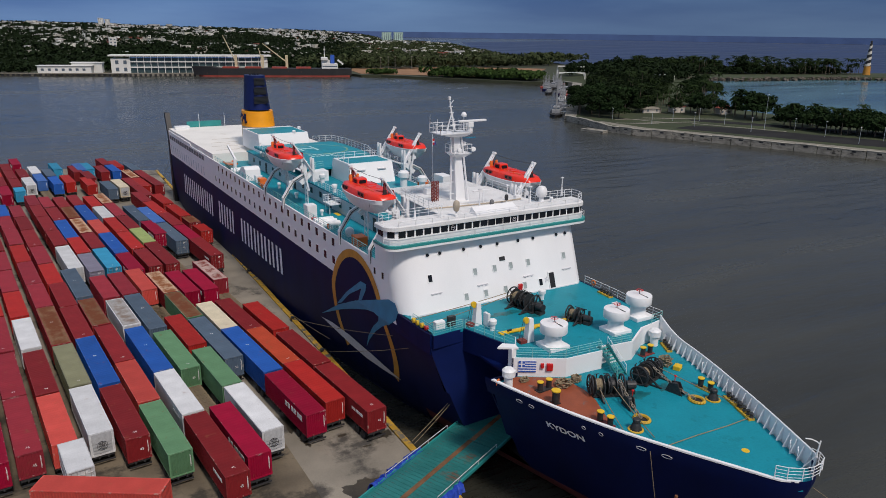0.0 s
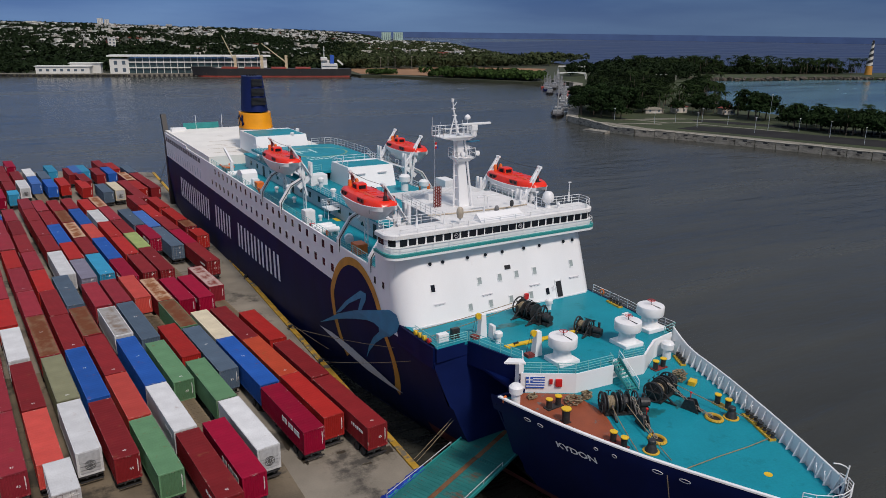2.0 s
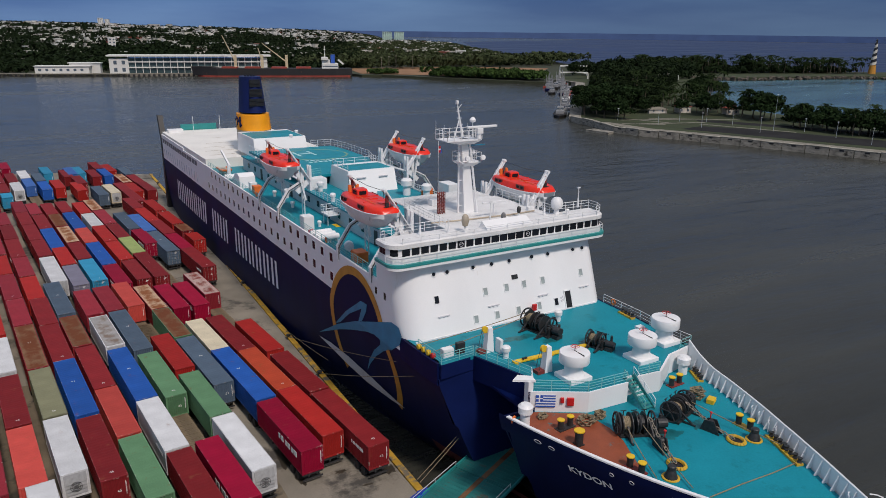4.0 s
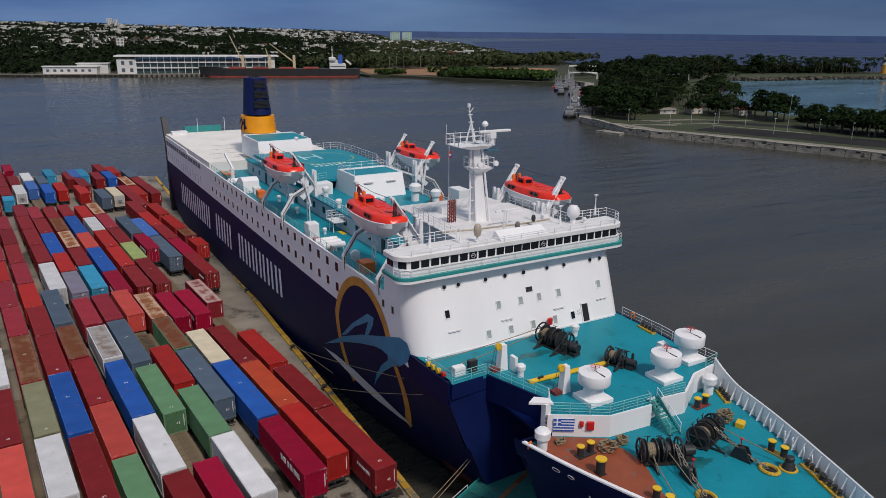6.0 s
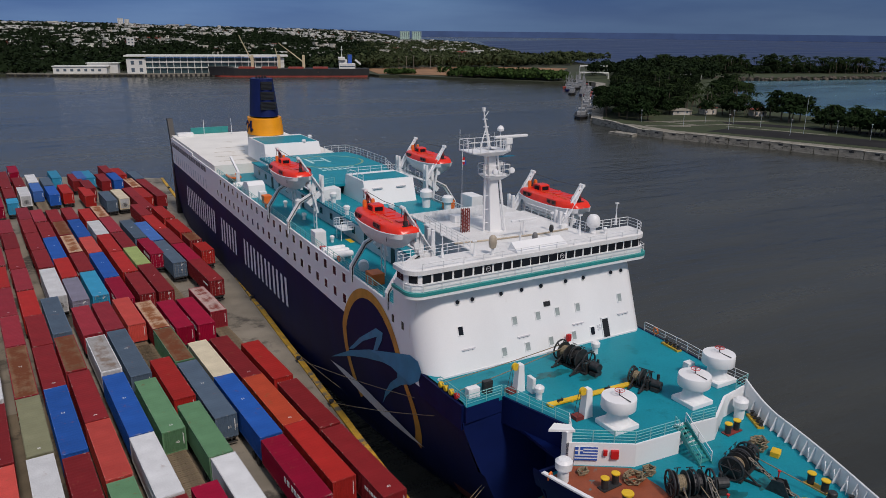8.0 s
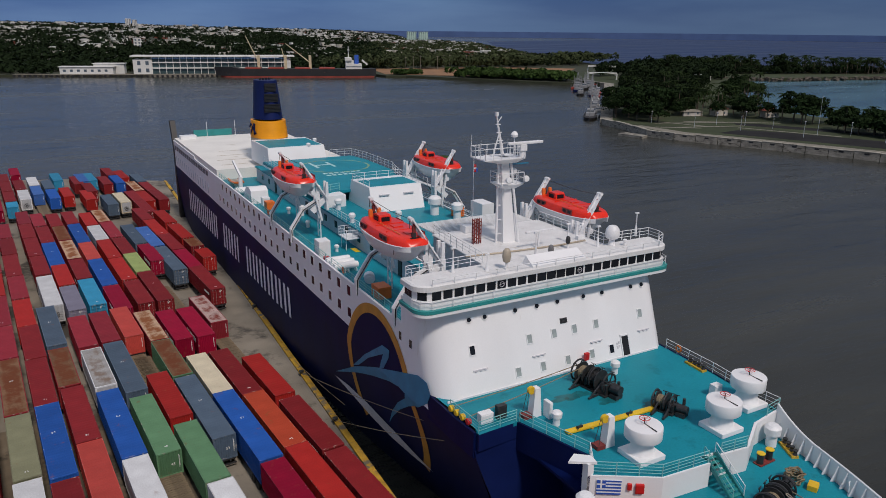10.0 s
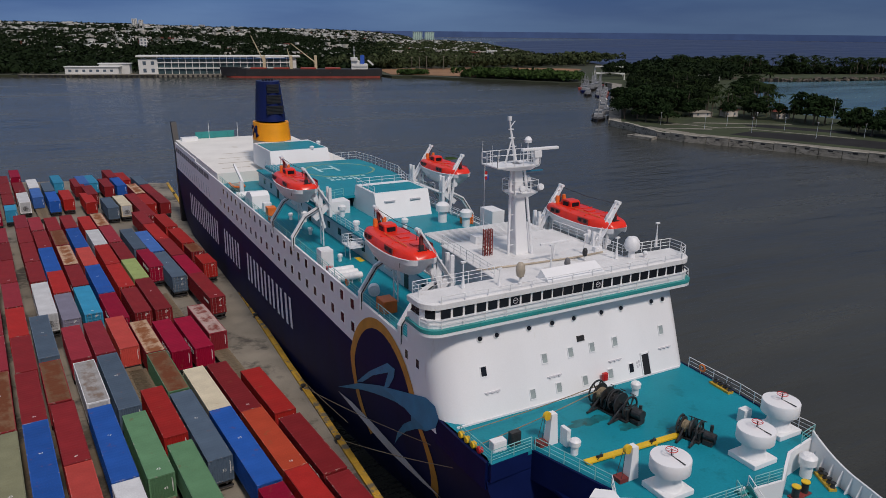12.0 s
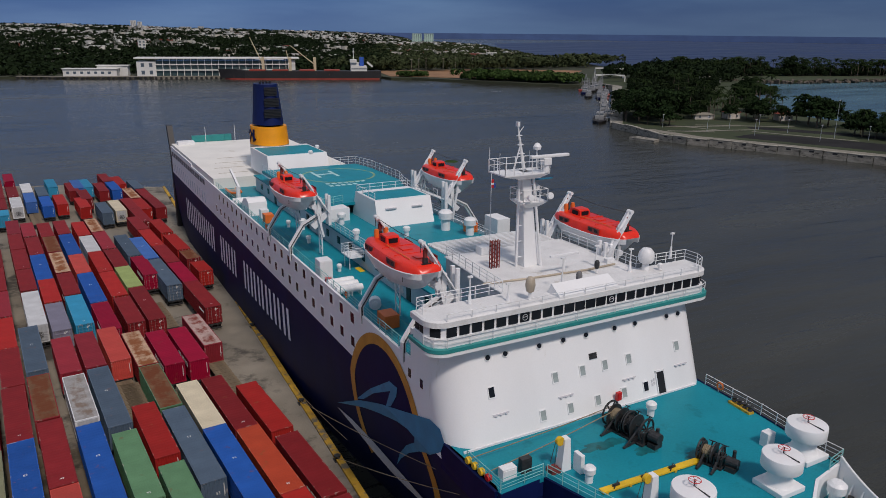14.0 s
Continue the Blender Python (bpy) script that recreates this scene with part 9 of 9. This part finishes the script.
# striped lighthouse on the spit
M_STRIPEW = mat("lighthouse_white", (0.55, 0.53, 0.47), 0.7)
lh = thing("lighthouse", "tall tapered lighthouse with black-white spiral over orange base", "lighthouse", pose(806, 484, LAND + 1, 0, 1.5, 31) @ Matrix.Scale(0.75, 4))
bm = B()
lathe(bm, [(5.6, 0), (4.4, 13.2)], seg=16)
part("tower_base", bm, M_ARCH, lh)
for k in range(12):
    bm = B()
    rows = []
    for q in (0, 1):
        row = []
        for j in range(17):
            z = min(48.4, max(13.2, 4.4 + (k + q) * 4.4 + 8.8 * (j / 16 - 1) + 8.8))
            r = 5.6 - 4.0 * z / 48.4
            ang = 2 * math.pi * j / 16
            row.append((r * math.cos(ang), r * math.sin(ang), z))
        rows.append(row)
    if max(p[2] for p in rows[1]) - min(p[2] for p in rows[0]) < 0.1:
        bm.free()
        continue
    loft(bm, rows, closed=False, caps=False)
    part("tower_band", bm, M_STRIPEW if k % 2 else M_BLACK, lh)
bm = B()
lathe(bm, [(1.5, 48), (1.5, 50.5), (0.2, 52)], seg=10)
part("lantern", bm, M_BLACK, lh)
# lamp posts and one tall mast in the park
for k, (x, y, h) in enumerate(((229, 240, 7), (248, 244, 6), (240, 222, 7), (259, 236, 7), (262, 222, 6), (250, 196, 7), (262, 198, 17), (274, 190, 6), (268, 170, 7), (262, 150, 7), (280, 150, 6), (276, 128, 7), (290, 118, 6), (284, 100, 7), (300, 92, 6), (222, 262, 6))):
    t = thing("lamp_post", "slim grey lamp post in the park", "lamp post", pose(x, y, PZ), "park lamps")
    bm = B()
    cyl(bm, (0, 0, 0), (0, 0, h), 0.09, 0.06, 6)
    part("pole", bm, M_GREYWALL, t)
    bm = B()
    box(bm, -0.5, 0.5, -0.15, 0.15, h, h + 0.18)
    part("lamp_head", bm, M_SILVER, t)
# park buildings
for x, y, w, d, h, roof, lab in ((284, 276, 8, 5, 3.6, M_ROOFRED, "small white park house with red roof"), (303, 258, 8, 5, 3.6, M_ROOFRED, "small white park house with red roof"), (267, 279, 11, 2, 2.2, M_PATH, "low white garden wall building")):
    t = thing("park_house", lab, "house", pose(x, y, PZ, 0, 0, -18), "park houses")
    bm = B()
    box(bm, -w / 2, w / 2, -d / 2, d / 2, 0, h)
    part("wall", bm, M_HOUSE, t)
    bm = B()
    loft(bm, [[(-w / 2 - 0.5, -d / 2 - 0.5, h), (w / 2 + 0.5, -d / 2 - 0.5, h), (w / 2 + 0.5, d / 2 + 0.5, h), (-w / 2 - 0.5, d / 2 + 0.5, h)], [(-w / 4, -0.2, h + 1.4), (w / 4, -0.2, h + 1.4), (w / 4, 0.2, h + 1.4), (-w / 4, 0.2, h + 1.4)]])
    part("roof", bm, roof, t)
    for xx in (-w / 4, w / 4):
        bm = B()
        box(bm, xx - 0.5, xx + 0.5, -d / 2 - 0.06, -d / 2 + 0.02, 0.9, 2.2)
        part("window", bm, M_BLUEGLASS, t)
for k, (x, y, w) in enumerate(((500, 505, 26), (548, 560, 18))):
    t = thing("beach_hall", "long white open hall among the trees", "building", pose(x, y, LAND, 0, 0, -30), "halls")
    bm = B()
    box(bm, -w / 2, w / 2, -4, 4, 4.2, 5.6)
    part("roof", bm, M_TERMWHITE, t)
    for j in range(5):
        bm = B()
        box(bm, -w / 2 + w * j / 4 - 0.2, -w / 2 + w * j / 4 + 0.2, -3.8, -3.4, 0, 4.2)
        part("column", bm, M_TERMWHITE, t)
# marina: quay strip, boats, canopy
bm = B()
prism(bm, [(208, 285), (213, 281), (390, 492), (398, 558), (386, 500)], WATER - 1, LAND + 0.6)
single("marina_quay", bm, M_QUAYWALL, "pale concrete marina quay", "quay", kind="structure")


def boat(x, y, rz, L, hullm, label, mast_h=0, house=True):
    t = thing("moored_boat", label, "boat", pose(x, y, WATER, 0, 0, rz), "moored boats")
    bm = B()
    loft(bm, [[(-w, yy, 1.3 + 0.02 * abs(yy - L / 2)), (-w * 0.7, yy, -0.3), (w * 0.7, yy, -0.3), (w, yy, 1.3 + 0.02 * abs(yy - L / 2))] for yy, w in ((0, 0.15), (L * 0.12, L * 0.07), (L * 0.3, L * 0.11), (L * 0.7, L * 0.115), (L, L * 0.08))])
    part("hull", bm, hullm, t)
    if house:
        bm = B()
        box(bm, -L * 0.07, L * 0.07, L * 0.35, L * 0.8, 1.2, 3.2)
        box(bm, -L * 0.055, L * 0.055, L * 0.45, L * 0.7, 3.2, 4.8)
        part("cabin", bm, M_CABIN, t)
        bm = B()
        box(bm, -L * 0.058, L * 0.058, L * 0.449, L * 0.7, 3.7, 4.3)
        part("window_band", bm, M_BLUEGLASS, t)
    for k in range(3 if mast_h else 0):
        bm = B()
        yy = L * (0.25 + 0.25 * k)
        hh = mast_h * (0.85, 1.0, 0.8)[k]
        cyl(bm, (0, yy, 1), (0, yy, hh), 0.24, 0.12, 6)
        cyl(bm, (-L * 0.07, yy, hh * 0.62), (L * 0.07, yy, hh * 0.62), 0.07, 0.07, 5)
        cyl(bm, (0, yy, hh), (0, yy + L * 0.2, 1.5), 0.03, 0.03, 4)
        cyl(bm, (0, yy, hh), (L * 0.1, yy, 1.5), 0.03, 0.03, 4)
        cyl(bm, (0, yy, hh), (-L * 0.1, yy, 1.5), 0.03, 0.03, 4)
        part("mast", bm, M_CABIN, t)
    return t


boat(212, 299, -40, 34, M_CARGOBLACK, "grey sailing ship with bare masts at the quay", 26, True)
boat(243, 334, -40, 26, M_NAVY, "white and blue workboat at the quay")
boat(262, 357, -40, 24, M_NAVY, "dark blue trawler at the quay", 12)
boat(280, 380, -40, 26, M_HOUSE2, "white passenger boat at the quay")
boat(300, 404, -40, 26, M_CARGORED, "red and white trawler at the quay", 12)
boat(322, 430, -40, 28, M_CARGORED, "rusty red coaster at the quay")
boat(340, 470, -40, 28, M_CARGOBLACK, "black hulled trawler at the quay", 14)
boat(366, 500, -40, 26, M_HOUSE2, "white trawler at the quay", 14)
boat(306, 418, -40, 22, M_NAVY, "blue and white workboat at the quay", 10)
boat(312, 424, -40, 24, M_GREYWALL, "pale trawler with rigging at the quay", 13)
boat(228, 312, -40, 24, M_GREYWALL, "grey patrol boat at the quay", 9)
boat(252, 344, -40, 24, M_HOUSE2, "white motor boat at the quay", 10)
boat(334, 452, -40, 24, M_NAVY, "dark trawler with white cabin at the quay", 14)
boat(348, 484, -62, 28, M_CARGOBLACK, "dark coaster moored across the basin", 12)
boat(362, 500, -62, 26, M_CARGORED, "rust-red trawler moored across the basin", 12)
boat(304, 428, -40, 26, M_CARGOBLACK, "dark trawler with rust streaks in the basin", 14)
boat(322, 458, -46, 28, M_NAVY, "dark blue coaster moored in the basin", 15)
boat(338, 484, -58, 26, M_CARGORED, "rust-red fishing boat in the basin", 13)
boat(294, 397, -40, 20, M_CARGOBLACK, "small black workboat in the basin", 9)
can = thing("entrance_canopy", "white arched canopy on thin posts", "canopy", pose(455, 590, LAND, 0, 0, -38))
bm = B()
loft(bm, [[(x, -3, 9 + 1.4 * math.cos(x / 14 * 1.57) ** 2), (x, 3, 9 + 1.4 * math.cos(x / 14 * 1.57) ** 2), (x, 3, 10.4), (x, -3, 10.4)] for x in (-14, -10, -5, 0, 5, 10, 14)])
part("roof", bm, M_TERMWHITE, can)
for x in (-14, 14):
    bm = B()
    box(bm, x - 0.6, x + 0.6, -1, 1, 0, 9)
    part("post", bm, M_TERMWHITE, can)
can2 = copy_thing(can, pose(420, 545, LAND - 3.2, 0, 0, -38) @ Matrix.Scale(0.95, 4))
# poles and pale roofs along the far avenue
for k in range(16):
    x, y = 300 + k * 16, 735 + k * 6 + (k % 3) * 9
    t = thing("street_pole", "tall pale street pole on the far bank", "pole", pose(x, y, LAND), "far street poles")
    bm = B()
    cyl(bm, (0, 0, 0), (0, 0, 15), 0.3, 0.2, 5)
    part("pole", bm, M_PATH, t)
    bm = B()
    box(bm, -1.4, 1.4, -0.2, 0.2, 14.6, 15)
    part("lamp_head", bm, M_PATH, t)
# floating weed patches
for x, y in ((44, 322), (88, 230)):
    bm = B()
    lathe(bm, [(2.6, -0.05), (2.3, 0.12), (0.6, 0.16)], seg=14)
    single("weed_mat", bm, M_MANGROVE, "small floating mat of dark water weed", "weed", pose(x, y, WATER), "weed mats")

# ---- loose things on the quay ----
container(-45.3, 37.4, "w", 6.1, None, CH)
copy_thing(CHASSIS[6.1], YARD @ Matrix.Translation((-45.3, 37.4, QUAY)))
cross = container(0, 0, "s", 12.2, None, CH)
cross.matrix_basis = YARD @ pose(-49.1, 37.4, QUAY + CH, 0, 0, -126.2)
copy_thing(CHASSIS[12.2], YARD @ pose(-49.1, 37.4, QUAY, 0, 0, -126.2))
# empty chassis between the rows
for v, u in ((-30.1, 42.6), (-27.4, 73.4), (-15.8, 73.6), (-18.0, 100.2), (-29.9, 178.0), (-26.8, 72.2)):
    c = copy_thing(CHASSIS[12.2], YARD @ Matrix.Translation((v, u, QUAY)))
    tagged(c, "empty black container chassis with plank bed")
PLANK = B()
box(PLANK, -1.1, 1.1, 0, 0.34, 0, 0.05)
PLANK_ME = mesh_of("plank", PLANK, M_PLANK)
for c in [o for o in scene.objects if o.parent is None and o.get("label", "").startswith("empty black")]:
    for k in range(31):
        p = part("plank", PLANK_ME, None, c)
        p.location = (0.02 * ((k * 7) % 3 - 1), 0.2 + k * 0.385, CH - 0.02 + 0.012 * ((k * 5) % 3))
# wet and oily patches on the apron
for q, (x, y, rx, ry) in enumerate(((-23.6, 22.6, 2.6, 2.2), (-26.4, 38.6, 1.0, 3.4), (-19.6, 40.6, 1.9, 1.0), (-23.2, 39.6, 1.5, 0.9), (-26.2, 33.6, 0.5, 1.4), (-22.0, 33.0, 0.9, 0.3), (-20.4, 29.6, 0.7, 0.25), (-17.4, 31.0, 0.8, 1.2))):
    stain_patch(x, y, QUAY + 0.003, rx, ry, 90 + q, M_WETCONC, "wet_patch", "dark wet patch on the concrete apron", None)
